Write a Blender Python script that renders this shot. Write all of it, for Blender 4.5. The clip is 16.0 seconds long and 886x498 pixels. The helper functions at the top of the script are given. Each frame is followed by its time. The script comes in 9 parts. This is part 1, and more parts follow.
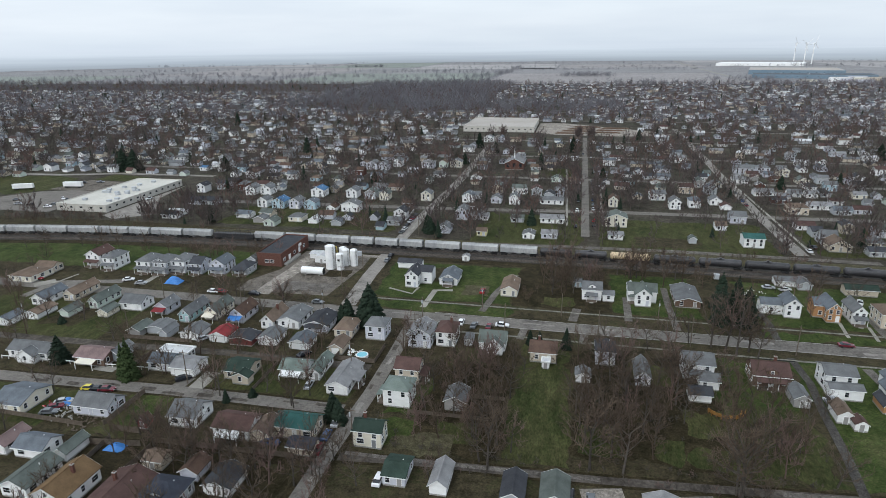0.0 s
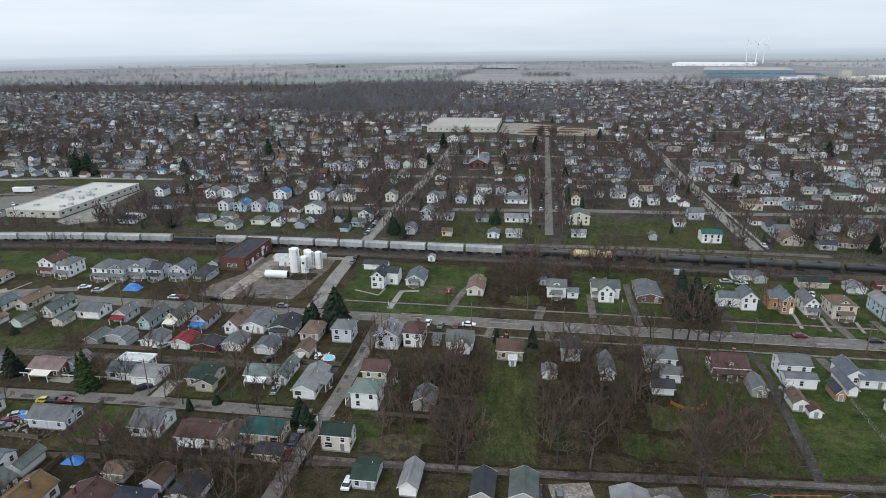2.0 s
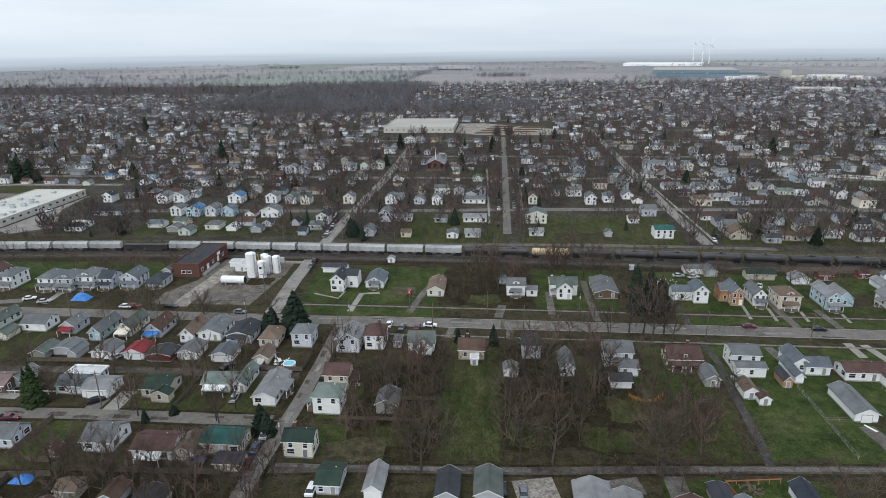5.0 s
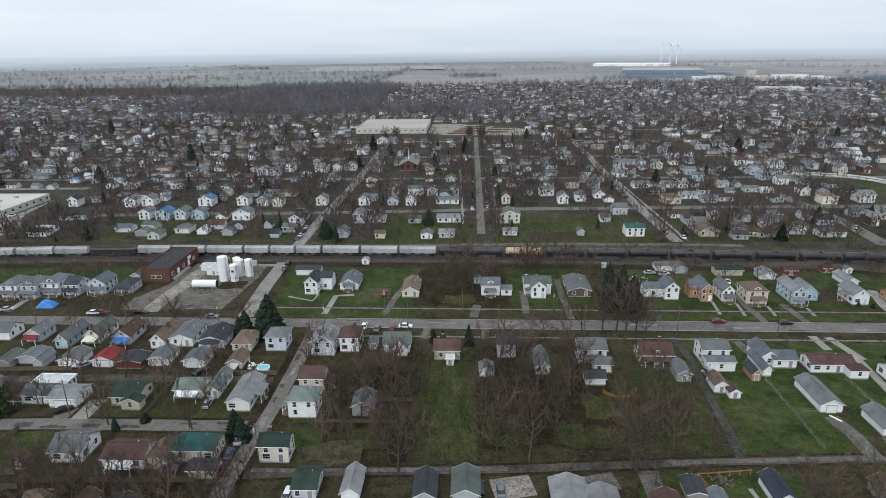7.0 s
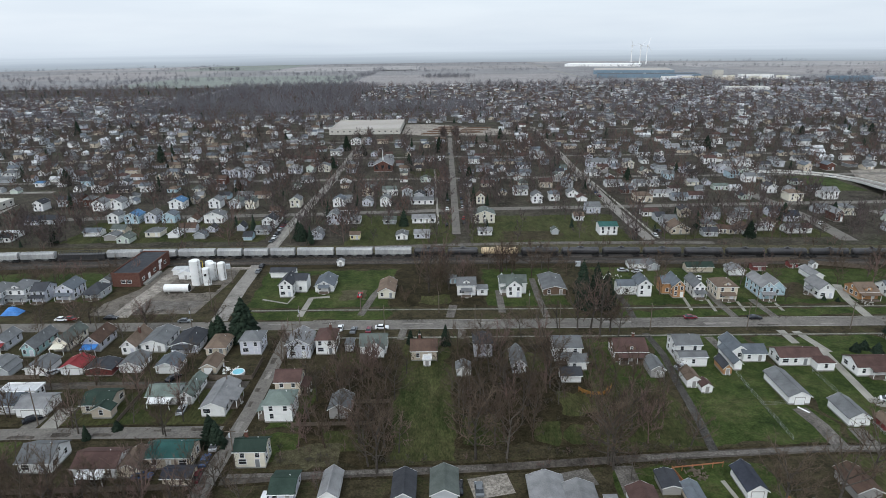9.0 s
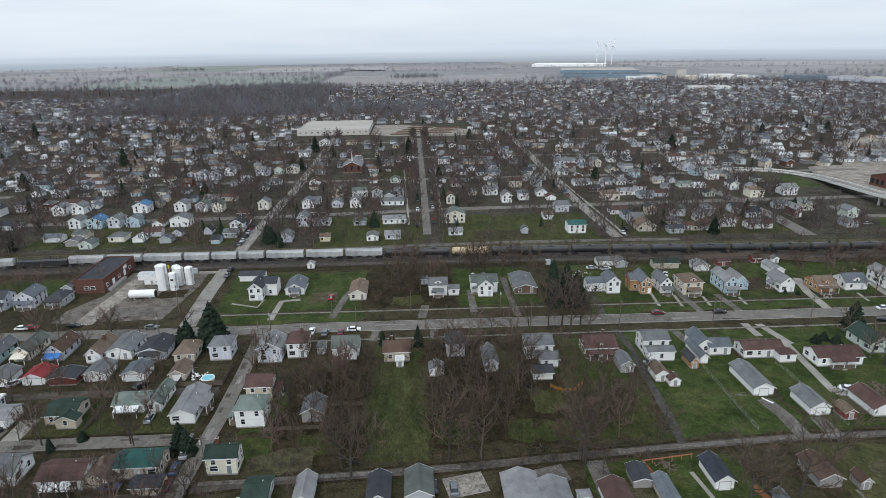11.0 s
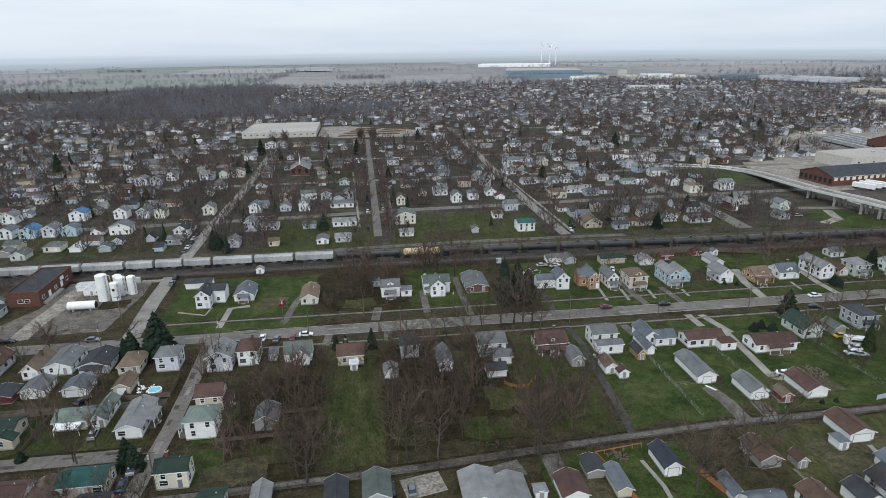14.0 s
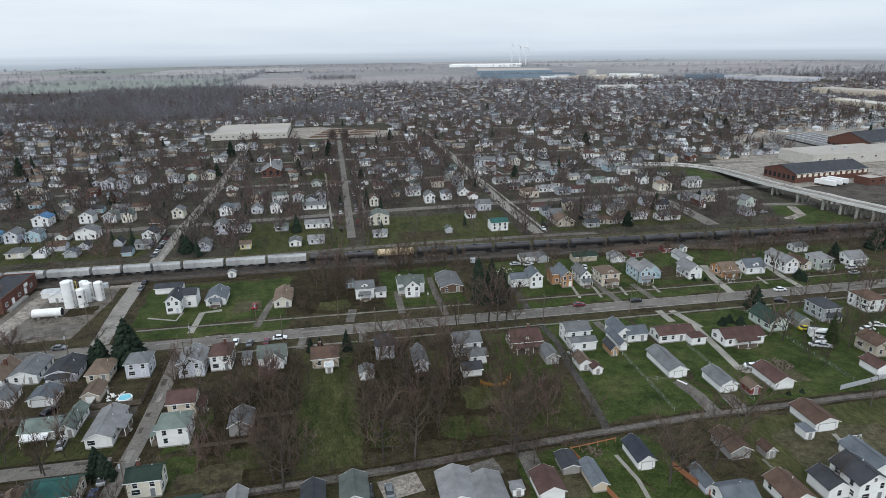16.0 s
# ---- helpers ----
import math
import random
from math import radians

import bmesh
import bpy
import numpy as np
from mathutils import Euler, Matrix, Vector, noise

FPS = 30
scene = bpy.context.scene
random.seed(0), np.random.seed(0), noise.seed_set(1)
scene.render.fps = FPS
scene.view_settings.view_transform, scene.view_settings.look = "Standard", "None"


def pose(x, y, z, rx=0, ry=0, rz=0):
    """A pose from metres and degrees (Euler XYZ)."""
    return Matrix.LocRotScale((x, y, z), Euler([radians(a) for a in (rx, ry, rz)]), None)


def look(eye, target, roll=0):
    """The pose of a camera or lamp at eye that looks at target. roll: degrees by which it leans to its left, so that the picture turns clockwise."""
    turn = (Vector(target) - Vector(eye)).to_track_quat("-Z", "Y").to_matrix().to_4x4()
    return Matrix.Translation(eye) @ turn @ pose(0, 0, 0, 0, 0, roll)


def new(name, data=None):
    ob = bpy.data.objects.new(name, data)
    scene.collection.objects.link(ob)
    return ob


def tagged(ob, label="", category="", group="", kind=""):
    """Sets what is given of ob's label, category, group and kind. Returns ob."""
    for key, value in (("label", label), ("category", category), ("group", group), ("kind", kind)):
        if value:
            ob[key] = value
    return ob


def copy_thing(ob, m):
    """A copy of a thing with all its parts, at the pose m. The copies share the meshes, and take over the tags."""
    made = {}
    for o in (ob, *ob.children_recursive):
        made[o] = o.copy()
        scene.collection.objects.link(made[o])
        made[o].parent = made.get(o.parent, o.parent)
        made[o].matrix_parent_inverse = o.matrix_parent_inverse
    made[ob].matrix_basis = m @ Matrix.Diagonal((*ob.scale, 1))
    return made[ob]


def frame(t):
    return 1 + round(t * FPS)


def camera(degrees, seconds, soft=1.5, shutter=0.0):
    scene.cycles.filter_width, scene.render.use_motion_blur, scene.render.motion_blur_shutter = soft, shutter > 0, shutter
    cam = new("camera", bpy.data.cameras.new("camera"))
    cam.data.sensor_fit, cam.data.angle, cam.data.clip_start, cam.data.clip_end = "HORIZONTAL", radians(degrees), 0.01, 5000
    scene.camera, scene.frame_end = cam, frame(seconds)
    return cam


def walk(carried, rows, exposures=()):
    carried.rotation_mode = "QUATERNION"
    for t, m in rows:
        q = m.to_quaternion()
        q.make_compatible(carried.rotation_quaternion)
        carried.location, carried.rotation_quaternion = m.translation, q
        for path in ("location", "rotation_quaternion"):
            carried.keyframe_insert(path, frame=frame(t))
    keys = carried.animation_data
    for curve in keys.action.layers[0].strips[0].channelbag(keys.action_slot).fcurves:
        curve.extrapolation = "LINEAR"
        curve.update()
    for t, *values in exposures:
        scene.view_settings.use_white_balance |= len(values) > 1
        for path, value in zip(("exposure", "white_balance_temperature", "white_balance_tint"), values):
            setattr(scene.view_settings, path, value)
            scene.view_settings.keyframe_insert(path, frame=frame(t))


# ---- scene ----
cam = camera(71.7, 16.0, soft=0.9)
# seconds, eye x, y, z, yaw, pitch, lean to the left
ROWS = [
    (0.0, 0.00, 0.00, 90.00, 12.41, -18.34, -0.74),
    (0.5, 0.00, -0.03, 90.02, 11.59, -18.34, -0.73),
    (1.0, 0.01, -0.05, 90.05, 10.73, -18.34, -0.72),
    (1.5, 0.01, -0.08, 90.07, 9.83, -18.36, -0.72),
    (2.0, 0.01, -0.11, 90.10, 9.02, -18.35, -0.71),
    (2.5, 0.02, -0.14, 90.12, 8.24, -18.36, -0.72),
    (3.0, 0.02, -0.18, 90.15, 7.48, -18.37, -0.73),
    (3.5, 0.02, -0.21, 90.17, 6.79, -18.36, -0.72),
    (4.0, 0.02, -0.25, 90.20, 6.17, -18.34, -0.73),
    (6.5, 0.01, -0.45, 90.35, 3.22, -18.35, -0.73),
    (7.0, 0.01, -0.49, 90.38, 2.50, -18.33, -0.73),
    (7.5, 0.00, -0.54, 90.41, 1.76, -18.32, -0.73),
    (8.0, -0.00, -0.58, 90.45, 1.17, -18.32, -0.73),
    (8.5, -0.01, -0.63, 90.48, 0.61, -18.31, -0.71),
    (9.0, -0.01, -0.68, 90.52, 0.08, -18.33, -0.72),
    (11.5, -0.06, -0.95, 90.70, -3.59, -18.35, -0.72),
    (12.0, -0.07, -1.00, 90.74, -4.40, -18.36, -0.72),
    (12.5, -0.08, -1.06, 90.77, -5.24, -18.37, -0.72),
    (13.0, -0.09, -1.12, 90.81, -6.09, -18.36, -0.74),
    (13.5, -0.10, -1.19, 90.85, -6.85, -18.35, -0.73),
    (14.0, -0.11, -1.25, 90.90, -7.56, -18.35, -0.73),
    (14.5, -0.13, -1.31, 90.94, -8.23, -18.34, -0.75),
    (15.0, -0.14, -1.38, 90.98, -8.81, -18.34, -0.75),
    (15.5, -0.15, -1.45, 91.02, -9.43, -18.34, -0.76),
    (16.0, -0.17, -1.51, 91.07, -10.13, -18.36, -0.75),
]
walk(cam, [(t, pose(x, y, z, 90 + p, 0, yaw) @ pose(0, 0, 0, 0, 0, lean)) for t, x, y, z, yaw, p, lean in ROWS],
     exposures=((0.0, 0.03, 5950, 7), (16.0, 0.03, 5950, 7)))

# ---- world and light: a pale overcast sky, a weak wide sun behind the cloud ----
SUN_UP, SUN_ROT = radians(42), radians(200)
world = bpy.data.worlds.new("overcast_sky")
scene.world = world
world.use_nodes = True
wt = world.node_tree
wt.nodes.clear()


def link(tree, a, b):
    tree.links.new(a, b)


def node(tree, kind, **values):
    n = tree.nodes.new(kind)
    for key, value in values.items():
        n.inputs[key.replace("_", " ")].default_value = value
    return n


def ramp(tree, fac, stops):
    n = tree.nodes.new("ShaderNodeValToRGB")
    els = n.color_ramp.elements
    els[0].position, els[0].color = stops[0][0], (*stops[0][1], 1)
    els[1].position, els[1].color = stops[-1][0], (*stops[-1][1], 1)
    for p, c in stops[1:-1]:
        e = els.new(p)
        e.color = (*c, 1)
    link(tree, fac, n.inputs["Fac"])
    return n.outputs["Color"]


def mix(tree, fac, a, b, blend="MIX"):
    n = tree.nodes.new("ShaderNodeMix")
    n.data_type, n.blend_type = "RGBA", blend
    for value, k in ((fac, 0), (a, 6), (b, 7)):
        if isinstance(value, (int, float)):
            n.inputs[k].default_value = value
        elif isinstance(value, tuple):
            n.inputs[k].default_value = (*value, 1)
        else:
            link(tree, value, n.inputs[k])
    return n.outputs[2]


sky = wt.nodes.new("ShaderNodeTexSky")
sky.sky_type, sky.sun_disc, sky.sun_elevation, sky.sun_rotation = "NISHITA", False, SUN_UP, SUN_ROT
sky.air_density, sky.dust_density = 1.0, 4.0
clear = node(wt, "ShaderNodeBackground", Strength=0.03)
link(wt, sky.outputs["Color"], clear.inputs["Color"])
coord = wt.nodes.new("ShaderNodeTexCoord")
split = wt.nodes.new("ShaderNodeSeparateXYZ")
link(wt, coord.outputs["Generated"], split.inputs["Vector"])
squash = node(wt, "ShaderNodeMapping", Scale=(1.2, 1.2, 9.0))
link(wt, coord.outputs["Generated"], squash.inputs["Vector"])
cloud = node(wt, "ShaderNodeTexNoise", Scale=3.0, Detail=5.0, Roughness=0.5)
link(wt, squash.outputs["Vector"], cloud.inputs["Vector"])
high = ramp(wt, split.outputs["Z"], [(0.0, (0.735, 0.765, 0.80)), (0.012, (0.775, 0.80, 0.825)), (0.03, (0.805, 0.82, 0.84)), (0.10, (0.80, 0.81, 0.825)), (0.3, (0.92, 0.94, 0.955)), (1.0, (1.0, 1.03, 1.05))])
soft = ramp(wt, cloud.outputs["Fac"], [(0.3, (0.93, 0.94, 0.96)), (0.65, (1.04, 1.035, 1.03))])
veil = node(wt, "ShaderNodeBackground", Strength=0.95)
# thinner cloud towards the west
aside = ramp(wt, node(wt, "ShaderNodeMapRange").outputs[0], [(0.0, (1.07, 1.065, 1.06)), (0.45, (1.0, 1.0, 1.0)), (1.0, (0.95, 0.96, 0.97))])
west = aside.node.inputs["Fac"].links[0].from_node
west.inputs[1].default_value, west.inputs[2].default_value = -0.75, 0.6
link(wt, split.outputs["X"], west.inputs[0])
link(wt, mix(wt, 1.0, mix(wt, 1.0, high, soft, "MULTIPLY"), aside, "MULTIPLY"), veil.inputs["Color"])
both = wt.nodes.new("ShaderNodeAddShader")
link(wt, clear.outputs[0], both.inputs[0])
link(wt, veil.outputs[0], both.inputs[1])
wo = wt.nodes.new("ShaderNodeOutputWorld")
link(wt, both.outputs[0], wo.inputs["Surface"])

sun = new("sun", bpy.data.lights.new("sun", "SUN"))
sun.data.energy, sun.data.angle, sun.data.color = 1.25, radians(25), (1.0, 0.97, 0.92)
sun.matrix_world = look((0, 0, 300), (0 + 300 * math.sin(SUN_ROT + math.pi) / math.tan(SUN_UP), 0 + 300 * math.cos(SUN_ROT + math.pi) / math.tan(SUN_UP), 0))


# ---- materials ----
def mat(name, a, b, scale=0.5, fine=6.0, rough=0.85, bump=0.15, rnd=0.0, metal=0.0, third=None, stretch=None, mottle=None, grain=0.38):
    """Two colours mixed by coarse and fine noise in metres; rnd: how far objects differ in brightness."""
    m = bpy.data.materials.new(name)
    m.use_nodes = True
    t = m.node_tree
    p = t.nodes["Principled BSDF"]
    c = t.nodes.new("ShaderNodeTexCoord")
    vec = c.outputs["Object"]
    if stretch:
        mp = node(t, "ShaderNodeMapping", Scale=stretch)
        link(t, vec, mp.inputs["Vector"])
        vec = mp.outputs["Vector"]
    n1 = node(t, "ShaderNodeTexNoise", Scale=scale, Detail=4.0, Roughness=0.6)
    n2 = node(t, "ShaderNodeTexNoise", Scale=fine, Detail=3.0, Roughness=0.7)
    link(t, vec, n1.inputs["Vector"])
    link(t, vec, n2.inputs["Vector"])
    both = node(t, "ShaderNodeMath")
    both.operation = "MULTIPLY_ADD"
    both.inputs[1].default_value = 0.6
    link(t, n1.outputs["Fac"], both.inputs[0])
    half = node(t, "ShaderNodeMath")
    half.operation = "MULTIPLY"
    half.inputs[1].default_value = 0.4
    link(t, n2.outputs["Fac"], half.inputs[0])
    link(t, half.outputs[0], both.inputs[2])
    stops = [(0.36, a), (0.64, b)] if third is None else [(0.36, a), (0.5, b), (0.66, third)]
    col = ramp(t, both.outputs[0], stops)
    if mottle:
        n3 = node(t, "ShaderNodeTexNoise", Scale=mottle[0], Detail=6.0, Roughness=0.72)
        link(t, vec, n3.inputs["Vector"])
        lo, hi = mottle[1], mottle[2]
        col = mix(t, 1.0, col, ramp(t, n3.outputs["Fac"], [(0.34, (lo, lo, lo)), (0.66, (hi, hi, hi))]), "MULTIPLY")
        n4 = node(t, "ShaderNodeTexNoise", Scale=mottle[0] * 6.5, Detail=4.0, Roughness=0.75)
        link(t, vec, n4.inputs["Vector"])
        col = mix(t, 1.0, col, ramp(t, n4.outputs["Fac"], [(0.36, (1 - grain,) * 3), (0.64, (1 + grain,) * 3)]), "MULTIPLY")
    if rnd:
        info = t.nodes.new("ShaderNodeObjectInfo")
        span = node(t, "ShaderNodeMapRange")
        span.inputs[3].default_value, span.inputs[4].default_value = 1 - rnd, 1 + rnd
        link(t, info.outputs["Random"], span.inputs[0])
        hsv = node(t, "ShaderNodeHueSaturation")
        link(t, col, hsv.inputs["Color"])
        link(t, span.outputs[0], hsv.inputs["Value"])
        col = hsv.outputs["Color"]
    link(t, col, p.inputs["Base Color"])
    p.inputs["Roughness"].default_value, p.inputs["Metallic"].default_value = rough, metal
    p.inputs["Specular IOR Level"].default_value = 0.5 if rough < 0.7 or bump == 0 else 0.1
    if bump:
        bp = node(t, "ShaderNodeBump", Strength=bump, Distance=0.05)
        link(t, n2.outputs["Fac"], bp.inputs["Height"])
        link(t, bp.outputs[0], p.inputs["Normal"])
    return m


def dim(c, k):
    return tuple(v * k for v in c)


def paint(name, c, k=0.82, **kw):
    kw.setdefault("scale", 0.35)
    kw.setdefault("fine", 3.0)
    return mat(name, dim(c, k), c, **kw)


WALL = {k: paint("siding_" + k, c, 0.84, rough=0.6, rnd=0.06, stretch=(1, 1, 3)) for k, c in {
    "white": (0.81, 0.81, 0.80), "grey": (0.42, 0.44, 0.46), "blue": (0.42, 0.55, 0.62), "tan": (0.56, 0.49, 0.39), "cream": (0.70, 0.66, 0.55),
    "teal": (0.36, 0.54, 0.55), "orange": (0.40, 0.215, 0.095), "palegreen": (0.55, 0.62, 0.55), "brownwood": (0.30, 0.21, 0.14), "red": (0.17, 0.035, 0.032),
    "yellow": (0.68, 0.60, 0.30), "lilac": (0.55, 0.56, 0.62), "oldwood": (0.30, 0.29, 0.28), "darkgrey": (0.2, 0.21, 0.22)}.items()}
WALL["brick"] = mat("red_brick", (0.070, 0.034, 0.027), (0.120, 0.058, 0.045), 1.5, 9.0, 0.9, third=(0.12, 0.08, 0.066))
WALL["brownbrick"] = mat("brown_brick", (0.10, 0.067, 0.05), (0.165, 0.115, 0.085), 1.5, 9.0, 0.9)
WALL["block"] = mat("concrete_block", (0.40, 0.38, 0.34), (0.52, 0.50, 0.46), 0.4, 5.0)
ROOF = {k: mat("shingle_" + k, dim(c, 0.5), dim(c, 0.85), 0.35, 5.0, 0.9, bump=0.3, rnd=0.12, stretch=(1, 1, 1)) for k, c in {
    "grey": (0.19, 0.195, 0.20), "dark": (0.07, 0.073, 0.082), "brown": (0.135, 0.09, 0.07), "redbrown": (0.115, 0.072, 0.064), "lightgrey": (0.28, 0.28, 0.283),
    "bluegrey": (0.16, 0.178, 0.20), "green": (0.045, 0.068, 0.055), "teal": (0.05, 0.125, 0.115), "palegreen": (0.20, 0.24, 0.215), "red": (0.27, 0.05, 0.055),
    "tanbrown": (0.20, 0.15, 0.115), "orange": (0.19, 0.125, 0.068), "pink": (0.24, 0.175, 0.168), "white": (0.68, 0.69, 0.70), "navy": (0.06, 0.066, 0.085), "blue": (0.12, 0.24, 0.42), "greygreen": (0.15, 0.17, 0.155)}.items()}
TRIM = paint("white_trim", (0.78, 0.78, 0.77), 0.9, bump=0.0, rough=0.5)
GLASS = mat("window_glass", (0.015, 0.018, 0.022), (0.03, 0.034, 0.04), 0.5, 2.0, 0.08, bump=0.0)
DARK = mat("dark_opening", (0.02, 0.02, 0.02), (0.035, 0.033, 0.03), 0.6, 4.0, 0.9)
CONC = mat("concrete", (0.24, 0.23, 0.21), (0.36, 0.35, 0.32), 0.3, 4.0, 0.9)
FOUND = mat("foundation_block", (0.24, 0.23, 0.21), (0.34, 0.33, 0.31), 0.5, 5.0, 0.9)
WOOD = mat("weathered_wood", (0.085, 0.068, 0.054), (0.16, 0.132, 0.105), 0.8, 8.0, 0.9)
REDWOOD = mat("stained_cedar", (0.26, 0.11, 0.055), (0.36, 0.17, 0.09), 0.8, 8.0, 0.85)
ASPHALT = mat("worn_asphalt", (0.084, 0.077, 0.069), (0.172, 0.158, 0.142), 0.06, 1.2, 0.92, third=(0.125, 0.115, 0.102), mottle=(0.25, 0.75, 1.08), grain=0.14)
DECKWOOD = mat("orange_stained_deck", (0.16, 0.085, 0.025), (0.32, 0.17, 0.055), 0.6, 6.0, 0.8)
TANROAD = mat("pale_worn_tarmac", (0.13, 0.12, 0.108), (0.25, 0.232, 0.21), 0.05, 0.9, 0.93, third=(0.18, 0.168, 0.15), mottle=(0.2, 0.7, 1.1), grain=0.14)
PRECAST = mat("pale_precast_concrete", (0.46, 0.45, 0.42), (0.60, 0.59, 0.56), 0.1, 1.5, 0.85, bump=0)
CINDER = mat("dark_cinders", (0.038, 0.035, 0.032), (0.085, 0.079, 0.072), 0.15, 2.0, 0.95, mottle=(0.5, 0.6, 1.3))
LANE = mat("patched_lane", (0.038, 0.033, 0.028), (0.078, 0.068, 0.058), 0.12, 1.1, 0.95, third=(0.118, 0.104, 0.090), mottle=(0.5, 0.55, 1.25), grain=0.14)
GRAVEL = mat("gravel", (0.085, 0.075, 0.066), (0.165, 0.152, 0.136), 0.15, 2.5, 0.95, mottle=(0.4, 0.6, 1.2))
PALE = mat("pale_gravel_yard", (0.12, 0.105, 0.085), (0.30, 0.27, 0.235), 0.07, 1.0, 0.95, third=(0.21, 0.19, 0.16), mottle=(0.22, 0.5, 1.2))
WALK = mat("pavement_concrete", (0.17, 0.16, 0.14), (0.31, 0.295, 0.262), 0.15, 2.0, 0.92)
MOSSY = mat("mossy_old_pavement", (0.050, 0.052, 0.032), (0.20, 0.19, 0.165), 0.25, 2.0, 0.93, third=(0.12, 0.115, 0.095), mottle=(0.3, 0.6, 1.2))
BALLAST = mat("rail_ballast", (0.038, 0.034, 0.030), (0.075, 0.068, 0.062), 0.12, 3.0, 0.97, mottle=(0.5, 0.6, 1.3))
STEEL = mat("rail_steel", (0.10, 0.085, 0.075), (0.17, 0.15, 0.14), 0.5, 8.0, 0.5, metal=0.7)
LAWN = mat("lawn", (0.016, 0.026, 0.007), (0.038, 0.053, 0.014), 0.09, 1.1, 0.95, bump=0.6, third=(0.070, 0.070, 0.029), mottle=(0.35, 0.62, 1.25))
GROUND = mat("winter_grass_and_leaf_litter", (0.018, 0.0175, 0.008), (0.050, 0.041, 0.024), 0.06, 0.8, 0.97, bump=0.6, third=(0.036, 0.042, 0.015), mottle=(0.3, 0.5, 1.3))
DIRT = mat("bare_soil_and_leaves", (0.015, 0.0135, 0.006), (0.046, 0.036, 0.020), 0.14, 1.5, 0.97, bump=0.4, mottle=(0.4, 0.5, 1.35))
MEADOW = mat("rough_mown_grass", (0.022, 0.031, 0.009), (0.045, 0.049, 0.018), 0.09, 1.1, 0.95, bump=0.6, third=(0.068, 0.064, 0.028), mottle=(0.35, 0.6, 1.25), stretch=(1.0, 0.35, 1.0))
DEPOT = mat("brown_depot_gravel", (0.052, 0.045, 0.037), (0.15, 0.132, 0.112), 0.09, 1.2, 0.95, third=(0.092, 0.081, 0.068), mottle=(0.3, 0.55, 1.25), grain=0.25)
SCRUB = mat("dead_grass", (0.05, 0.047, 0.025), (0.09, 0.08, 0.048), 0.08, 0.8, 0.97, bump=0.4, mottle=(0.4, 0.6, 1.2))
# crop colours greyed and lightened to carry the haze of distance
HAZEFIELD = {"tan": mat("haze_greyed_stubble", (0.185, 0.170, 0.166), (0.255, 0.238, 0.232), 0.006, 0.05, 0.97, bump=0, mottle=(0.02, 0.88, 1.1)), "brown": mat("haze_greyed_plough", (0.15, 0.145, 0.147), (0.21, 0.203, 0.204), 0.006, 0.05, 0.97, bump=0, mottle=(0.02, 0.88, 1.1)),
         "green": mat("haze_greyed_wheat", (0.145, 0.162, 0.142), (0.195, 0.21, 0.184), 0.006, 0.05, 0.97, bump=0, mottle=(0.02, 0.88, 1.1)), "pale": mat("haze_paled_stubble", (0.23, 0.219, 0.214), (0.30, 0.287, 0.28), 0.006, 0.05, 0.97, bump=0, mottle=(0.02, 0.9, 1.08))}
TOWNGROUND = mat("dormant_brown_yards", (0.020, 0.020, 0.012), (0.058, 0.050, 0.040), 0.035, 0.5, 0.97, bump=0.3, third=(0.034, 0.040, 0.020), mottle=(0.09, 0.5, 1.35))
BARK = mat("bark", (0.050, 0.043, 0.037), (0.105, 0.092, 0.08), 0.8, 5.0, 0.95, rnd=0.25)
TWIG = mat("bare_twigs", (0.052, 0.038, 0.028), (0.106, 0.080, 0.060), 0.25, 2.0, 0.95, rnd=0.3)
TWIGRED = mat("budding_red_twigs", (0.080, 0.049, 0.041), (0.142, 0.094, 0.081), 0.25, 2.0, 0.95, rnd=0.2, bump=0)
MIDTWIG = mat("grey_bare_twigs", (0.054, 0.041, 0.038), (0.116, 0.092, 0.087), 0.25, 2.0, 0.95, bump=0)
# distant trees: haze is put into the base colour, paler and bluer than bark
HAZEWOOD = mat("haze_greyed_woods", (0.135, 0.135, 0.150), (0.22, 0.218, 0.236), 0.010, 0.12, 0.97, bump=0)
HAZETWIG = mat("haze_paled_twigs", (0.092, 0.085, 0.096), (0.168, 0.158, 0.175), 0.012, 0.15, 0.97, bump=0)
NEEDLE = mat("spruce_needles", (0.011, 0.019, 0.013), (0.028, 0.041, 0.027), 0.6, 3.0, 0.9, rnd=0.25)
GREENER = mat("cedar_needles", (0.020, 0.032, 0.012), (0.042, 0.058, 0.024), 0.6, 3.0, 0.9, rnd=0.2)
CARS = {k: paint("car_" + k, c, 0.9, rough=0.25, bump=0) for k, c in {"white": (0.75, 0.75, 0.76), "black": (0.015, 0.016, 0.02), "silver": (0.42, 0.43, 0.45), "red": (0.28, 0.02, 0.025), "maroon": (0.13, 0.02, 0.03), "blue": (0.05, 0.09, 0.2), "grey": (0.15, 0.16, 0.17), "yellow": (0.55, 0.45, 0.05)}.items()}
TYRE = mat("tyre_rubber", (0.015, 0.015, 0.015), (0.03, 0.03, 0.03), 2.0, 9.0, 0.9, bump=0)
TANKBLACK = mat("black_tank_paint", (0.018, 0.018, 0.021), (0.045, 0.043, 0.045), 0.25, 2.0, 0.5, bump=0, rnd=0.25)
HOPPERGREY = mat("hopper_car_grey", (0.20, 0.205, 0.21), (0.40, 0.40, 0.395), 0.2, 1.5, 0.6, bump=0, rnd=0.10, stretch=(1, 1, 0.3))
TANKWHITE = mat("white_tank_paint", (0.66, 0.66, 0.65), (0.80, 0.80, 0.79), 0.3, 2.0, 0.5, bump=0)
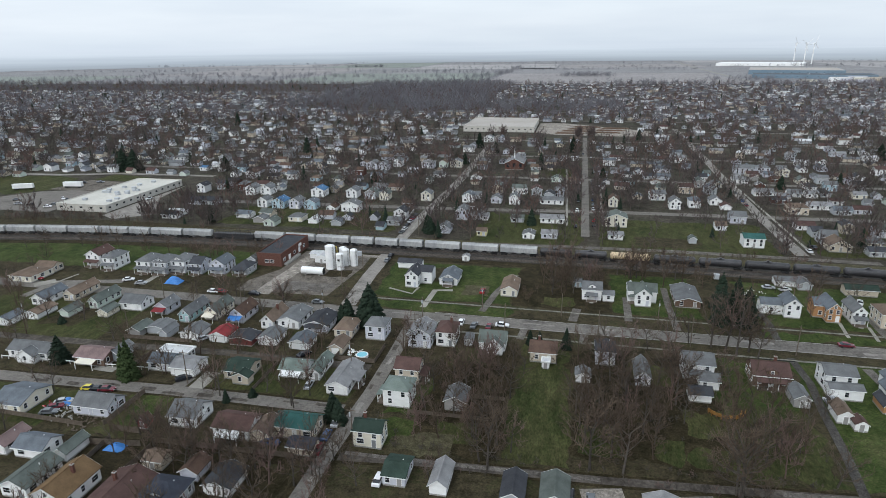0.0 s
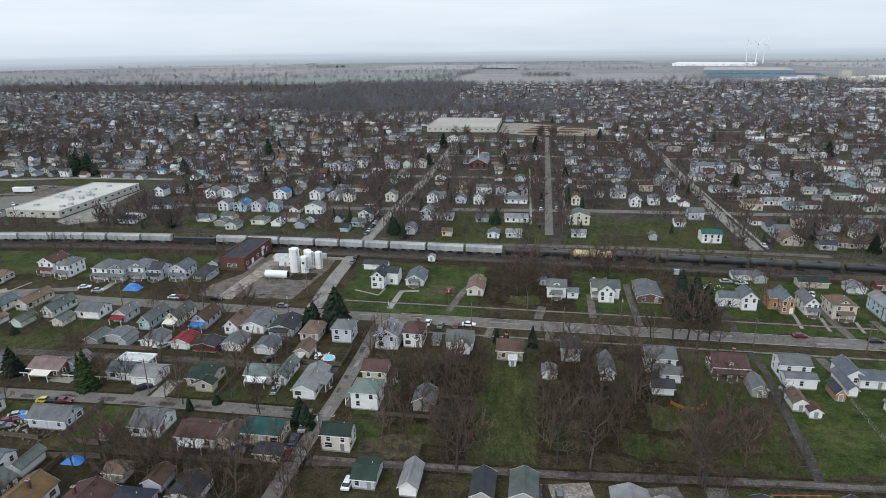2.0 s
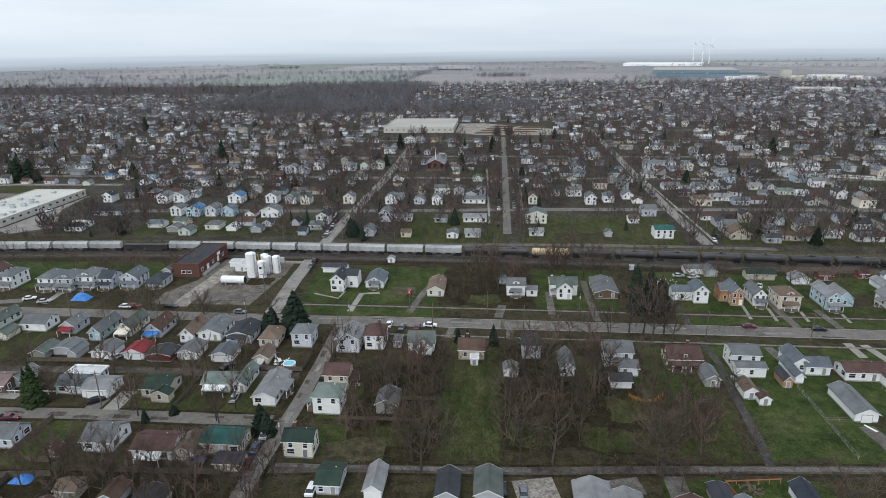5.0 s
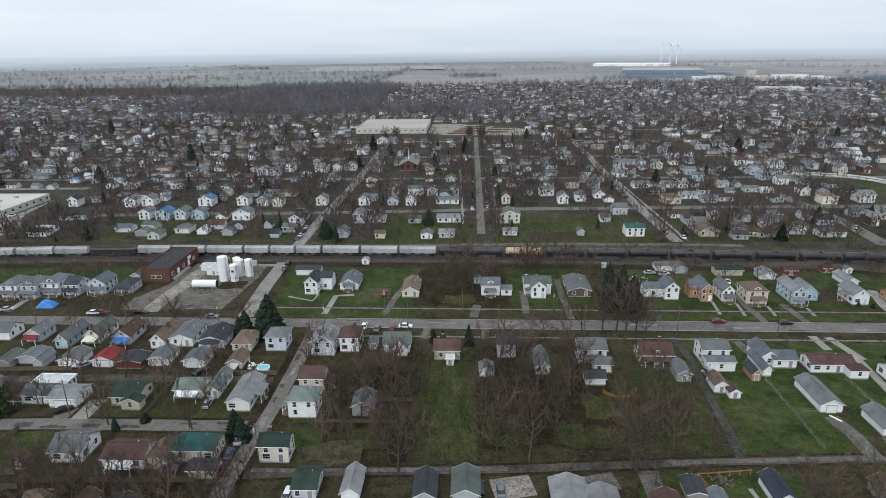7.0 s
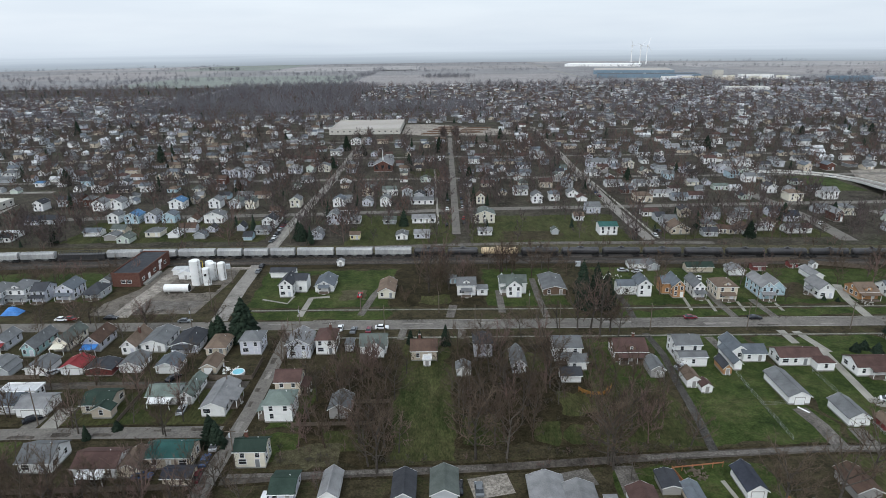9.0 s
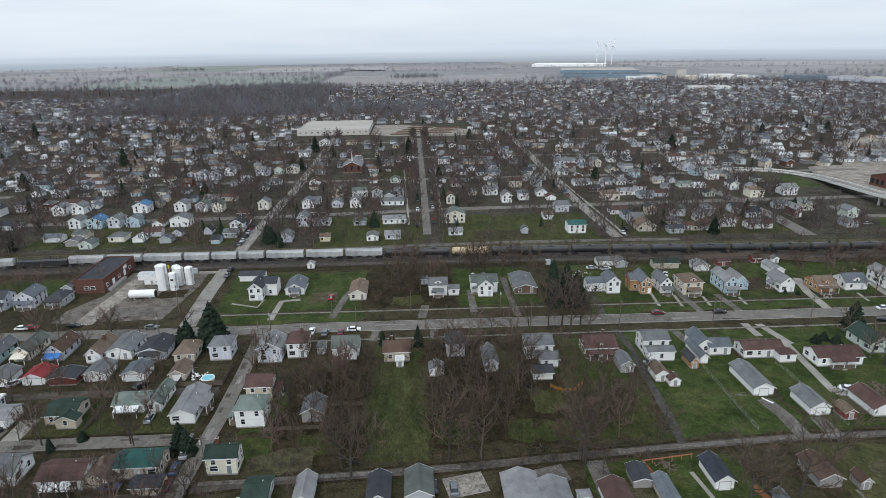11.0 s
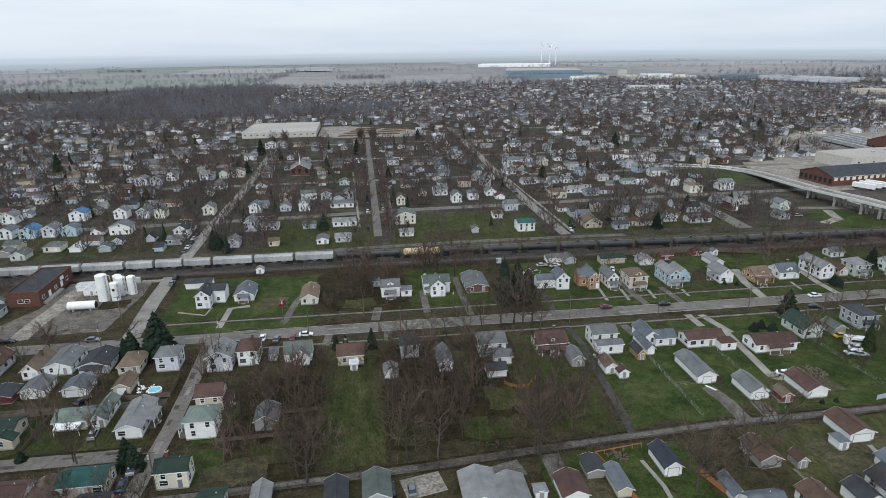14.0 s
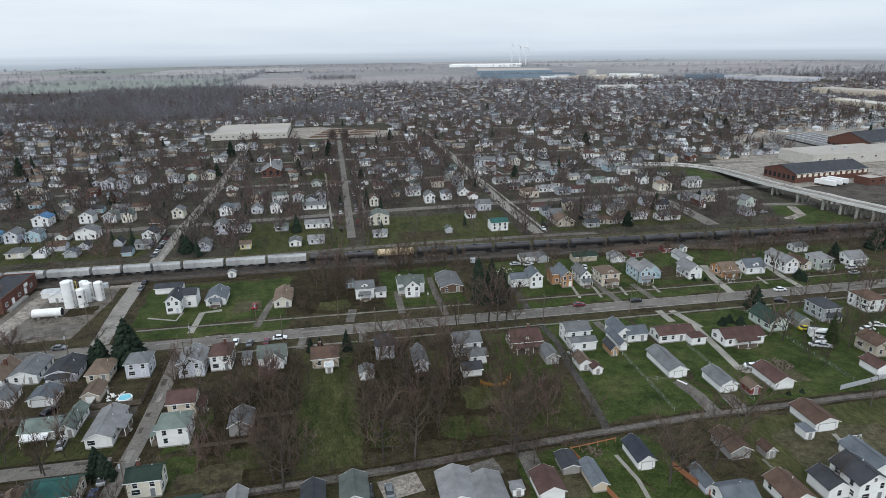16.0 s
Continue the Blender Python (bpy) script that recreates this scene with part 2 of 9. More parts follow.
TANKTAN = mat("tan_tank_paint", (0.42, 0.32, 0.19), (0.58, 0.46, 0.30), 0.25, 2.0, 0.6, bump=0)
TARP = mat("blue_tarp", (0.03, 0.14, 0.42), (0.06, 0.22, 0.56), 0.8, 4.0, 0.5, rnd=0.1)
POOLBLUE = mat("pool_blue", (0.10, 0.36, 0.45), (0.2, 0.5, 0.58), 0.8, 3.0, 0.3)
STONE = mat("warehouse_roof_membrane", (0.28, 0.255, 0.225), (0.38, 0.35, 0.315), 0.02, 0.4, 0.9, bump=0)
ROOFWHITE = mat("white_flat_roof", (0.38, 0.365, 0.32), (0.52, 0.50, 0.45), 0.03, 0.5, 0.8, bump=0)
FACTORYBLUE = mat("factory_blue_metal", (0.12, 0.18, 0.235), (0.17, 0.23, 0.285), 0.02, 0.3, 0.6, bump=0)


# ---- mesh helpers ----
def empty(name, x, y, z=0, rz=0):
    e = new(name)
    e.matrix_basis = pose(x, y, z, 0, 0, rz)
    e.empty_display_size = 0.5
    return e


def mesh(name, verts, faces, mats, index=None):
    me = bpy.data.meshes.new(name)
    me.from_pydata(verts, [], faces)
    for m in mats if isinstance(mats, (list, tuple)) else [mats]:
        me.materials.append(m)
    if index is not None:
        me.polygons.foreach_set("material_index", index)
    me.update()
    return me


def big_mesh(name, verts, tris, mats, index=None):
    """A mesh of triangles from numpy arrays."""
    me = bpy.data.meshes.new(name)
    me.vertices.add(len(verts))
    me.vertices.foreach_set("co", np.asarray(verts, np.float32).ravel())
    me.loops.add(len(tris) * 3)
    me.loops.foreach_set("vertex_index", np.asarray(tris, np.int32).ravel())
    me.polygons.add(len(tris))
    me.polygons.foreach_set("loop_start", np.arange(0, len(tris) * 3, 3, dtype=np.int32))
    for m in mats:
        me.materials.append(m)
    if index is not None:
        me.polygons.foreach_set("material_index", np.asarray(index, np.int32))
    me.update(calc_edges=True)
    return me


def child(name, me, parent, x=0, y=0, z=0, rz=0, label=""):
    ob = new(name, me)
    ob.parent = parent
    ob.matrix_basis = pose(x, y, z, 0, 0, rz)
    if label:
        ob["label"] = label
    return ob


class Solid:
    """Gathers boxes, prisms and tubes into one mesh."""

    def __init__(self):
        self.v, self.f, self.i = [], [], []

    def add(self, verts, faces, k=0):
        o = len(self.v)
        self.v += [tuple(p) for p in verts]
        self.f += [tuple(o + a for a in f) for f in faces]
        self.i += [k] * len(faces)
        return self

    def box(self, x0, y0, z0, x1, y1, z1, k=0):
        p = [(x, y, z) for z in (z0, z1) for x, y in ((x0, y0), (x1, y0), (x1, y1), (x0, y1))]
        return self.add(p, [(3, 2, 1, 0), (4, 5, 6, 7), (0, 1, 5, 4), (1, 2, 6, 5), (2, 3, 7, 6), (3, 0, 4, 7)], k)

    def tube(self, a, b, ra, rb, n=8, k=0, caps=True):
        a, b = Vector(a), Vector(b)
        q = (b - a).to_track_quat("Z", "Y")
        ring = [q @ Vector((math.cos(2 * math.pi * i / n), math.sin(2 * math.pi * i / n), 0)) for i in range(n)]
        faces = [(i, (i + 1) % n, n + (i + 1) % n, n + i) for i in range(n)]
        if caps:
            faces += [tuple(range(n - 1, -1, -1)), tuple(range(n, 2 * n))]
        return self.add([a + r * ra for r in ring] + [b + r * rb for r in ring], faces, k)

    def dome(self, c, r, rise, n=12, k=0):
        ring = [(c[0] + r * math.cos(2 * math.pi * i / n), c[1] + r * math.sin(2 * math.pi * i / n), c[2]) for i in range(n)]
        mid = [(c[0] + 0.6 * r * math.cos(2 * math.pi * i / n), c[1] + 0.6 * r * math.sin(2 * math.pi * i / n), c[2] + 0.7 * rise) for i in range(n)]
        faces = [(i, (i + 1) % n, n + (i + 1) % n, n + i) for i in range(n)] + [(n + i, n + (i + 1) % n, 2 * n) for i in range(n)]
        return self.add(ring + mid + [(c[0], c[1], c[2] + rise)], faces, k)

    def slab(self, pts, thick, k=0):
        """A plate under the polygon pts."""
        n = len(pts)
        low = [(p[0], p[1], p[2] - thick) for p in pts]
        return self.add(list(pts) + low, [tuple(range(n)), tuple(range(2 * n - 1, n - 1, -1))] + [(i, n + i, n + (i + 1) % n, (i + 1) % n) for i in range(n)], k)

    def mesh(self, name, mats):
        return mesh(name, self.v, self.f, mats, self.i)


def sheet(name, pts, z, material, label="", category="", kind="structure", thick=0.05):
    """A thin flat patch of the setting."""
    s = Solid().slab([(x, y, z) for x, y in pts], thick)
    ob = new(name, s.mesh(name, [material]))
    return tagged(ob, label, category, kind=kind)


def rect(name, x0, y0, x1, y1, z, material, label="", category="", kind="structure"):
    return sheet(name, [(x0, y0), (x1, y0), (x1, y1), (x0, y1)], z, material, label, category, kind)


def ribbon(name, path, width, z, material, label="", category="", kind="structure"):
    """A strip along a path of x, y."""
    p = [Vector(q) for q in path]
    left, right = [], []
    for i, q in enumerate(p):
        d = (p[min(i + 1, len(p) - 1)] - p[max(i - 1, 0)]).normalized()
        n = Vector((-d.y, d.x)) * width / 2
        left.append(q + n)
        right.append(q - n)
    v = [(q.x, q.y, z) for q in left] + [(q.x, q.y, z) for q in right]
    v += [(a, b, c - 0.05) for a, b, c in v]
    n = len(p)
    f = []
    for i in range(n - 1):
        f += [(n + i, n + i + 1, i + 1, i), (i, i + 1, 2 * n + i + 1, 2 * n + i), (n + i + 1, n + i, 3 * n + i, 3 * n + i + 1)]
    ob = new(name, mesh(name, v, f, material))
    return tagged(ob, label, category, kind=kind)


def patch(name, x0, y0, x1, y1, z, material, label, category, wob=1.6):
    """A flat patch of ground with a ragged outline."""
    pts = []
    for (ax, ay), (bx, by) in (((x0, y0), (x1, y0)), ((x1, y0), (x1, y1)), ((x1, y1), (x0, y1)), ((x0, y1), (x0, y0))):
        n = max(2, int(math.hypot(bx - ax, by - ay) / 2.2))
        for i in range(n):
            px, py = ax + (bx - ax) * i / n, ay + (by - ay) * i / n
            k = noise.noise((px * 0.13, py * 0.13, 3.1)) * wob * 1.5 + random.uniform(-0.4, 0.4) * wob
            pts.append((px + (k if ax == bx else 0), py + (k if ay == by else 0)))
    return sheet(name, pts, z, material, label, category)


# ---- the ground and the streets ----
def build_ground():
    n = 48
    v, f = [(0, 0, 0)], []
    for r in (600, 2000, 6500):
        v += [(r * math.cos(2 * math.pi * i / n), r * math.sin(2 * math.pi * i / n), 0) for i in range(n)]
    f += [(0, 1 + i, 1 + (i + 1) % n) for i in range(n)]
    for k in range(2):
        f += [(1 + k * n + i, 1 + (k + 1) * n + i, 1 + (k + 1) * n + (i + 1) % n, 1 + k * n + (i + 1) % n) for i in range(n)]
    tagged(new("ground", mesh("ground", v, f, GROUND)), "damp winter grass and brown leaf litter over flat land", "ground", kind="structure")


build_ground()
sheet("town_ground", [(-420, 276), (-240, 283), (0, 276), (300, 268), (560, 268), (1650, 1545), (-1850, 1545)], 0.012, TOWNGROUND, "dormant brown yards and leaf litter of the town", "ground")
TRACK = [(-1500, -566), (-900, -66), (-650, 104), (-480, 189), (-380, 227), (-300, 247), (-240, 256), (-168, 261), (-113, 262), (-7, 261), (68, 259), (163, 254), (260, 250), (420, 246), (900, 242), (2500, 232)]
NEARTRACK = [(x, y - 6.5) for x, y in TRACK]

rect("road", -700, 187.0, 420, 193.7, 0.06, ASPHALT, "worn grey asphalt street with patched cracks", "road").rotation_euler[2] = -0.008
ribbon("lane", [(-400, 121), (-142, 128.5), (-106, 130), (-56, 130)], 4.8, 0.05, ASPHALT, "narrow patched lane between house lots", "lane")
ribbon("alley", [(-400, 145), (-132, 151.5), (-104, 153), (-56, 152.5)], 3.6, 0.05, LANE, "narrow gravel alley behind the garages", "alley")
ribbon("alley", [(-50, 111.5), (-34, 113), (9, 115), (40, 117.5), (61, 119), (87, 120.5), (131, 120.5), (300, 121)], 2.6, 0.05, LANE, "pale worn gravel alley behind the back gardens", "alley")
ribbon("alley", [(-300, 92), (-140, 103), (-95, 107), (-58, 108)], 3.4, 0.045, DIRT, "dark muddy alley between back fences", "alley")
ribbon("alley_track", [(46, 118.0), (58, 118.9), (87, 120.6), (131, 120.7), (300, 121.2)], 1.5, 0.075, GRAVEL, "pale worn wheel track along the alley", "alley")
ribbon("road", [(-54, 60), (-53, 110), (-51.5, 139), (-51.5, 163), (-52, 187)], 4.0, 0.058, ASPHALT, "narrow cracked asphalt side street", "road")
ribbon("road", [(-79, 195), (-81, 225), (-82, 260), (-82, 311), (-79, 417), (-80, 553), (-80, 650)], 5.8, 0.055, TANROAD, "straight grey residential street over the railway", "road")
ribbon("road", [(6.5, 296), (7, 411), (7.5, 640)], 4.2, 0.055, ASPHALT, "straight residential street lined with parked cars", "road")
ribbon("road", [(100, 283), (99, 345), (100, 430), (102, 521), (104, 720)], 5.6, 0.055, TANROAD, "straight pale street ending at the railway", "road")
ribbon("road", [(-236, 332), (-200, 334), (-82, 338), (-36, 341), (27, 346), (71, 347), (170, 350), (300, 352)], 6.5, 0.05, ASPHALT, "cross street north of the railway", "road")
for y in (430, 520, 610):
    rect("road", -420, y, 330, y + 6, 0.048, ASPHALT, "cross street between rows of houses", "road")
ribbon("pavement", [(-75, 203.6), (-30, 203.4), (40, 202.6), (150, 201.6), (260, 200.6)], 0.95, 0.08, MOSSY, "pale concrete pavement slabs beside the street", "pavement")
ribbon("pavement", [(-46, 181.0), (40, 180.4), (150, 179.6), (230, 179.0)], 0.95, 0.08, MOSSY, "pale concrete pavement slabs across front lawns", "pavement")


def kerb(path):
    return ribbon("kerb", path, 0.22, 0.16, CONC, "low worn concrete kerb of the street", "kerb")


kerb([(-46, 194.3), (100, 193.1), (300, 191.5)])
kerb([(-44, 187.2), (100, 186.0), (300, 184.4)])

ribbon("road_verge", [(-54, 60), (-53, 110), (-51.5, 139), (-51.5, 163), (-52, 186)], 7.4, 0.046, DIRT, "muddy worn verge of the side street", "ground")

ribbon("road_verge", [(-400, 121), (-142, 128.5), (-106, 130), (-56, 130)], 6.6, 0.044, DIRT, "muddy worn verge of the lane", "ground")
ribbon("road_verge", [(-50, 111.5), (-34, 113), (9, 115), (40, 117.5), (61, 119), (87, 120.5), (131, 120.5), (300, 121)], 4.2, 0.0435, DIRT, "muddy worn verge of the alley", "ground")
mends = random.Random(31)
for i in range(9):
    x = -146 + i * 10 + mends.uniform(-3, 3)
    y = 128.4 + 0.02 * (x + 146) + mends.uniform(-1.4, 0.6)
    patch("road_patch", x, y, x + mends.uniform(3, 7), y + mends.uniform(0.8, 1.6), 0.063 + 0.0007 * i, LANE, "dark muddy patch on the worn lane", "road", 0.5)
for i in range(9):
    y = 100 + i * 9.5 + mends.uniform(-3, 3)
    x = -53.6 + 0.02 * (y - 100) + mends.uniform(-1.2, 0.4)
    patch("road_patch", x, y, x + mends.uniform(0.7, 1.5), y + mends.uniform(2, 5), 0.0665 + 0.0007 * i, LANE if i % 3 else TANROAD, "mended tarmac patch on the side street", "road", 0.4)
for i in range(12):
    x = -60 + i * 24 + mends.uniform(-8, 8)
    y = 190.2 - 0.008 * x + mends.uniform(-2.6, 1.6)
    patch("road_patch", x, y, x + mends.uniform(4, 12), y + mends.uniform(0.6, 1.4), 0.067 + 0.0006 * i, LANE if i % 3 == 1 else TANROAD, "long mended strip in the street surface", "road", 0.4)

# lawns, yards and scrub
for x0, y0, x1, y1 in ((-74, 206, -20, 245), (-74, 195.0, -20, 202.6), (16, 206, 46, 245), (62, 205, 230, 246), (62, 194.6, 230, 200.5), (64, 123, 96, 180), (98, 123, 190, 178), (26, 130, 44, 158), (-47, 118, -34, 128), (-300, 214, -130, 245),
                       (-215, 152, -150, 184), (-48, 279, 4, 334), (14, 279, 92, 330), (-190, 288, -90, 326), (-116, 108, -104, 126), (-100, 134, -72, 149), (-46, 130, -20, 150), (108, 284, 190, 330), (62, 92, 72, 116), (-166, 108, -130, 126), (-72, 133, -56, 150), (36, 94, 62, 115), (90, 90, 170, 118), (-30, 430, -2, 470)):
    patch("lawn", x0, y0, x1, y1, 0.025 + 0.001 * (x0 % 7), MEADOW if y0 > 270 or x1 < -50 and y1 < 190 or x0 == 90 else LAWN, "patchy green mown lawn with thin spots", "lawn")
patch("lawn", -111.5, 113, -103.5, 127, 0.034, LAWN, "fresh green lawn between board fences", "lawn", 0.8)
patch("bare_patch", -40, 116.5, -30, 121.5, 0.062, SCRUB, "worn bare ground beside the alley", "ground", 1.4)
patch("mown_strip", -13, 117.5, 2, 178, 0.033, MEADOW, "rough mown grass strip between trees", "lawn")
patch("leaf_litter", 2.5, 123, 39, 176, 0.036, DIRT, "brown leaf litter under bare trees", "ground", 3.2)
patch("rough_grass", 38, 122, 61, 151, 0.0315, MEADOW, "rough olive grass by the alley", "ground", 3.0)
patch("lawn", 45, 150, 60, 178, 0.033, LAWN, "rough green grass beside a brick house", "lawn", 3.0)
patch("leaf_litter", -19.5, 205, 15, 250, 0.036, DIRT, "brown leaf litter in a trackside thicket", "ground")
patch("leaf_litter", -36, 117, -14, 176, 0.036, DIRT, "brown leaf litter and rough grass", "ground")
patch("leaf_litter", -110, 72, -58, 106, 0.036, DIRT, "brown leaf litter behind the houses", "ground")
for x0, y0, x1, y1 in ((4, 124, 14, 136), (30, 123, 44, 131), (45, 130, 60, 152), (18, 158, 30, 170), (22, 124, 29, 132), (30, 136, 42, 147), (-30, 122, -20, 131), (-34, 160, -22, 172), (-10, 208, 2, 216)):
    patch("grass_clearing", x0, y0, x1, y1, 0.040, MEADOW, "rough grass clearing between bare trees", "ground", 1.8)
for x0, y0, x1, y1 in ((112, 130, 128, 140), (-60, 225, -48, 240), (-40, 212, -30, 222), (120, 210, 140, 225), (150, 125, 175, 135), (100, 160, 115, 172), (-120, 290, -100, 310), (30, 285, 60, 300), (-180, 160, -165, 175), (40, 98, 50, 108), (100, 96, 130, 110)):
    patch("thin_grass", x0, y0, x1, y1, 0.038, SCRUB if x0 % 3 else GROUND, "thin worn grass in a lawn", "ground", 1.8)
sheet("gravel_yard", [(-128, 201), (-90, 202), (-87, 235), (-88, 250), (-108, 251), (-120, 251), (-121, 226), (-128, 212)], 0.06, DEPOT, "worn gravel yard of the tank depot", "yard")
ribbon("depot_drive", [(-116, 199), (-116, 212), (-114.5, 226), (-114.5, 240), (-112, 248)], 6.5, 0.085, PALE, "pale concrete and gravel drive through the depot", "drive")
patch("dirt_yard", -100, 222, -90, 229, 0.082, DIRT, "muddy brown ground by the tanks", "yard", 1.2)
ribbon("depot_drive", [(-118, 250), (-100, 249.5), (-84, 249)], 3.0, 0.087, PALE, "pale gravel strip along the railway", "drive")
patch("dirt_yard", -113, 205, -92, 214, 0.08, GRAVEL, "grey gravel ground in the depot yard", "yard")
ribbon("embankment", [(x, y + 12) for x, y in TRACK], 12, 0.05, SCRUB, "dead grass bank along the railway", "ground")
ribbon("embankment", [(x, y - 11.5) for x, y in TRACK], 5, 0.05, DIRT, "brown scrub bank along the railway", "ground")

# the railway: ballast, sleepers and rails
ribbon("railway_bed", TRACK, 8.5, 0.10, BALLAST, "dark stone ballast under the train", "railway")
ribbon("railway_bed", NEARTRACK, 4.6, 0.09, BALLAST, "dark stone ballast of the second track", "railway")


def along(path, s):
    """The point and heading s metres along a path."""
    for (x0, y0), (x1, y1) in zip(path, path[1:]):
        n = math.hypot(x1 - x0, y1 - y0)
        if s <= n:
            return x0 + (x1 - x0) * s / n, y0 + (y1 - y0) * s / n, math.atan2(y1 - y0, x1 - x0)
        s -= n
    return x1, y1, math.atan2(y1 - y0, x1 - x0)


def smooth(path, n=6):
    """A rounded path through the same points."""
    out = []
    for i in range(len(path) - 1):
        p = [Vector(path[max(0, min(len(path) - 1, i + k))]) for k in (-1, 0, 1, 2)]
        for j in range(n):
            u = j / n
            q = 0.5 * (2 * p[1] + (p[2] - p[0]) * u + (2 * p[0] - 5 * p[1] + 4 * p[2] - p[3]) * u * u + (3 * p[1] - p[0] - 3 * p[2] + p[3]) * u ** 3)
            out.append((q.x, q.y))
    return out + [tuple(path[-1])]


RAILPATH = smooth(TRACK)
for base in (RAILPATH, [(x, y - 6.5) for x, y in RAILPATH]):
    for side in (-0.72, 0.72):
        ribbon("rail", [(x, y + side) for x, y in base], 0.14, 0.32, STEEL, "rusty worn steel rail on sleepers", "rail")
    s = Solid()
    d = 1450.0
    while d < 2150:
        x, y, a = along(base, d)
        c, n = math.cos(a), math.sin(a)
        q = [(x + u * c - v * n, y + u * n + v * c) for u, v in ((-0.12, -1.3), (0.12, -1.3), (0.12, 1.3), (-0.12, 1.3))]
        s.slab([(*p, 0.2) for p in q], 0.14)
        d += 0.62
    tagged(new("railway_sleepers", s.mesh("railway_sleepers", [WOOD])), "dark timber sleepers set in ballast", "sleepers", kind="stuff")

# ---- drives, paths and yards ----
ribbon("drive", [(-21.5, 237.0), (-26.9, 217.4), (-29.9, 198.5)], 2.6, 0.0457, GRAVEL, "rutted gravel drive between lawns", "drive")
ribbon("drive", [(-43.8, 216.1), (-50.6, 214.9), (-51.4, 198.2)], 2.2, 0.0464, WALK, "pale concrete drive beside the lawn", "drive")
ribbon("drive", [(35.7, 232.9), (35.4, 215.2), (35.8, 195.1)], 2.4, 0.0471, GRAVEL, "rutted gravel drive between lawns", "drive")
ribbon("drive", [(3.3, 206.9), (1.8, 196.0)], 3, 0.0478, GRAVEL, "rutted gravel drive between lawns", "drive")
ribbon("drive", [(21.0, 220.7), (20.6, 199.6)], 2.6, 0.0485, GRAVEL, "rutted gravel drive between lawns", "drive")
ribbon("drive", [(5.9, 187.0), (5.2, 179.5)], 2.5, 0.0492, GRAVEL, "rutted gravel drive between lawns", "drive")
ribbon("drive", [(-13.7, 187.6), (-14.5, 179.2)], 2.5, 0.0499, GRAVEL, "rutted gravel drive between lawns", "drive")
ribbon("drive", [(100.7, 216.7), (100.2, 207.4), (100.9, 192.4)], 2.8, 0.0506, GRAVEL, "rutted gravel drive between lawns", "drive")
ribbon("drive", [(113.6, 208.8), (114.6, 192.8)], 2.6, 0.0513, GRAVEL, "rutted gravel drive between lawns", "drive")
ribbon("drive", [(153.5, 222.4), (148.8, 208.2), (146.2, 190.5)], 3.2, 0.052, WALK, "pale concrete drive beside the lawn", "drive")
ribbon("drive", [(179.1, 216.8), (176.8, 203.5), (176.0, 189.9)], 2.6, 0.0527, WALK, "pale concrete drive beside the lawn", "drive")
ribbon("drive", [(110.8, 183.0), (110.8, 173.4)], 2.6, 0.0534, WALK, "pale concrete drive beside the lawn", "drive")
ribbon("drive", [(115.3, 182.1), (117.7, 167.4)], 2.6, 0.0541, WALK, "pale concrete drive beside the lawn", "drive")
ribbon("drive", [(116.8, 172.1), (113.7, 146.2), (112.8, 139.4)], 2.4, 0.0548, WALK, "pale concrete drive beside the lawn", "drive")
ribbon("drive", [(65.4, 217.9), (66.4, 205.9), (65.5, 192.7)], 2.4, 0.0555, CINDER, "rutted gravel drive between lawns", "drive")
ribbon("drive", [(66.0, 181.9), (66.8, 167.4), (65.1, 150.9), (64.0, 133.9), (62.4, 119.8)], 2.2, 0.0562, CINDER, "dark cinder drive down to the alley", "drive")
ribbon("drive", [(85.3, 178.7), (86.3, 165.4)], 2.8, 0.0569, GRAVEL, "rutted gravel drive between lawns", "drive")
ribbon("drive", [(91.8, 137.3), (93.0, 129.5), (92.7, 119.9)], 4.0, 0.0576, GRAVEL, "rutted gravel drive between lawns", "drive")
ribbon("drive", [(100.8, 128.4), (100.4, 121.8)], 4.0, 0.0583, GRAVEL, "rutted gravel drive between lawns", "drive")
ribbon("drive", [(115.4, 107.2), (113.4, 94.3)], 1.2, 0.059, WALK, "narrow pale concrete garden path", "drive")
ribbon("drive", [(92.3, 102.0), (92.5, 90.0)], 0.8, 0.0595, MOSSY, "narrow worn garden path in the grass", "drive")
ribbon("drive", [(89.5, 211.5), (88.1, 199.5)], 1.1, 0.0597, WALK, "narrow pale concrete garden path", "drive")
ribbon("drive", [(97.5, 209.2), (96.2, 198.4)], 1.1, 0.0604, WALK, "narrow pale concrete garden path", "drive")
ribbon("drive", [(107.6, 207.0), (106.5, 198.4)], 1.1, 0.0611, WALK, "narrow pale concrete garden path", "drive")
ribbon("drive", [(120.7, 205.4), (120.0, 198.4)], 1.1, 0.0618, WALK, "narrow pale concrete garden path", "drive")
ribbon("drive", [(166.8, 205.6), (165.5, 197.6)], 1.1, 0.0625, WALK, "narrow pale concrete garden path", "drive")
ribbon("drive", [(60.0, 109.9), (61.0, 100.9), (60.4, 94.7)], 1.0, 0.0632, WALK, "narrow pale concrete garden path", "drive")
ribbon("drive", [(39.8, 115.2), (39.8, 105.1)], 4.5, 0.0639, GRAVEL, "pile-strewn grey gravel parking strip", "drive")
ribbon("drive", [(-105.9, 131.3), (-105.5, 137.3)], 4, 0.0646, ASPHALT, "rutted gravel drive between lawns", "drive")
ribbon("drive", [(-100.4, 132.2), (-100.5, 141.2)], 4.5, 0.0653, WALK, "pale concrete drive beside the lawn", "drive")
ribbon("drive", [(-68.9, 214.1), (-58.5, 209.9), (-57.6, 217.1)], 1.0, 0.066, WALK, "narrow pale concrete garden path", "drive")
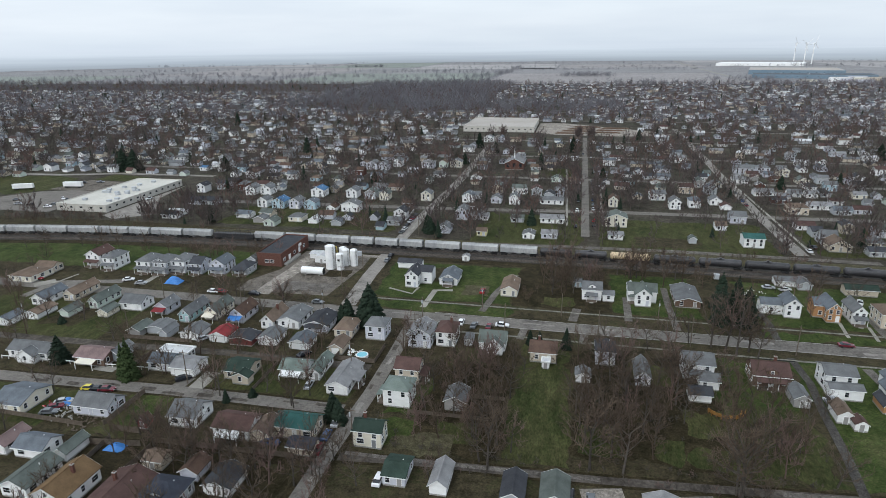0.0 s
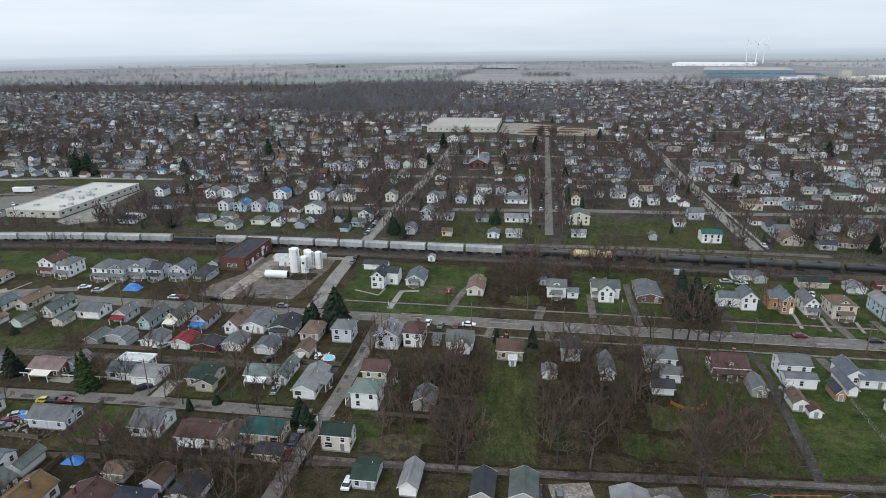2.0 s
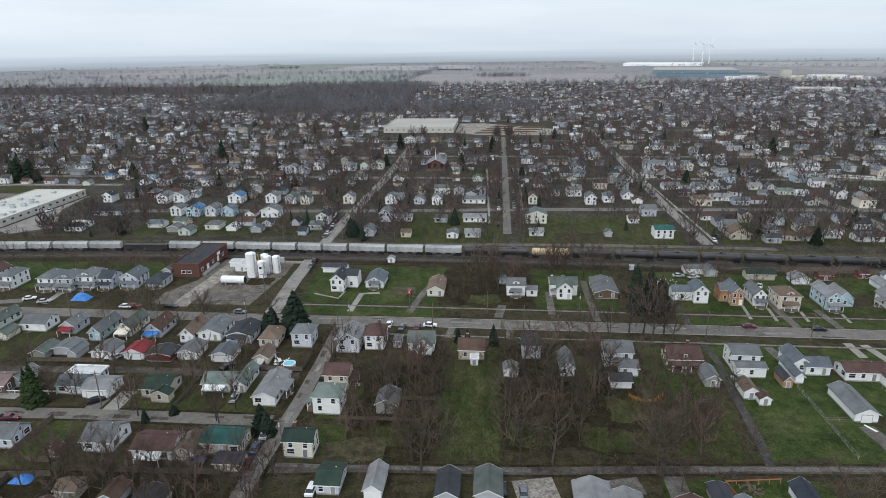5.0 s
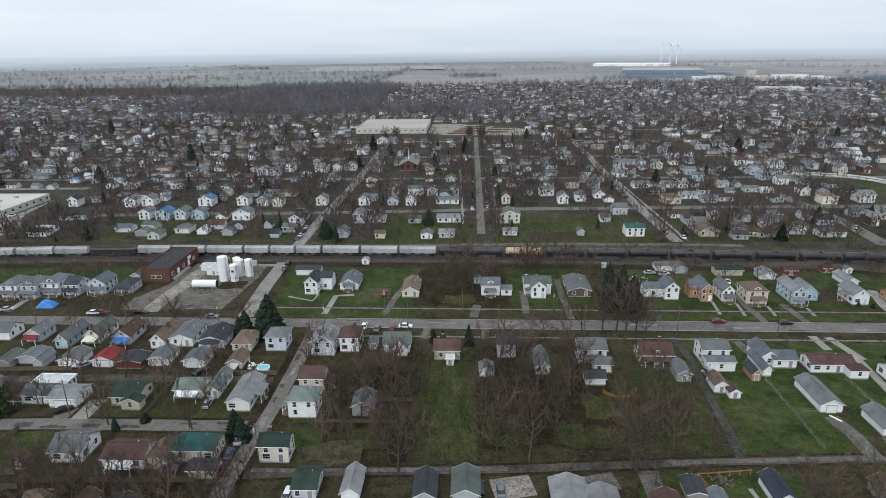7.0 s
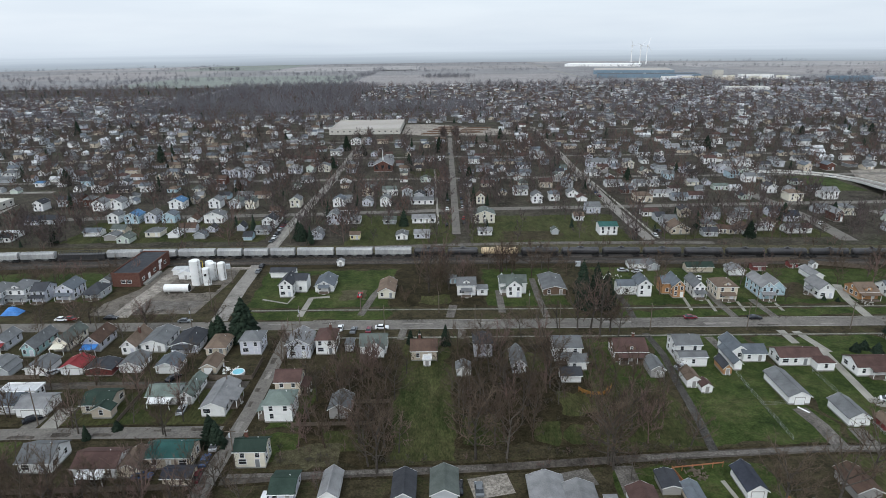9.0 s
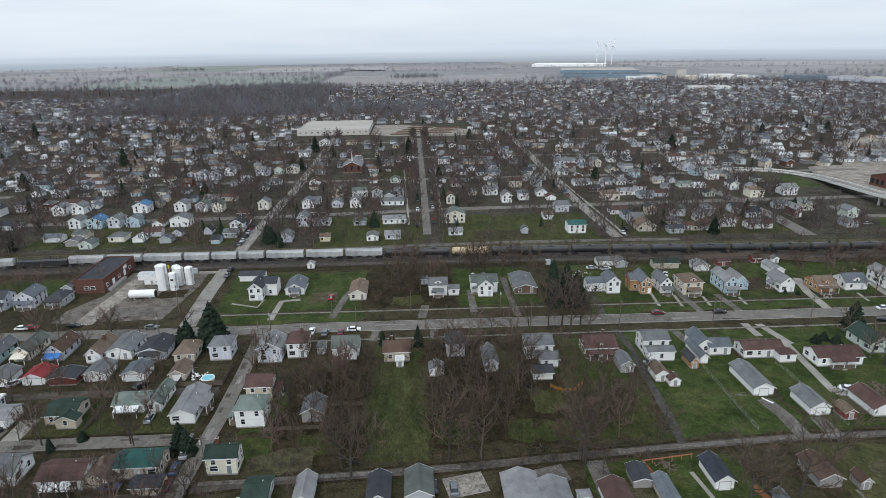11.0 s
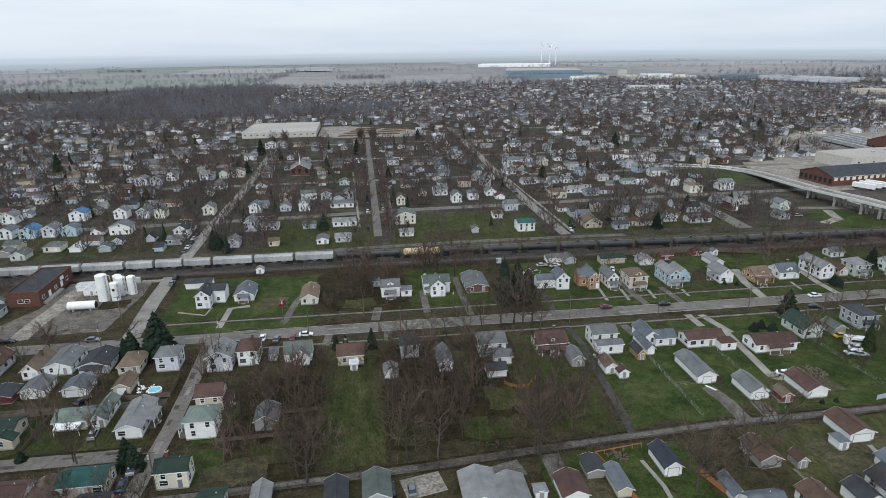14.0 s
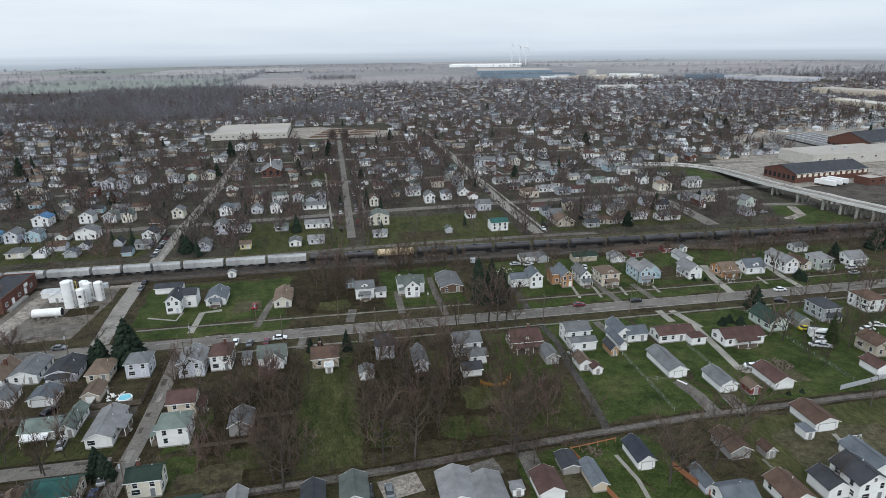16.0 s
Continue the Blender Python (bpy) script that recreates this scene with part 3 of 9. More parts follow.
ribbon("drive", [(8.9, 112.3), (10.3, 105.8)], 9, 0.0617, PALE, "pale gravel parking pad by the alley", "drive")
ribbon("drive", [(28.3, 113.7), (29.6, 108.3)], 7, 0.0624, GRAVEL, "rutted gravel drive between lawns", "drive")
ribbon("drive", [(-49, 113.2), (-30, 113.6), (-10, 114.3), (9, 115.1)], 1.3, 0.0881, GRAVEL, "pale worn wheel tracks on the alley", "drive")
ribbon("bare_patch", [(-34.6, 118.1), (-31.7, 120.3), (-25.0, 120.5)], 9, 0.0588, SCRUB, "worn patch of bare ground", "ground")
ribbon("road", [(-206.2, 179.7), (-205.1, 195.1), (-178.2, 201.3)], 4, 0.0695, ASPHALT, "curving asphalt side street", "road")
ribbon("drive", [(-168.3, 198.7), (-169.7, 215.0)], 2.5, 0.0702, WALK, "pale concrete drive beside the lawn", "drive")
ribbon("drive", [(-205.1, 195.1), (-203.4, 205.3)], 1, 0.0709, WALK, "narrow pale concrete garden path", "drive")
ribbon("drive", [(-137.0, 137.2), (-129.9, 136.9)], 3, 0.0716, WALK, "pale concrete drive beside the lawn", "drive")
ribbon("drive", [(-211.8, 190.7), (-206.7, 196.7)], 5, 0.0723, WALK, "pale concrete drive beside the lawn", "drive")
ribbon("pavement", [(-6.5, 469.0), (-2.8, 314.0)], 1.2, 0.073, WALK, "pale pavement beside the street", "pavement")
ribbon("pavement", [(17.9, 496.3), (15.3, 317.1)], 1.2, 0.0737, WALK, "pale pavement beside the street", "pavement")
ribbon("pavement", [(102.1, 494.5), (103.9, 387.7), (105.2, 285.3)], 1.3, 0.0744, WALK, "pale pavement beside the street", "pavement")
ribbon("pavement", [(-80.1, 257.9), (-81.9, 329.8)], 1.4, 0.0751, WALK, "pale pavement beside the street", "pavement")
ribbon("lane", [(-45.1, 275.3), (-2.8, 278.4), (47.5, 279.8), (94.1, 278.7), (128.8, 277.6)], 4, 0.0758, GRAVEL, "gravel service track along the railway", "drive")
ribbon("road", [(191.5, 392.2), (195.3, 347.4), (196.7, 313.5), (194.0, 277.8)], 8, 0.0865, ASPHALT, "pale street running up to the railway", "road")
ribbon("road", [(240.1, 332.1), (243.9, 310.7), (262.8, 306.3), (277.4, 305.7)], 6, 0.0772, ASPHALT, "looping service road under the viaduct", "road")
ribbon("road", [(259.2, 301.7), (252.4, 285.3), (239.1, 278.8)], 5, 0.0779, PALE, "pale turning loop in the grass", "road")

# ---- houses, garages and sheds ----
WORD = {"white": "white", "grey": "grey", "blue": "pale blue", "tan": "tan", "cream": "cream", "teal": "pale teal", "orange": "ochre orange", "palegreen": "pale green", "brownwood": "brown wood", "red": "dark red",
        "yellow": "yellow", "lilac": "lilac grey", "oldwood": "weathered wood", "darkgrey": "dark grey", "brick": "red brick", "brownbrick": "brown brick", "block": "concrete block",
        "dark": "charcoal", "brown": "brown", "redbrown": "red-brown", "lightgrey": "light grey", "bluegrey": "blue-grey", "green": "dark green", "tanbrown": "tan-brown", "pink": "faded pink", "navy": "navy", "greygreen": "grey-green"}


def window_meshes(w, h):
    f = Solid()
    f.box(-w / 2 - 0.1, -0.06, -0.1, -w / 2, 0.05, h + 0.12).box(w / 2, -0.06, -0.1, w / 2 + 0.1, 0.05, h + 0.12)
    f.box(-w / 2, -0.06, h, w / 2, 0.05, h + 0.12).box(-w / 2 - 0.16, -0.12, -0.1, w / 2 + 0.16, 0.05, 0).box(-w / 2, -0.04, h / 2 - 0.03, w / 2, 0.05, h / 2 + 0.03)
    p = Solid().box(-w / 2, -0.015, 0, w / 2, 0.045, h)
    return f.mesh("window", [TRIM]), p.mesh("pane", [GLASS])


def far_window(w, h):
    """Frame and pane in one, for houses that stay far off."""
    s = Solid().box(-w / 2 - 0.12, -0.05, -0.12, w / 2 + 0.12, 0.05, h + 0.12, 0).box(-w / 2, -0.06, 0, w / 2, -0.048, h, 1)
    return s.mesh("window", [TRIM, GLASS])


WINDOWS = {k: window_meshes(*k) for k in ((0.95, 1.35), (1.7, 1.25), (0.7, 0.9), (0.6, 0.5))}
FARWINDOW = far_window(0.95, 1.35)
DOORMESH = Solid().box(-0.5, -0.05, 0, 0.5, 0.05, 2.05, 0).box(-0.6, -0.07, 0, -0.5, 0.04, 2.17, 1).box(0.5, -0.07, 0, 0.6, 0.04, 2.17, 1).box(-0.5, -0.07, 2.05, 0.5, 0.04, 2.17, 1).mesh("door", [WALL["oldwood"], TRIM])

DOORS = [DOORMESH]
for tone in (TRIM, WALL["darkgrey"], WALL["lilac"]):
    twin = DOORMESH.copy()
    twin.materials[0] = tone
    DOORS.append(twin)


def garage_door_mesh(w):
    s = Solid()
    prof = [(0.04, 0.0)]
    for i in range(4):
        prof += [(-0.05, i * 0.53 + 0.01), (-0.05, i * 0.53 + 0.50), (-0.02, i * 0.53 + 0.515)]
    prof.append((0.04, 2.12))
    k = len(prof)
    s.add([(u, a, b) for u in (-w / 2, w / 2) for a, b in prof], [(i, i + 1, k + i + 1, k + i) for i in range(k - 1)])
    s.box(-w / 2 - 0.1, -0.08, 0, -w / 2, 0.04, 2.25, 1).box(w / 2, -0.08, 0, w / 2 + 0.1, 0.04, 2.25, 1).box(-w / 2, -0.08, 2.13, w / 2, 0.04, 2.25, 1)
    return s.mesh("garage_door", [TRIM, FOUND])


GARAGE_DOORS = {w: garage_door_mesh(w) for w in (2.5, 4.6)}
POSTMESH = Solid().box(-0.07, -0.07, 0, 0.07, 0.07, 2.25).mesh("post", [TRIM])
VENTPIPE = Solid().tube((0, 0, 0), (0, 0, 0.5), 0.07, 0.07, 6).tube((0, 0, 0.5), (0, 0, 0.58), 0.11, 0.11, 6).mesh("vent_pipe", [TRIM])


def chimney_mesh(h):
    return Solid().box(-0.35, -0.3, 0, 0.35, 0.3, h, 0).box(-0.42, -0.37, h, 0.42, 0.37, h + 0.12, 1).box(-0.16, -0.12, h + 0.12, 0.16, 0.12, h + 0.3, 0).mesh("chimney", [WALL["brick"], CONC])


CHIMNEY = chimney_mesh(2.2)


def body(w, d, h, roof, rise, wall):
    s = Solid()
    x, y = w / 2, d / 2
    s.box(-x + 0.04, -y + 0.04, -0.2, x - 0.04, y - 0.04, 0.42, 1)
    b = 0.42
    base = [(-x, -y, b), (x, -y, b), (x, y, b), (-x, y, b)]
    top = [(p[0], p[1], h) for p in base]
    if roof == "x":
        r = [(-x, 0, h + rise), (x, 0, h + rise)]
        s.add(base + top + r, [(3, 2, 1, 0), (0, 1, 5, 4), (2, 3, 7, 6), (1, 2, 6, 9, 5), (3, 0, 4, 8, 7), (4, 5, 9, 8), (6, 7, 8, 9)])
    elif roof == "y":
        r = [(0, -y, h + rise), (0, y, h + rise)]
        s.add(base + top + r, [(3, 2, 1, 0), (1, 2, 6, 5), (3, 0, 4, 7), (0, 1, 5, 8, 4), (2, 3, 7, 9, 6), (5, 6, 9, 8), (7, 4, 8, 9)])
    else:
        s.add(base + top, [(3, 2, 1, 0), (0, 1, 5, 4), (1, 2, 6, 5), (2, 3, 7, 6), (3, 0, 4, 7), (4, 5, 6, 7)])
    return s.mesh("wall", [WALL[wall], FOUND])


def roof_mesh(w, d, h, roof, rise, tile, over=0.4, thick=0.16):
    s = Solid()
    x, y = w / 2 + over, d / 2 + over
    lift = thick + 0.02
    if roof in "xy":
        half = d / 2 if roof == "x" else w / 2
        low = h - rise * over / half
        top = h + rise
        if roof == "x":
            s.slab([(-x, -y, low + lift), (x, -y, low + lift), (x, 0, top + lift), (-x, 0, top + lift)], thick)
            s.slab([(x, y, low + lift), (-x, y, low + lift), (-x, 0, top + lift), (x, 0, top + lift)], thick)
            s.box(-x, -0.15, top + lift - 0.06, x, 0.15, top + lift + 0.05)
            for q in (-1,):
                s.add([(-x, q * y, low + lift + 0.01), (x, q * y, low + lift + 0.01), (x, q * (y + 0.1), low + lift + 0.01), (-x, q * (y + 0.1), low + lift + 0.01), (-x, q * y, low + lift - 0.15), (x, q * y, low + lift - 0.15), (x, q * (y + 0.1), low + lift - 0.15), (-x, q * (y + 0.1), low + lift - 0.15)],
                      [(0, 1, 2, 3), (7, 6, 5, 4), (3, 2, 6, 7), (0, 3, 7, 4), (1, 5, 6, 2)], 1)
        else:
            s.slab([(x, -y, low + lift), (x, y, low + lift), (0, y, top + lift), (0, -y, top + lift)], thick)
            s.slab([(-x, y, low + lift), (-x, -y, low + lift), (0, -y, top + lift), (0, y, top + lift)], thick)
            s.box(-0.15, -y, top + lift - 0.06, 0.15, y, top + lift + 0.05)
            # white barge boards on the gable ends
            for q in (-1, 1):
                for side in (-1, 1):
                    a, b = (side * x, q * (y + 0.03)), (0, q * (y + 0.03))
                    s.add([(a[0], a[1], low + lift - 0.2), (b[0], b[1], top + lift - 0.2), (b[0], b[1], top + lift + 0.02), (a[0], a[1], low + lift + 0.02)], [(0, 1, 2, 3) if q * side < 0 else (3, 2, 1, 0)], 1)
    elif roof == "hip":
        low = h - 0.1
        e = [(-x, -y, low + lift), (x, -y, low + lift), (x, y, low + lift), (-x, y, low + lift)]
        z = h + rise + lift
        r = [(-(x - y), 0, z), (x - y, 0, z)] if x > y + 0.3 else [(0, -(y - x), z), (0, y - x, z)] if y > x + 0.3 else [(0, 0, z), (0, 0, z)]
        if r[0] == r[1]:
            s.add(e + [r[0]], [(0, 1, 4), (1, 2, 4), (2, 3, 4), (3, 0, 4)])
        elif x > y:
            s.add(e + r, [(0, 1, 5, 4), (2, 3, 4, 5), (1, 2, 5), (3, 0, 4)])
        else:
            s.add(e + r, [(1, 2, 5, 4), (3, 0, 4, 5), (0, 1, 4), (2, 3, 5)])
        s.slab(e, thick, 1)
    else:
        s.slab([(-x, -y, h + lift), (x, -y, h + lift), (x, y, h + lift), (-x, y, h + lift)], thick + 0.05)
        for a in ((-x, -y, x, -y + 0.25), (-x, y - 0.25, x, y), (-x, -y + 0.25, -x + 0.25, y - 0.25), (x - 0.25, -y + 0.25, x, y - 0.25)):
            s.box(a[0], a[1], h + lift, a[2], a[3], h + lift + 0.35, 1)
    return s.mesh("roof", [ROOF[tile], TRIM])


def put_window(parent, kind, x, y, z, rz):
    f, p = WINDOWS[kind]
    win = child("window", f, parent, x, y, z, rz)
    child("pane", p, win)


def porch(parent, side, w, d, z, width, tile):
    """A roofed porch with a floor, posts and steps."""
    deep = 2.0
    turn = {"S": 0, "E": 90, "N": 180, "W": 270}[side]
    off = d / 2 if side in "NS" else w / 2
    width = min(width, w if side in "NS" else d)
    m = Solid().box(-width / 2, -deep, 0, width / 2, -0.01, 0.4, 0).box(-0.7, -deep - 0.5, 0, 0.7, -deep, 0.2, 1)
    x, y = {"S": (0, -off), "E": (off, 0), "N": (0, off), "W": (-off, 0)}[side]
    floor = child("porch_floor", m.mesh("porch_floor", [WOOD, CONC]), parent, x, y, 0, turn)
    n = max(2, int(width / 2.4) + 1)
    for i in range(n):
        child("post", POSTMESH, floor, -width / 2 + 0.15 + (width - 0.3) * i / (n - 1), -deep + 0.15, 0.4)
    r = Solid().slab([(-width / 2 - 0.2, -deep - 0.25, 2.72), (width / 2 + 0.2, -deep - 0.25, 2.72), (width / 2 + 0.2, -0.02, 3.3), (-width / 2 - 0.2, -0.02, 3.3)], 0.14)
    child("porch_roof", r.mesh("porch_roof", [ROOF[tile]]), parent, x, y, 0, turn)


LOTS = []


def house(x, y, w, d, h, roof, rise, wall, tile, porch_side="", chim=0, gdoor="", kind="house", dorm=0, wing=None, rz=0, plain=False, pw=9, say="", awn=""):
    e = empty(kind, x, y, 0, rz)
    LOTS.append((x, y, w / 2, d / 2))
    child("wall", body(w, d, h, roof, rise, wall), e)
    child("roof", roof_mesh(w, d, h, roof, rise, tile, 0.25 if kind == "shed" else 0.4), e)
    storeys = 2 if h > 4.4 else 1
    if kind == "house" or plain:
        east = x < 25
        for side in "SE" if east else "SW":
            span = w if side == "S" else d
            n = max(2, min(4, int(span / 2.9)))
            for st in range(storeys):
                for i in range(n):
                    u = (i + 0.5) / n * span - span / 2 + random.uniform(-0.15, 0.15)
                    if side == "S" and st == 0 and i == n // 2 and not plain:
                        child("door", DOORS[int(abs(x * 3 + y)) % 4], e, u, -d / 2 - 0.03, 0.42, 0)
                        continue
                    k = (1.7, 1.25) if (i + st * 2 + int(abs(x))) % 4 == 0 and st == 0 else (0.95, 1.35)
                    z = min(1.25 + st * 2.65, h - 1.65)
                    if side == "S":
                        if y > 280:
                            child("window", FARWINDOW, e, u, -d / 2 - 0.03, z)
                        else:
                            put_window(e, k, u, -d / 2 - 0.03, z, 0)
                    elif y < 280:
                        put_window(e, k, (w / 2 + 0.03) * (1 if east else -1), u, z, 90 if east else 270)
        if roof == "y" and rise > 1.9:
            put_window(e, (0.7, 0.9), 0, -d / 2 - 0.03, h + 0.25, 0)
        if roof == "x" and rise > 1.9:
            put_window(e, (0.7, 0.9), (w / 2 + 0.03) * (1 if east else -1), 0, h + 0.25, 90 if east else 270)
        child("vent_pipe", VENTPIPE, e, w * 0.2, d * 0.12, h + rise * 0.62)
    if chim:
        child("chimney", CHIMNEY, e, w * 0.18 * chim, d * 0.1, h + rise * 0.55)
    if gdoor:
        span = w if gdoor in "NS" else d
        turn = {"S": 0, "E": 90, "N": 180, "W": 270}[gdoor]
        px, py = {"S": (0, -d / 2 - 0.03), "E": (w / 2 + 0.03, 0), "N": (0, d / 2 + 0.03), "W": (-w / 2 - 0.03, 0)}[gdoor]
        dw = 4.6 if span > 6 else 2.5
        child("garage_door", GARAGE_DOORS[dw], e, px, py, 0.03, turn)
    if kind == "shed":
        child("door", DOORMESH, e, 0, -d / 2 - 0.03, 0.05, 0)
        if h > 2.3:
            put_window(e, (0.6, 0.5), w * 0.3, -d / 2 - 0.03, 1.3, 0)
    if porch_side:
        porch(e, porch_side, w, d, 0, pw, tile)
    if awn:
        m = {"blue": TARP, "white": TRIM, "tan": WALL["cream"], "red": ROOF["red"]}[awn]
        aw = min(w - 0.4, 6.0)
        a = Solid().slab([(-aw / 2, -d / 2 - 2.6, 2.15), (aw / 2, -d / 2 - 2.6, 2.15), (aw / 2, -d / 2 - 0.02, 2.75), (-aw / 2, -d / 2 - 0.02, 2.75)], 0.08)
        canopy = child("awning", a.mesh("awning", [m]), e)
        for u in (-aw / 2 + 0.1, aw / 2 - 0.1):
            child("post", POSTMESH, canopy, u, -d / 2 - 2.5, -0.15)
    if dorm:
        m = Solid()
        zt = h + rise * 0.75
        m.box(-1.3, -d / 2 + 0.5, h + 0.1, 1.3, 0, zt - 0.3, 0)
        dm = child("dormer", m.mesh("dormer", [WALL[wall]]), e)
        rm = Solid().slab([(-1.6, -d / 2 + 0.2, zt - 0.35), (0, -d / 2 + 0.2, zt + 0.45), (0, 0.2, zt + 0.45), (-1.6, 0.2, zt - 0.35)], 0.14).slab([(0, -d / 2 + 0.2, zt + 0.45), (1.6, -d / 2 + 0.2, zt - 0.35), (1.6, 0.2, zt - 0.35), (0, 0.2, zt + 0.45)], 0.14)
        rm.add([(-1.3, -d / 2 + 0.5, zt - 0.3), (1.3, -d / 2 + 0.5, zt - 0.3), (0, -d / 2 + 0.5, zt + 0.3)], [(0, 1, 2)], 1)
        child("dormer_roof", rm.mesh("dormer_roof", [ROOF[tile], WALL[wall]]), dm)
        put_window(dm, (0.7, 0.9), 0, -d / 2 + 0.47, h + 0.35, 0)
    if wing:
        ox, oy, ww, wd, wh, wroof, wrise = wing
        wg = child("wing", body(ww, wd, wh, wroof, wrise, wall), e, ox, oy)
        child("wing_roof", roof_mesh(ww, wd, wh, wroof, wrise, tile, 0.3), wg)
        put_window(wg, (0.95, 1.35), 0, -wd / 2 - 0.03, 1.2, 0)
    size = {"house": "two-storey" if storeys == 2 else "single-storey", "garage": "detached", "shed": "small garden"}.get(kind, "")
    form = {"x": "gable", "y": "gable", "hip": "hipped", "flat": "flat"}[roof]
    tagged(e, say or f"{WORD[wall]} {size} {kind.replace('_', ' ')} with {WORD[tile]} {form} roof", "house" if kind == "house" else kind.replace("_", " "))
    return e

# ---- trees ----
def cone_rows(rows, sides):
    """Vertices and triangles of tapered limbs: rows of start, end, radius at the start, radius at the end."""
    r = np.asarray(rows, float)
    a, b, ra, rb = r[:, :3], r[:, 3:6], r[:, 6:7], r[:, 7:8]
    d = b - a
    d /= np.linalg.norm(d, axis=1, keepdims=True) + 1e-9
    ref = np.where(np.abs(d[:, 2:3]) > 0.9, [[1.0, 0, 0]], [[0, 0, 1.0]])
    u = np.cross(d, ref)
    u /= np.linalg.norm(u, axis=1, keepdims=True) + 1e-9
    w = np.cross(d, u)
    rings = []
    for p, rad in ((a, ra), (b, rb)):
        for k in range(sides):
            c = 2 * math.pi * k / sides
            rings.append(p + rad * (math.cos(c) * u + math.sin(c) * w))
    v = np.stack(rings, 1)
    n = len(r)
    t = []
    for k in range(sides):
        k2 = (k + 1) % sides
        t += [(k, k2, sides + k2), (k, sides + k2, sides + k)]
    t = np.asarray(t)
    return v.reshape(-1, 3), (t[None] + (np.arange(n) * 2 * sides)[:, None, None]).reshape(-1, 3)


def twig_rows(rows):
    """The same for fine twigs that end in a point: three triangles each."""
    r = np.asarray(rows, float)
    a, b, ra = r[:, :3], r[:, 3:6], r[:, 6:7]
    d = b - a
    d /= np.linalg.norm(d, axis=1, keepdims=True) + 1e-9
    ref = np.where(np.abs(d[:, 2:3]) > 0.9, [[1.0, 0, 0]], [[0, 0, 1.0]])
    u = np.cross(d, ref)
    u /= np.linalg.norm(u, axis=1, keepdims=True) + 1e-9
    w = np.cross(d, u)
    v = np.stack([a + ra * u, a + ra * (-0.5 * u + 0.87 * w), a + ra * (-0.5 * u - 0.87 * w), b], 1)
    t = np.asarray([(0, 1, 3), (1, 2, 3), (2, 0, 3)])
    return v.reshape(-1, 3), (t[None] + (np.arange(len(r)) * 4)[:, None, None]).reshape(-1, 3)


def bare_rows(rng, h, spread, limbs, subs, twigs, fine, rad, stem=0.28):
    """Limbs and twigs of one bare tree of height h."""
    thick, thin = [], []
    lean = rng.normal(0, 0.04, 2) * h
    p0, top = np.zeros(3), np.array([lean[0], lean[1], h * 0.62])
    thick.append((*p0, *(top * 0.5), h * 0.02, h * 0.014))
    thick.append((*(top * 0.5), *top, h * 0.014, h * 0.007))
    for i in range(limbs):
        f = stem + (1 - stem) * (i + 0.5) / limbs
        start = top * min(1, f * 1.05)
        az = i * 2.4 + rng.uniform(-0.5, 0.5)
        out = spread * (1.05 - 0.55 * f) * rng.uniform(0.75, 1.15)
        end = start + np.array([math.cos(az) * out, math.sin(az) * out, h * (0.16 + 0.22 * f) * rng.uniform(0.8, 1.2)])
        mid = (start + end) / 2 + rng.normal(0, 0.03, 3) * h - np.array([0, 0, 0.02 * h])
        thick.append((*start, *mid, h * 0.0085, h * 0.006))
        thick.append((*mid, *end, h * 0.006, h * 0.002))
        for j in range(subs):
            g = 0.25 + 0.75 * (j + rng.uniform(0.1, 0.9)) / subs
            s = start + (mid - start) * g * 2 if g < 0.5 else mid + (end - mid) * (g - 0.5) * 2
            d = (end - start) * 0.5 + rng.normal(0, 1, 3) * out * 0.42 + np.array([0, 0, h * 0.07])
            d = d / np.linalg.norm(d) * h * rng.uniform(0.13, 0.22)
            e = s + d
            thin.append((*s, *e, rad * 1.7))
            for k in range(twigs):
                q = s + d * rng.uniform(0.25, 1.0)
                dd = d * 0.5 + rng.normal(0, 1, 3) * np.linalg.norm(d) * 0.42 + np.array([0, 0, 0.25])
                dd = dd / np.linalg.norm(dd) * h * rng.uniform(0.07, 0.13)
                thin.append((*q, *(q + dd), rad))
                for _ in range(fine):
                    qq = q + dd * rng.uniform(0.2, 0.95)
                    d3 = dd * 0.4 + rng.normal(0, 1, 3) * np.linalg.norm(dd) * 0.4
                    thin.append((*qq, *(qq + d3 / (np.linalg.norm(d3) + 1e-6) * h * rng.uniform(0.05, 0.09)), rad * 0.75))
    return thick, thin


def bare_pair(seed, h, spread, limbs=8, subs=6, twigs=4, fine=1, rad=0.040, twig=TWIG, stem=0.28):
    rng = np.random.default_rng(seed)
    thick, thin = bare_rows(rng, h, spread, limbs, subs, twigs, fine, rad, stem)
    v, t = cone_rows(thick, 5)
    trunk = big_mesh("trunk", v, t, [BARK])
    v, t = twig_rows(thin)
    return trunk, big_mesh("crown", v, t, [twig])


BARE = [bare_pair(k, h, s, li, twig=tw) for k, h, s, li, tw in ((1, 12, 4.6, 9, TWIG), (2, 13, 4.2, 9, TWIG), (3, 10, 4.4, 8, TWIG), (4, 11, 5.4, 9, TWIG), (5, 9, 3.6, 8, TWIGRED), (6, 14, 5.0, 10, TWIG), (7, 8, 3.8, 8, TWIG))]
OPEN = bare_pair(11, 14, 6.2, 11, 7, 6, 2, 0.036, TWIG, 0.2)
BUSH = bare_pair(12, 4, 2.6, 8, 5, 4, 2, 0.03, TWIG, 0.02)


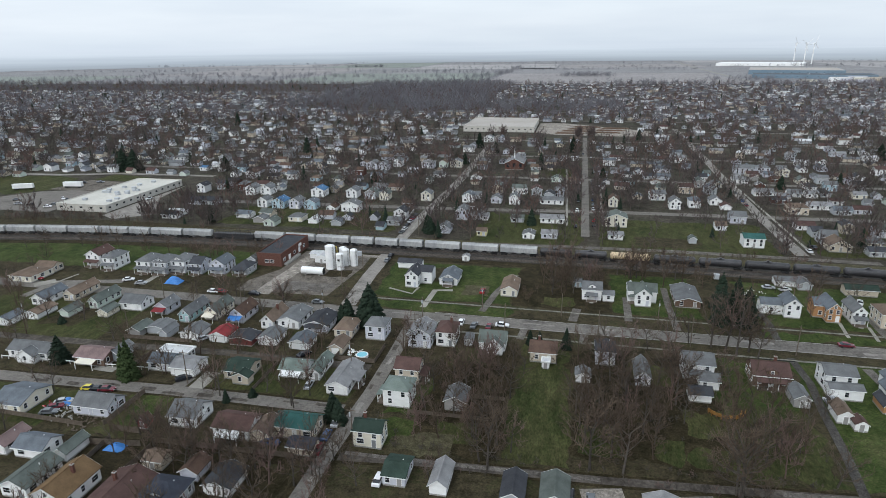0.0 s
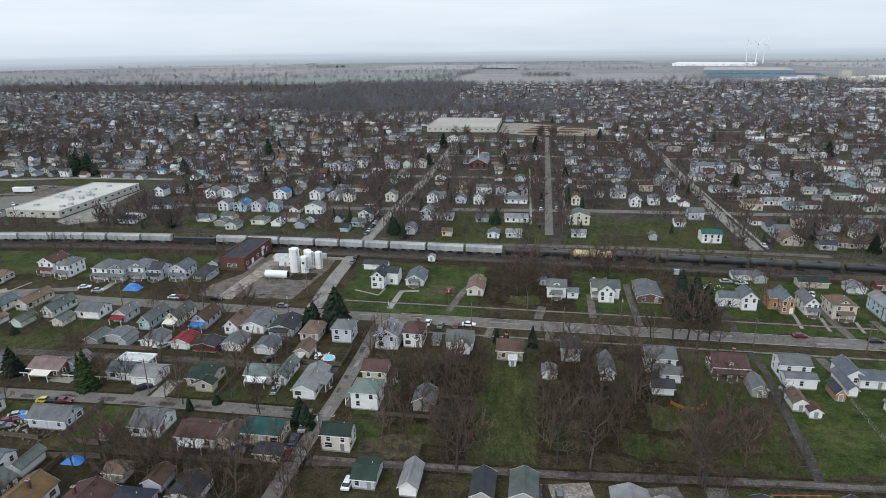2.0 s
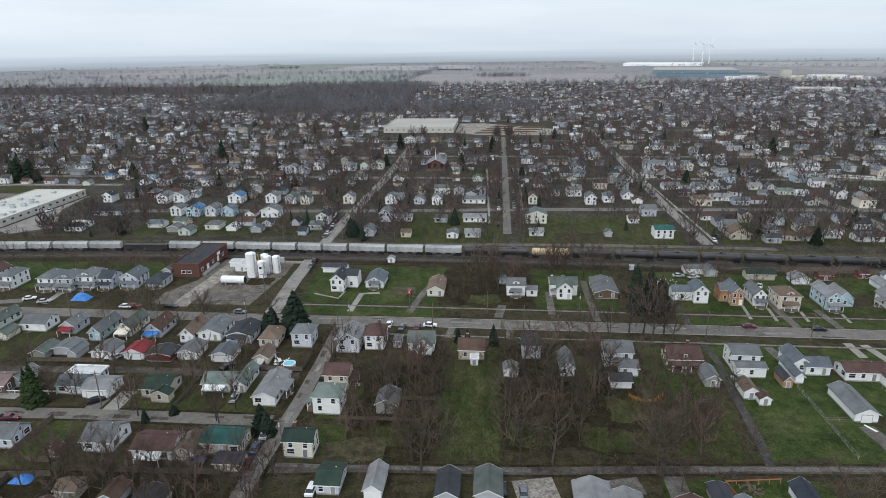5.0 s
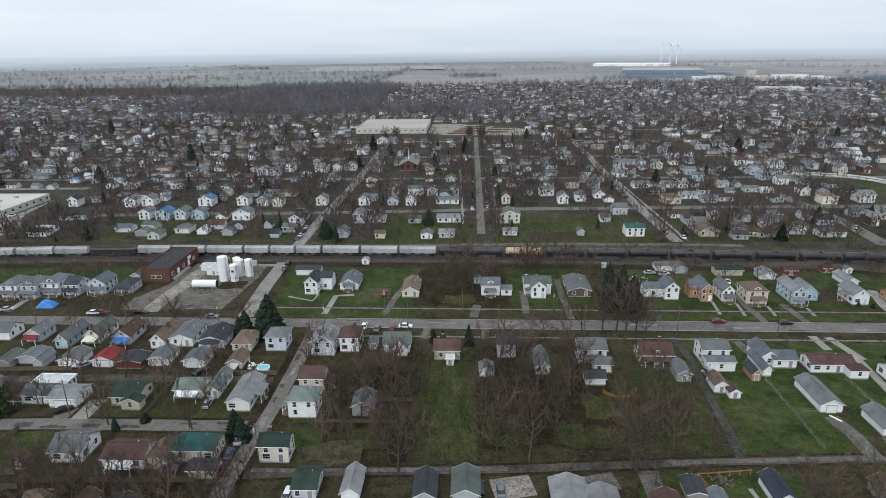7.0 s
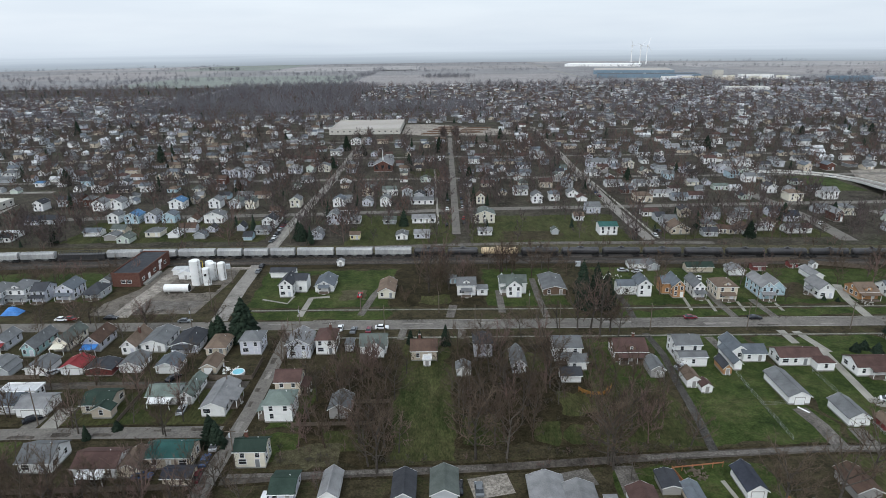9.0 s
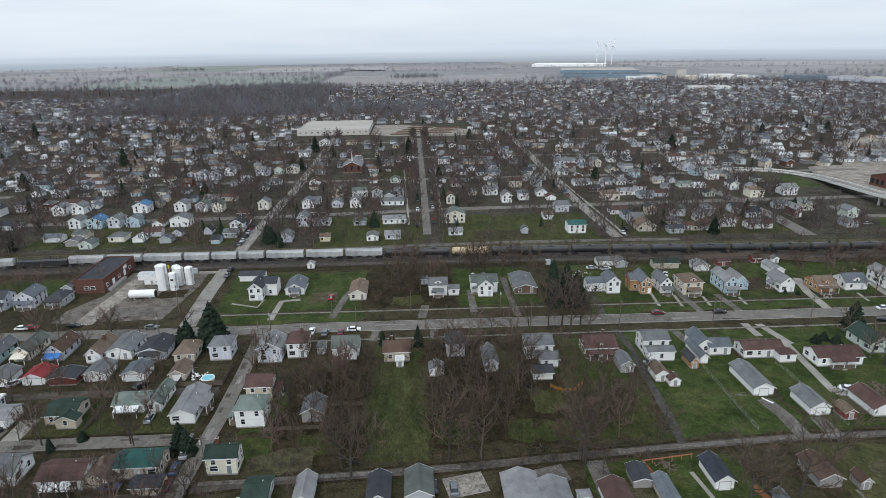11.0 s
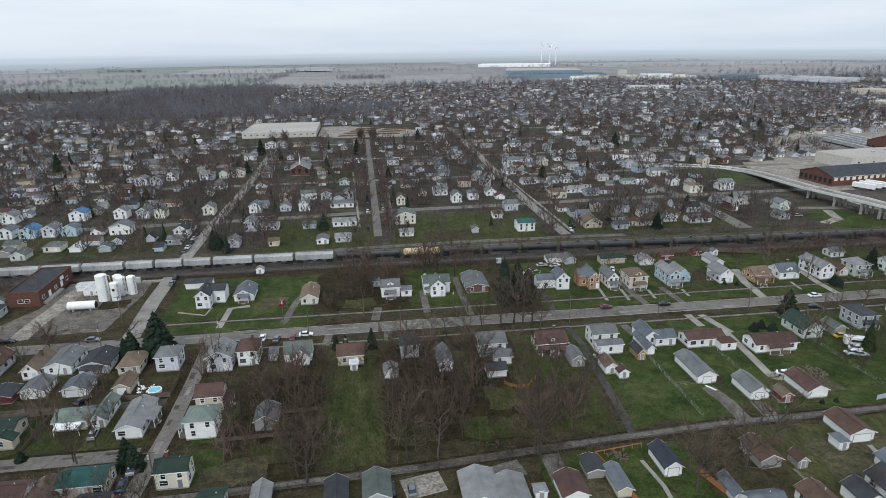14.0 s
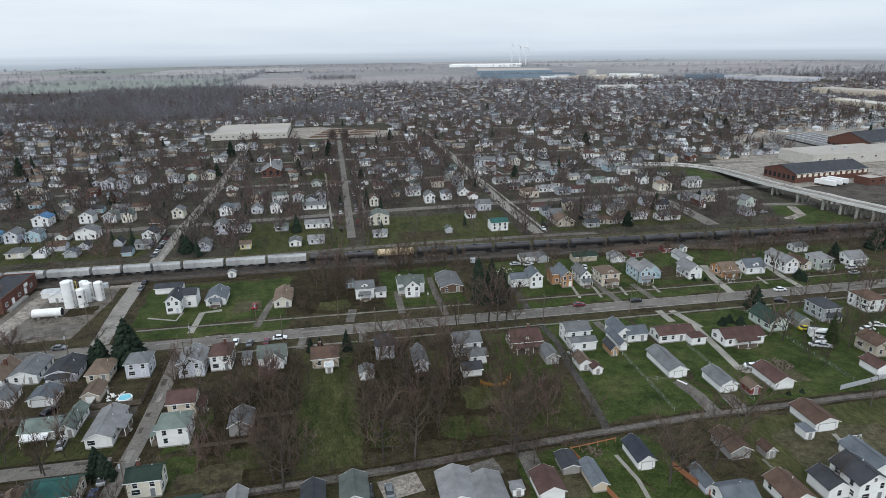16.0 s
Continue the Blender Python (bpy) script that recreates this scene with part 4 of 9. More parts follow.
def conifer_pair(seed, h, r, green, layers=15):
    rng = np.random.default_rng(seed)
    v, t = cone_rows([(0, 0, 0, 0, 0, h * 0.96, h * 0.016, 0.03)], 6)
    trunk = big_mesh("trunk", v, t, [BARK])
    verts, tris = [], []
    for k in range(layers):
        f = k / (layers - 1)
        z = h * (0.07 + 0.9 * f)
        out = r * (1 - f) ** 0.72 + 0.25
        n = max(6, int(20 * (1 - f) + 6))
        for i in range(n):
            az = 2 * math.pi * (i + rng.uniform(0, 0.9)) / n
            length = out * rng.uniform(0.72, 1.15)
            c, s = math.cos(az), math.sin(az)
            wide = length * rng.uniform(0.20, 0.32) + 0.12
            drop = length * rng.uniform(0.12, 0.38)
            o = len(verts)
            zz = z + rng.uniform(-0.03, 0.03) * h
            mid = 0.6 * length
            verts += [(0, 0, zz + 0.3), (c * mid - s * wide, s * mid + c * wide, zz - drop * 0.55), (c * mid + s * wide, s * mid - c * wide, zz - drop * 0.55), (c * length, s * length, zz - drop), (c * mid, s * mid, zz + 0.12), (c * mid, s * mid, zz - drop - 0.5)]
            tris += [(o, o + 4, o + 1), (o, o + 2, o + 4), (o + 4, o + 3, o + 1), (o + 4, o + 2, o + 3), (o, o + 1, o + 5), (o, o + 5, o + 2), (o + 1, o + 3, o + 5), (o + 2, o + 5, o + 3)]
    return trunk, big_mesh("crown", np.asarray(verts), np.asarray(tris), [green])


FIR = [conifer_pair(21, 15, 6.2, NEEDLE, 26), conifer_pair(22, 9, 3.4, NEEDLE, 18), conifer_pair(23, 6, 1.6, NEEDLE, 12), conifer_pair(24, 13, 2.9, GREENER, 16), conifer_pair(26, 15, 4.1, NEEDLE, 22)]
SHRUB = conifer_pair(25, 3.2, 1.9, NEEDLE, 9)


def plant(pair, kind, x, y, s, label, category):
    e = empty(kind, x, y, 0, random.uniform(0, 360))
    e.scale = (s * random.uniform(0.92, 1.08),) * 2 + (s,)
    child("trunk", pair[0], e)
    child("crown", pair[1], e)
    return tagged(e, label, category, group=category + "s of the town")


THICKET = []


def tree(x, y, h, k=None):
    h *= 1.1
    k = random.randrange(len(BARE)) if k is None else k
    size = (12, 13, 10, 11, 9, 14, 8)[k]
    return plant(BARE[k], "bare_tree", x, y, h / size, "leafless red-budding tree over winter grass" if k == 4 else "leafless grey-brown broadleaf tree with fine twigs", "tree")


def open_tree(x, y, h):
    return plant(OPEN, "bare_tree", x, y, h / 14, "old leafless tree with long crooked limbs", "tree")


def fir(x, y, h, k=0):
    return plant(FIR[k], "cedar_tree" if k == 3 else "spruce_tree", x, y, h / (15, 9, 6, 13, 15)[k], "tall olive-green cedar tree beside the lane" if k == 3 else "dense dark green spruce tree with drooping boughs", "conifer")


def bush(x, y, h):
    return plant(BUSH, "bare_shrub", x, y, h / 4, "tangled leafless brown shrub in rough grass", "shrub")


def shrub(x, y, h):
    return plant(SHRUB, "evergreen_shrub", x, y, h / 3.2, "dark green rounded evergreen shrub", "shrub")

# ---- the houses, garages and sheds, lot by lot ----
house(-203.9, 219.4, 6.7, 9.7, 5.3, "y", 2.09, "white", "redbrown", porch_side='S', pw=7)
house(-193.9, 216.8, 5.6, 9.7, 5.3, "hip", 1.91, "white", "grey", porch_side='S', pw=6)
house(-176.2, 215.9, 6.5, 9.7, 5.2, "hip", 2.09, "white", "grey", porch_side='S', pw=7)
house(-168.3, 215.9, 6.4, 9.7, 5.2, "hip", 2.09, "grey", "grey", porch_side='S', dorm=1, pw=7)
house(-161.7, 218.5, 6.7, 9.7, 5.2, "hip", 2.09, "white", "grey", porch_side='S', dorm=1, pw=7)
house(-153.3, 217.8, 5.2, 8, 4.6, "x", 2.09, "lilac", "dark", porch_side='S', pw=5)
house(-144.4, 219.8, 6.9, 8.8, 4.6, "y", 2.09, "lilac", "bluegrey", porch_side='S', pw=6)
house(-134.3, 220.5, 6.4, 7.9, 3, "hip", 2.26, "grey", "dark", porch_side='S', pw=6)
house(-219.7, 198.1, 10.5, 11.4, 2.7, "hip", 1.3, "cream", "tanbrown")
house(-219.6, 207.3, 8.8, 5.6, 2.7, "x", 1.39, "tan", "tanbrown")
house(-192.5, 179.1, 5.5, 11.4, 2.9, "y", 1.74, "white", "bluegrey")
house(-184.4, 185.9, 4.9, 13.2, 2.8, "y", 1.65, "tan", "tanbrown")
house(-174.5, 169.6, 3.6, 7, 2.3, "y", 1.22, "palegreen", "greygreen", kind='garage')
house(-169.6, 180.7, 3.7, 12.3, 3, "y", 1.74, "palegreen", "greygreen")
house(-161.0, 171.8, 4.0, 6.2, 2.2, "y", 1.04, "cream", "greygreen", kind='garage')
house(-185.0, 167.1, 5.4, 8.8, 2.2, "y", 1.04, "white", "tanbrown", gdoor='S', kind='garage')
house(-190.4, 159.6, 5.1, 7, 2.4, "y", 1.04, "white", "bluegrey", kind='garage')
house(-154.9, 179.4, 8.6, 7.2, 2.9, "x", 2, "white", "grey")
house(-139.5, 160.9, 4.7, 7, 2.2, "y", 1.13, "oldwood", "greygreen", kind='garage')
house(-128.7, 160.8, 2.9, 6.2, 2.3, "y", 1.13, "grey", "grey", kind='garage')
house(-141.8, 178.7, 4.9, 7.9, 3, "y", 1.74, "lilac", "grey", awn='red')
house(-129.4, 176.4, 4.0, 12.3, 3.1, "y", 2, "teal", "grey")
house(-121.5, 179.6, 4.8, 11.4, 3.1, "y", 1.91, "cream", "greygreen", awn='tan')
house(-111.4, 178.6, 5.2, 10.6, 3.2, "y", 2.09, "lilac", "brown", awn='blue')
house(-98.5, 176.5, 4.4, 11.4, 3.1, "y", 2.09, "white", "tanbrown", chim=1)
house(-91.6, 178.1, 7.5, 11.4, 2.9, "y", 1.39, "white", "grey")
house(-81.4, 176.7, 8.3, 10.6, 2.8, "y", 1.39, "lilac", "dark", porch_side='S', pw=6)
house(-71.0, 174.5, 6.1, 9.7, 2.7, "hip", 1.57, "tan", "tanbrown")
house(-60.2, 173.4, 6.4, 7, 4.8, "hip", 1.91, "lilac", "grey")
house(-119.9, 162.3, 6.6, 7, 2.3, "y", 1.22, "white", "grey", gdoor='S', kind='garage')
house(-109.6, 162.3, 6.4, 6.6, 2.3, "y", 1.3, "white", "red", gdoor='S', kind='garage')
house(-101.2, 161.2, 7.7, 6.2, 2.2, "y", 0.87, "red", "dark", kind='garage')
house(-93.0, 163.7, 6.2, 7.5, 2.3, "y", 1.22, "white", "grey", gdoor='S', kind='garage')
house(-81.8, 162.5, 6.5, 6.6, 2.3, "y", 1.22, "white", "bluegrey", gdoor='S', kind='garage')
house(-69.2, 161.9, 4.4, 7, 2.3, "y", 1.22, "tan", "tanbrown", gdoor='S', kind='garage')
house(-133.3, 163.4, 6.8, 6.2, 2.2, "y", 0.87, "grey", "grey", kind='garage')
house(-116.5, 141.9, 7.1, 6.4, 2.8, "x", 1.3, "white", "bluegrey", say='white single-storey house with a porch beside the garage')
house(-107.8, 140.8, 7.5, 7.2, 2.8, "x", 1.13, "white", "lightgrey", gdoor='S', kind='garage')
house(-91.5, 142.4, 7.5, 8, 2.8, "x", 1.39, "tan", "green", wing=(2.6, -4.6, 5, 3, 2.5, 'y', 1.2))
house(-75.9, 145.5, 7.8, 6.4, 2.8, "x", 1.48, "white", "palegreen", awn='white')
house(-69.4, 147.7, 3.4, 10.6, 2.7, "y", 1.39, "white", "palegreen")
house(-60.1, 143.0, 6.1, 13.2, 2.9, "y", 1.39, "white", "lightgrey", porch_side='E', pw=6)
house(-161.2, 140.7, 14.2, 6.4, 2.8, "x", 1.74, "white", "grey", wing=(1.5, -4.2, 6, 3, 2.6, 'y', 2.0))
house(-139.2, 141.1, 10.1, 7.2, 2.8, "x", 1.57, "brownbrick", "pink", awn='tan')
house(-134.1, 144.8, 3.4, 7, 2.6, "y", 1.22, "grey", "grey", kind='garage')
house(-141.9, 116.6, 9.1, 10.4, 2.9, "x", 1.65, "cream", "bluegrey")
house(-119.0, 117.8, 10.5, 6.4, 2.9, "x", 1.91, "lilac", "grey")
house(-92.6, 118.7, 7.4, 8, 3.1, "x", 2.09, "white", "grey")
house(-78.0, 116.3, 9.4, 7.2, 3, "x", 1.65, "white", "redbrown", awn='white')
house(-70.4, 116.4, 5.2, 7, 2.5, "y", 1.3, "tan", "tanbrown", kind='garage')
house(-62.9, 119.0, 9.7, 6.4, 3.3, "x", 1.74, "tan", "teal")
house(-58.8, 112.1, 6.2, 4, 2.3, "x", 0.87, "tan", "navy", kind='garage')
house(-44.4, 118.5, 6.8, 5.2, 4.6, "x", 1.48, "cream", "green", chim=-1)
house(-102.1, 113.6, 2.5, 2.6, 2, "y", 1.39, "red", "brown", kind='shed')
house(-128.6, 100.2, 3.8, 7, 2.7, "y", 1.39, "white", "pink")
house(-120.5, 99.8, 7.8, 6, 2.7, "x", 1.48, "white", "bluegrey")
house(-112.2, 100.9, 3.2, 7, 2.4, "y", 1.13, "white", "greygreen", kind='garage')
house(-112.3, 89.9, 6.5, 9.7, 3, "y", 1.65, "white", "greygreen")
house(-102.2, 88.5, 7.8, 10.6, 3.4, "y", 2.26, "white", "orange", chim=1)
house(-88.8, 88.4, 9.5, 11.4, 3.2, "y", 1.91, "brick", "redbrown", chim=-1)
house(-80.2, 91.1, 8.6, 7, 3, "hip", 1.57, "grey", "navy", dorm=1)
house(-79.0, 99.8, 4.2, 5.3, 2.4, "y", 1.22, "lilac", "brown", kind='garage')
house(-70.4, 97.7, 6.4, 7, 2.4, "y", 1.22, "white", "dark", gdoor='S', kind='garage')
house(-89.4, 101.1, 4.8, 4.4, 2.3, "x", 1.04, "tan", "tanbrown", kind='shed')
house(-34.5, 107.9, 5.0, 7.2, 2.6, "x", 1.13, "lilac", "green")
house(-24.6, 107.3, 3.7, 7.9, 2.6, "y", 1.39, "white", "lightgrey", kind='garage')
house(-9.0, 106.7, 4.5, 7.9, 2.5, "y", 1.3, "grey", "dark", kind='garage')
house(-0.5, 107.6, 5.5, 7.9, 2.5, "y", 1.39, "grey", "greygreen", kind='garage')
house(20.9, 104.0, 7.2, 9.7, 2.6, "y", 1.39, "white", "lightgrey", kind='garage')
house(27.3, 101.2, 6.6, 9.7, 2.6, "y", 1.39, "white", "lightgrey", kind='garage')
house(33.7, 102.2, 2.5, 2.6, 2, "hip", 0.7, "white", "lightgrey", kind='shed')
house(40.3, 101.7, 5.4, 7, 2.5, "y", 1.3, "white", "redbrown", kind='garage')
house(47.4, 108.2, 3.9, 5.3, 2, "y", 0.61, "oldwood", "dark", kind='garage')
house(51.2, 102.8, 3.2, 7.9, 2.1, "y", 0.87, "tan", "bluegrey", kind='garage')
house(64.4, 107.7, 4.0, 7.9, 2.5, "y", 1.39, "white", "navy", gdoor='S', kind='garage')
house(87.2, 106.9, 5.0, 7.9, 2.4, "y", 1.3, "oldwood", "brown", kind='garage')
house(94.2, 103.6, 2.5, 3.5, 2, "y", 1.04, "oldwood", "brown", kind='shed')
house(73.7, 96.8, 2.3, 6.2, 2.3, "y", 1.04, "lilac", "bluegrey", kind='garage')
house(77.1, 90.9, 7.3, 5.6, 2.8, "x", 1.57, "white", "bluegrey")
house(89.0, 89.7, 5.9, 7.9, 2.8, "y", 1.65, "white", "brown")
house(104.6, 89.1, 6.8, 7.9, 5, "y", 2.09, "white", "dark", wing=(-6, 1, 5, 6, 3.0, 'y', 1.5))
house(113.8, 96.2, 5.4, 9.7, 2.5, "y", 1.3, "white", "bluegrey", kind='garage')
house(-42.5, 137.2, 7.1, 7, 5.1, "hip", 1.74, "white", "palegreen", porch_side='W', pw=5)
house(-42.9, 148.7, 6.7, 6.4, 4.8, "x", 1.91, "tan", "redbrown", porch_side='E', pw=5)
house(-27.2, 138.5, 5.3, 7, 2.9, "y", 1.48, "oldwood", "grey", kind='garage')
house(-44.8, 171.6, 7.2, 8.8, 4.8, "y", 2, "lilac", "lightgrey")
house(-36.9, 173.5, 6.0, 7.9, 5, "hip", 1.91, "white", "redbrown", chim=1)
house(-30.0, 173.7, 2.5, 4.4, 2.3, "hip", 1.04, "lilac", "grey", kind='shed')
house(-22.2, 173.0, 8.1, 7.2, 3, "x", 2.35, "white", "greygreen", wing=(1, -4.8, 5, 2.4, 3.0, 'y', 2.4))
house(-6.4, 168.6, 7.7, 7.2, 3.4, "x", 2, "tan", "brown", chim=-1)
house(-5.4, 162.9, 2.2, 2.6, 2, "flat", 0, "white", "white", kind='shed')
house(11.6, 170.2, 5.5, 7, 4.6, "hip", 2.26, "lilac", "dark")
house(5.2, 157.7, 4.1, 4.4, 2.2, "y", 1.04, "white", "grey", kind='shed')
house(21.4, 161.6, 3.9, 9.7, 2.9, "y", 1.74, "lilac", "grey")
house(36.8, 167.3, 8.0, 8, 4.8, "x", 1.74, "white", "grey", porch_side='S', pw=6)
house(38.9, 160.5, 4.9, 4.8, 2.8, "x", 1.22, "white", "grey")
house(35.4, 153.6, 5.5, 4.8, 2.4, "x", 1.22, "white", "dark", kind='garage')
house(55.5, 167.0, 9.3, 8.8, 3.6, "x", 2.17, "brownbrick", "redbrown", porch_side='S', chim=1, dorm=1, pw=8)
house(72.8, 167.4, 7.7, 7.2, 4.9, "x", 1.48, "white", "grey", wing=(0, -6, 8, 4, 3.2, 'x', 0.8))
house(91.9, 164.6, 6.7, 5.6, 2.9, "x", 1.57, "white", "bluegrey", wing=(-4, 3, 5, 9, 3.0, 'y', 1.8))
house(104.1, 162.4, 12.1, 6.4, 2.9, "x", 1.39, "white", "redbrown", wing=(5.5, -4.5, 5, 4, 2.7, 'hip', 1.2))
house(84.8, 162.3, 2.2, 10.6, 2.4, "y", 1.04, "white", "bluegrey", kind='garage')
house(80.7, 157.6, 2.4, 6.2, 2.2, "y", 1.3, "orange", "dark", kind='shed')
house(92.7, 145.6, 5.5, 13.2, 2.5, "y", 1.39, "white", "grey", gdoor='S', kind='garage')
house(102.0, 133.5, 5.2, 8.8, 2.5, "y", 1.39, "white", "grey", gdoor='S', kind='garage')
house(117.6, 132.2, 5.7, 9.7, 2.5, "y", 1.48, "white", "redbrown", kind='garage')
house(108.3, 128.8, 3.4, 4.4, 2, "y", 1.04, "red", "tanbrown", kind='shed')
house(114.5, 113.0, 6.3, 8.8, 2.5, "y", 1.3, "white", "brown", gdoor='S', kind='garage')
house(107.9, 108.0, 2.5, 3.5, 2.3, "hip", 0.7, "white", "bluegrey", kind='shed')
house(68.5, 151.0, 3.7, 6.2, 2.4, "y", 1.22, "white", "tanbrown", kind='shed')
house(71.0, 146.8, 2.9, 3.5, 2, "y", 0.96, "white", "redbrown", kind='shed')
house(60.5, 157.1, 4.0, 7, 2.5, "y", 1.22, "oldwood", "grey", kind='shed')
house(123.5, 156.4, 13.6, 7.2, 3, "x", 1.74, "white", "redbrown", porch_side='S', pw=7)
house(140.7, 164.8, 6.8, 10.6, 3.2, "y", 2.61, "palegreen", "green")
house(163.4, 167.2, 6.7, 8.8, 4.8, "hip", 2, "grey", "dark", porch_side='S', pw=5)
house(150.8, 163.1, 4.0, 6.2, 2.6, "y", 1.22, "oldwood", "greygreen", kind='garage')
house(184.1, 170.4, 7.3, 8.8, 4.8, "hip", 1.91, "white", "brown")
house(159.9, 141.7, 6.6, 7.9, 4, "y", 1.74, "tan", "brown")
house(150.5, 131.5, 5.0, 6.2, 2.6, "y", 1.3, "white", "redbrown", kind='garage')
house(-60.3, 220.7, 5.0, 9.7, 5.2, "y", 2, "white", "dark", wing=(4.5, 3.5, 5, 7, 5.0, 'x', 1.6))
house(-66.7, 239.0, 10.0, 4.8, 2.6, "x", 1.13, "white", "dark", kind='garage')
house(-46.6, 225.9, 7.1, 10.6, 2.7, "y", 1.91, "white", "bluegrey", porch_side='S', pw=4)
house(-44.9, 251.3, 3.0, 2.6, 2.2, "y", 0.87, "white", "lightgrey", kind='shed')
house(-21.9, 219.7, 6.2, 12.3, 2.7, "y", 1.57, "cream", "tanbrown")
house(8.4, 218.3, 6.9, 5.6, 4.4, "x", 2.09, "white", "grey", dorm=1, wing=(6, -0.5, 4, 5, 2.6, 'x', 0.8), porch_side='S', pw=4)
house(3.4, 229.9, 2.7, 4.4, 2.3, "x", 0.7, "blue", "grey", kind='shed')
house(26.3, 216.9, 5.5, 7.9, 4.6, "y", 2.26, "white", "greygreen", wing=(0, 3, 10, 6, 4.4, 'x', 2.2), porch_side='W', pw=4)
house(23.1, 228.4, 2.7, 3.5, 2.2, "y", 1.04, "white", "white", kind='shed')
house(41.9, 222.3, 8.5, 15, 2.6, "y", 1.22, "brownbrick", "grey")
house(75.1, 216.1, 5.0, 7.9, 5, "y", 2, "white", "bluegrey", wing=(-6, 1, 7, 5, 3.6, 'x', 1.6))
house(87.3, 215.6, 4.3, 9.7, 5, "y", 2, "orange", "bluegrey", wing=(-3, 2, 4, 6, 4.5, 'x', 1.8))
house(94.8, 215.2, 4.1, 9.7, 4.6, "y", 2, "white", "grey", porch_side='S', pw=4)
house(104.2, 212.7, 7.4, 8.8, 5.2, "hip", 2, "tan", "tanbrown", porch_side='S', dorm=1, pw=5)
house(119.1, 214.4, 4.8, 12.3, 5, "y", 1.91, "blue", "lightgrey", wing=(5.5, 2, 6, 9, 3.2, 'y', 2.6), porch_side='S', pw=6)
house(140.7, 212.9, 5.5, 9.7, 4, "y", 2.17, "white", "lightgrey", porch_side='W', pw=3)
house(148.0, 230.7, 4.5, 9.7, 2.5, "y", 1.13, "white", "lightgrey", kind='garage')
house(155.4, 211.2, 7.1, 8.8, 3.2, "x", 2.09, "orange", "tanbrown", dorm=1, porch_side='S', pw=8)
house(167.9, 212.1, 8.5, 8, 3.2, "x", 2.35, "white", "bluegrey", dorm=1, chim=1)
house(182.3, 212.2, 5.6, 13.2, 5, "y", 1.91, "white", "lightgrey")
house(191.6, 213.0, 3.8, 10.6, 2.8, "y", 1.57, "tan", "brown")
house(198.5, 210.1, 6.8, 7.9, 5, "hip", 1.91, "palegreen", "lightgrey", porch_side='S', pw=6)
house(215.5, 211.8, 8.0, 8.8, 3.4, "x", 2.26, "white", "lightgrey", porch_side='S', pw=5)
house(81.6, 245.0, 7.3, 4.8, 2.4, "x", 1.04, "white", "grey", kind='garage')
house(87.6, 242.9, 4.8, 6.2, 2.4, "y", 1.13, "grey", "grey", kind='garage')
house(105.9, 239.7, 10.8, 4.8, 2.6, "x", 1.22, "tan", "green", kind='garage')
house(119.4, 235.9, 6.0, 6.2, 2.5, "y", 1.22, "white", "lightgrey", kind='garage')
house(130.9, 239.7, 5.4, 3.5, 2.2, "x", 0.87, "red", "redbrown", kind='shed')
house(146.8, 242.7, 3.5, 3.5, 2.1, "x", 0.87, "red", "redbrown", kind='shed')
house(154.9, 241.2, 2.5, 2.6, 2.1, "y", 0.87, "white", "grey", kind='shed')
house(205.9, 231.5, 6.1, 5.6, 2.6, "x", 1.39, "white", "grey")
house(-221.6, 301.1, 9.7, 4.8, 2.4, "x", 0.87, "white", "white", kind='garage')
house(-179.5, 301.9, 8.4, 6.4, 2.5, "x", 1.39, "white", "bluegrey", kind='garage')
house(-224.9, 325.2, 8.1, 7.2, 2.8, "x", 1.74, "lilac", "navy")
house(-216.0, 326.4, 9.8, 7.2, 2.8, "x", 1.74, "grey", "dark")
house(-147.4, 300.6, 7.7, 7.9, 2.7, "hip", 1.74, "cream", "grey")
house(-136.3, 298.1, 5.0, 7, 2.3, "y", 1.22, "white", "white", kind='garage')
house(-122.3, 295.8, 5.5, 6.2, 2.4, "y", 1.22, "grey", "bluegrey", kind='garage')
house(-166.3, 294.8, 6.5, 6.2, 2.4, "y", 1.22, "oldwood", "grey", kind='garage')
house(-180.5, 326.6, 6.1, 7.9, 4.6, "y", 1.74, "white", "grey")
house(-169.8, 325.8, 7.7, 8.8, 4.6, "y", 1.91, "blue", "blue")
house(-160.0, 327.0, 6.4, 8.8, 4.6, "y", 1.91, "lilac", "grey")
house(-158.5, 357.3, 8.4, 8.8, 4.6, "y", 1.91, "white", "blue")
house(-203.8, 354.9, 6.6, 8.8, 4.8, "y", 2, "white", "grey")
house(-194.2, 357.5, 7.0, 8.8, 4.6, "y", 2, "white", "grey")
house(-239.9, 356.1, 5.7, 7.9, 4.8, "y", 1.74, "white", "dark")
house(-125.1, 325.2, 10.2, 7.9, 4.4, "y", 1.91, "white", "grey")
house(-136.1, 358.0, 6.9, 7.9, 4.6, "y", 2, "white", "grey")
house(-123.5, 356.6, 6.9, 7.9, 4.4, "y", 1.91, "grey", "greygreen")
house(-114.0, 355.1, 5.8, 7.9, 4.4, "y", 1.91, "cream", "greygreen")
house(-91.8, 313.4, 6.7, 8.8, 4.8, "y", 1.91, "white", "dark")
house(-92.5, 301.8, 6.5, 6.4, 2.8, "x", 1.39, "grey", "grey")
house(-95.4, 340.8, 6.6, 8, 2.8, "x", 1.57, "brick", "brown")
house(-63.1, 292.8, 6.0, 7.9, 2.9, "y", 1.91, "lilac", "grey")
house(-43.8, 290.4, 4.8, 4.8, 2.6, "x", 1.22, "yellow", "tanbrown")
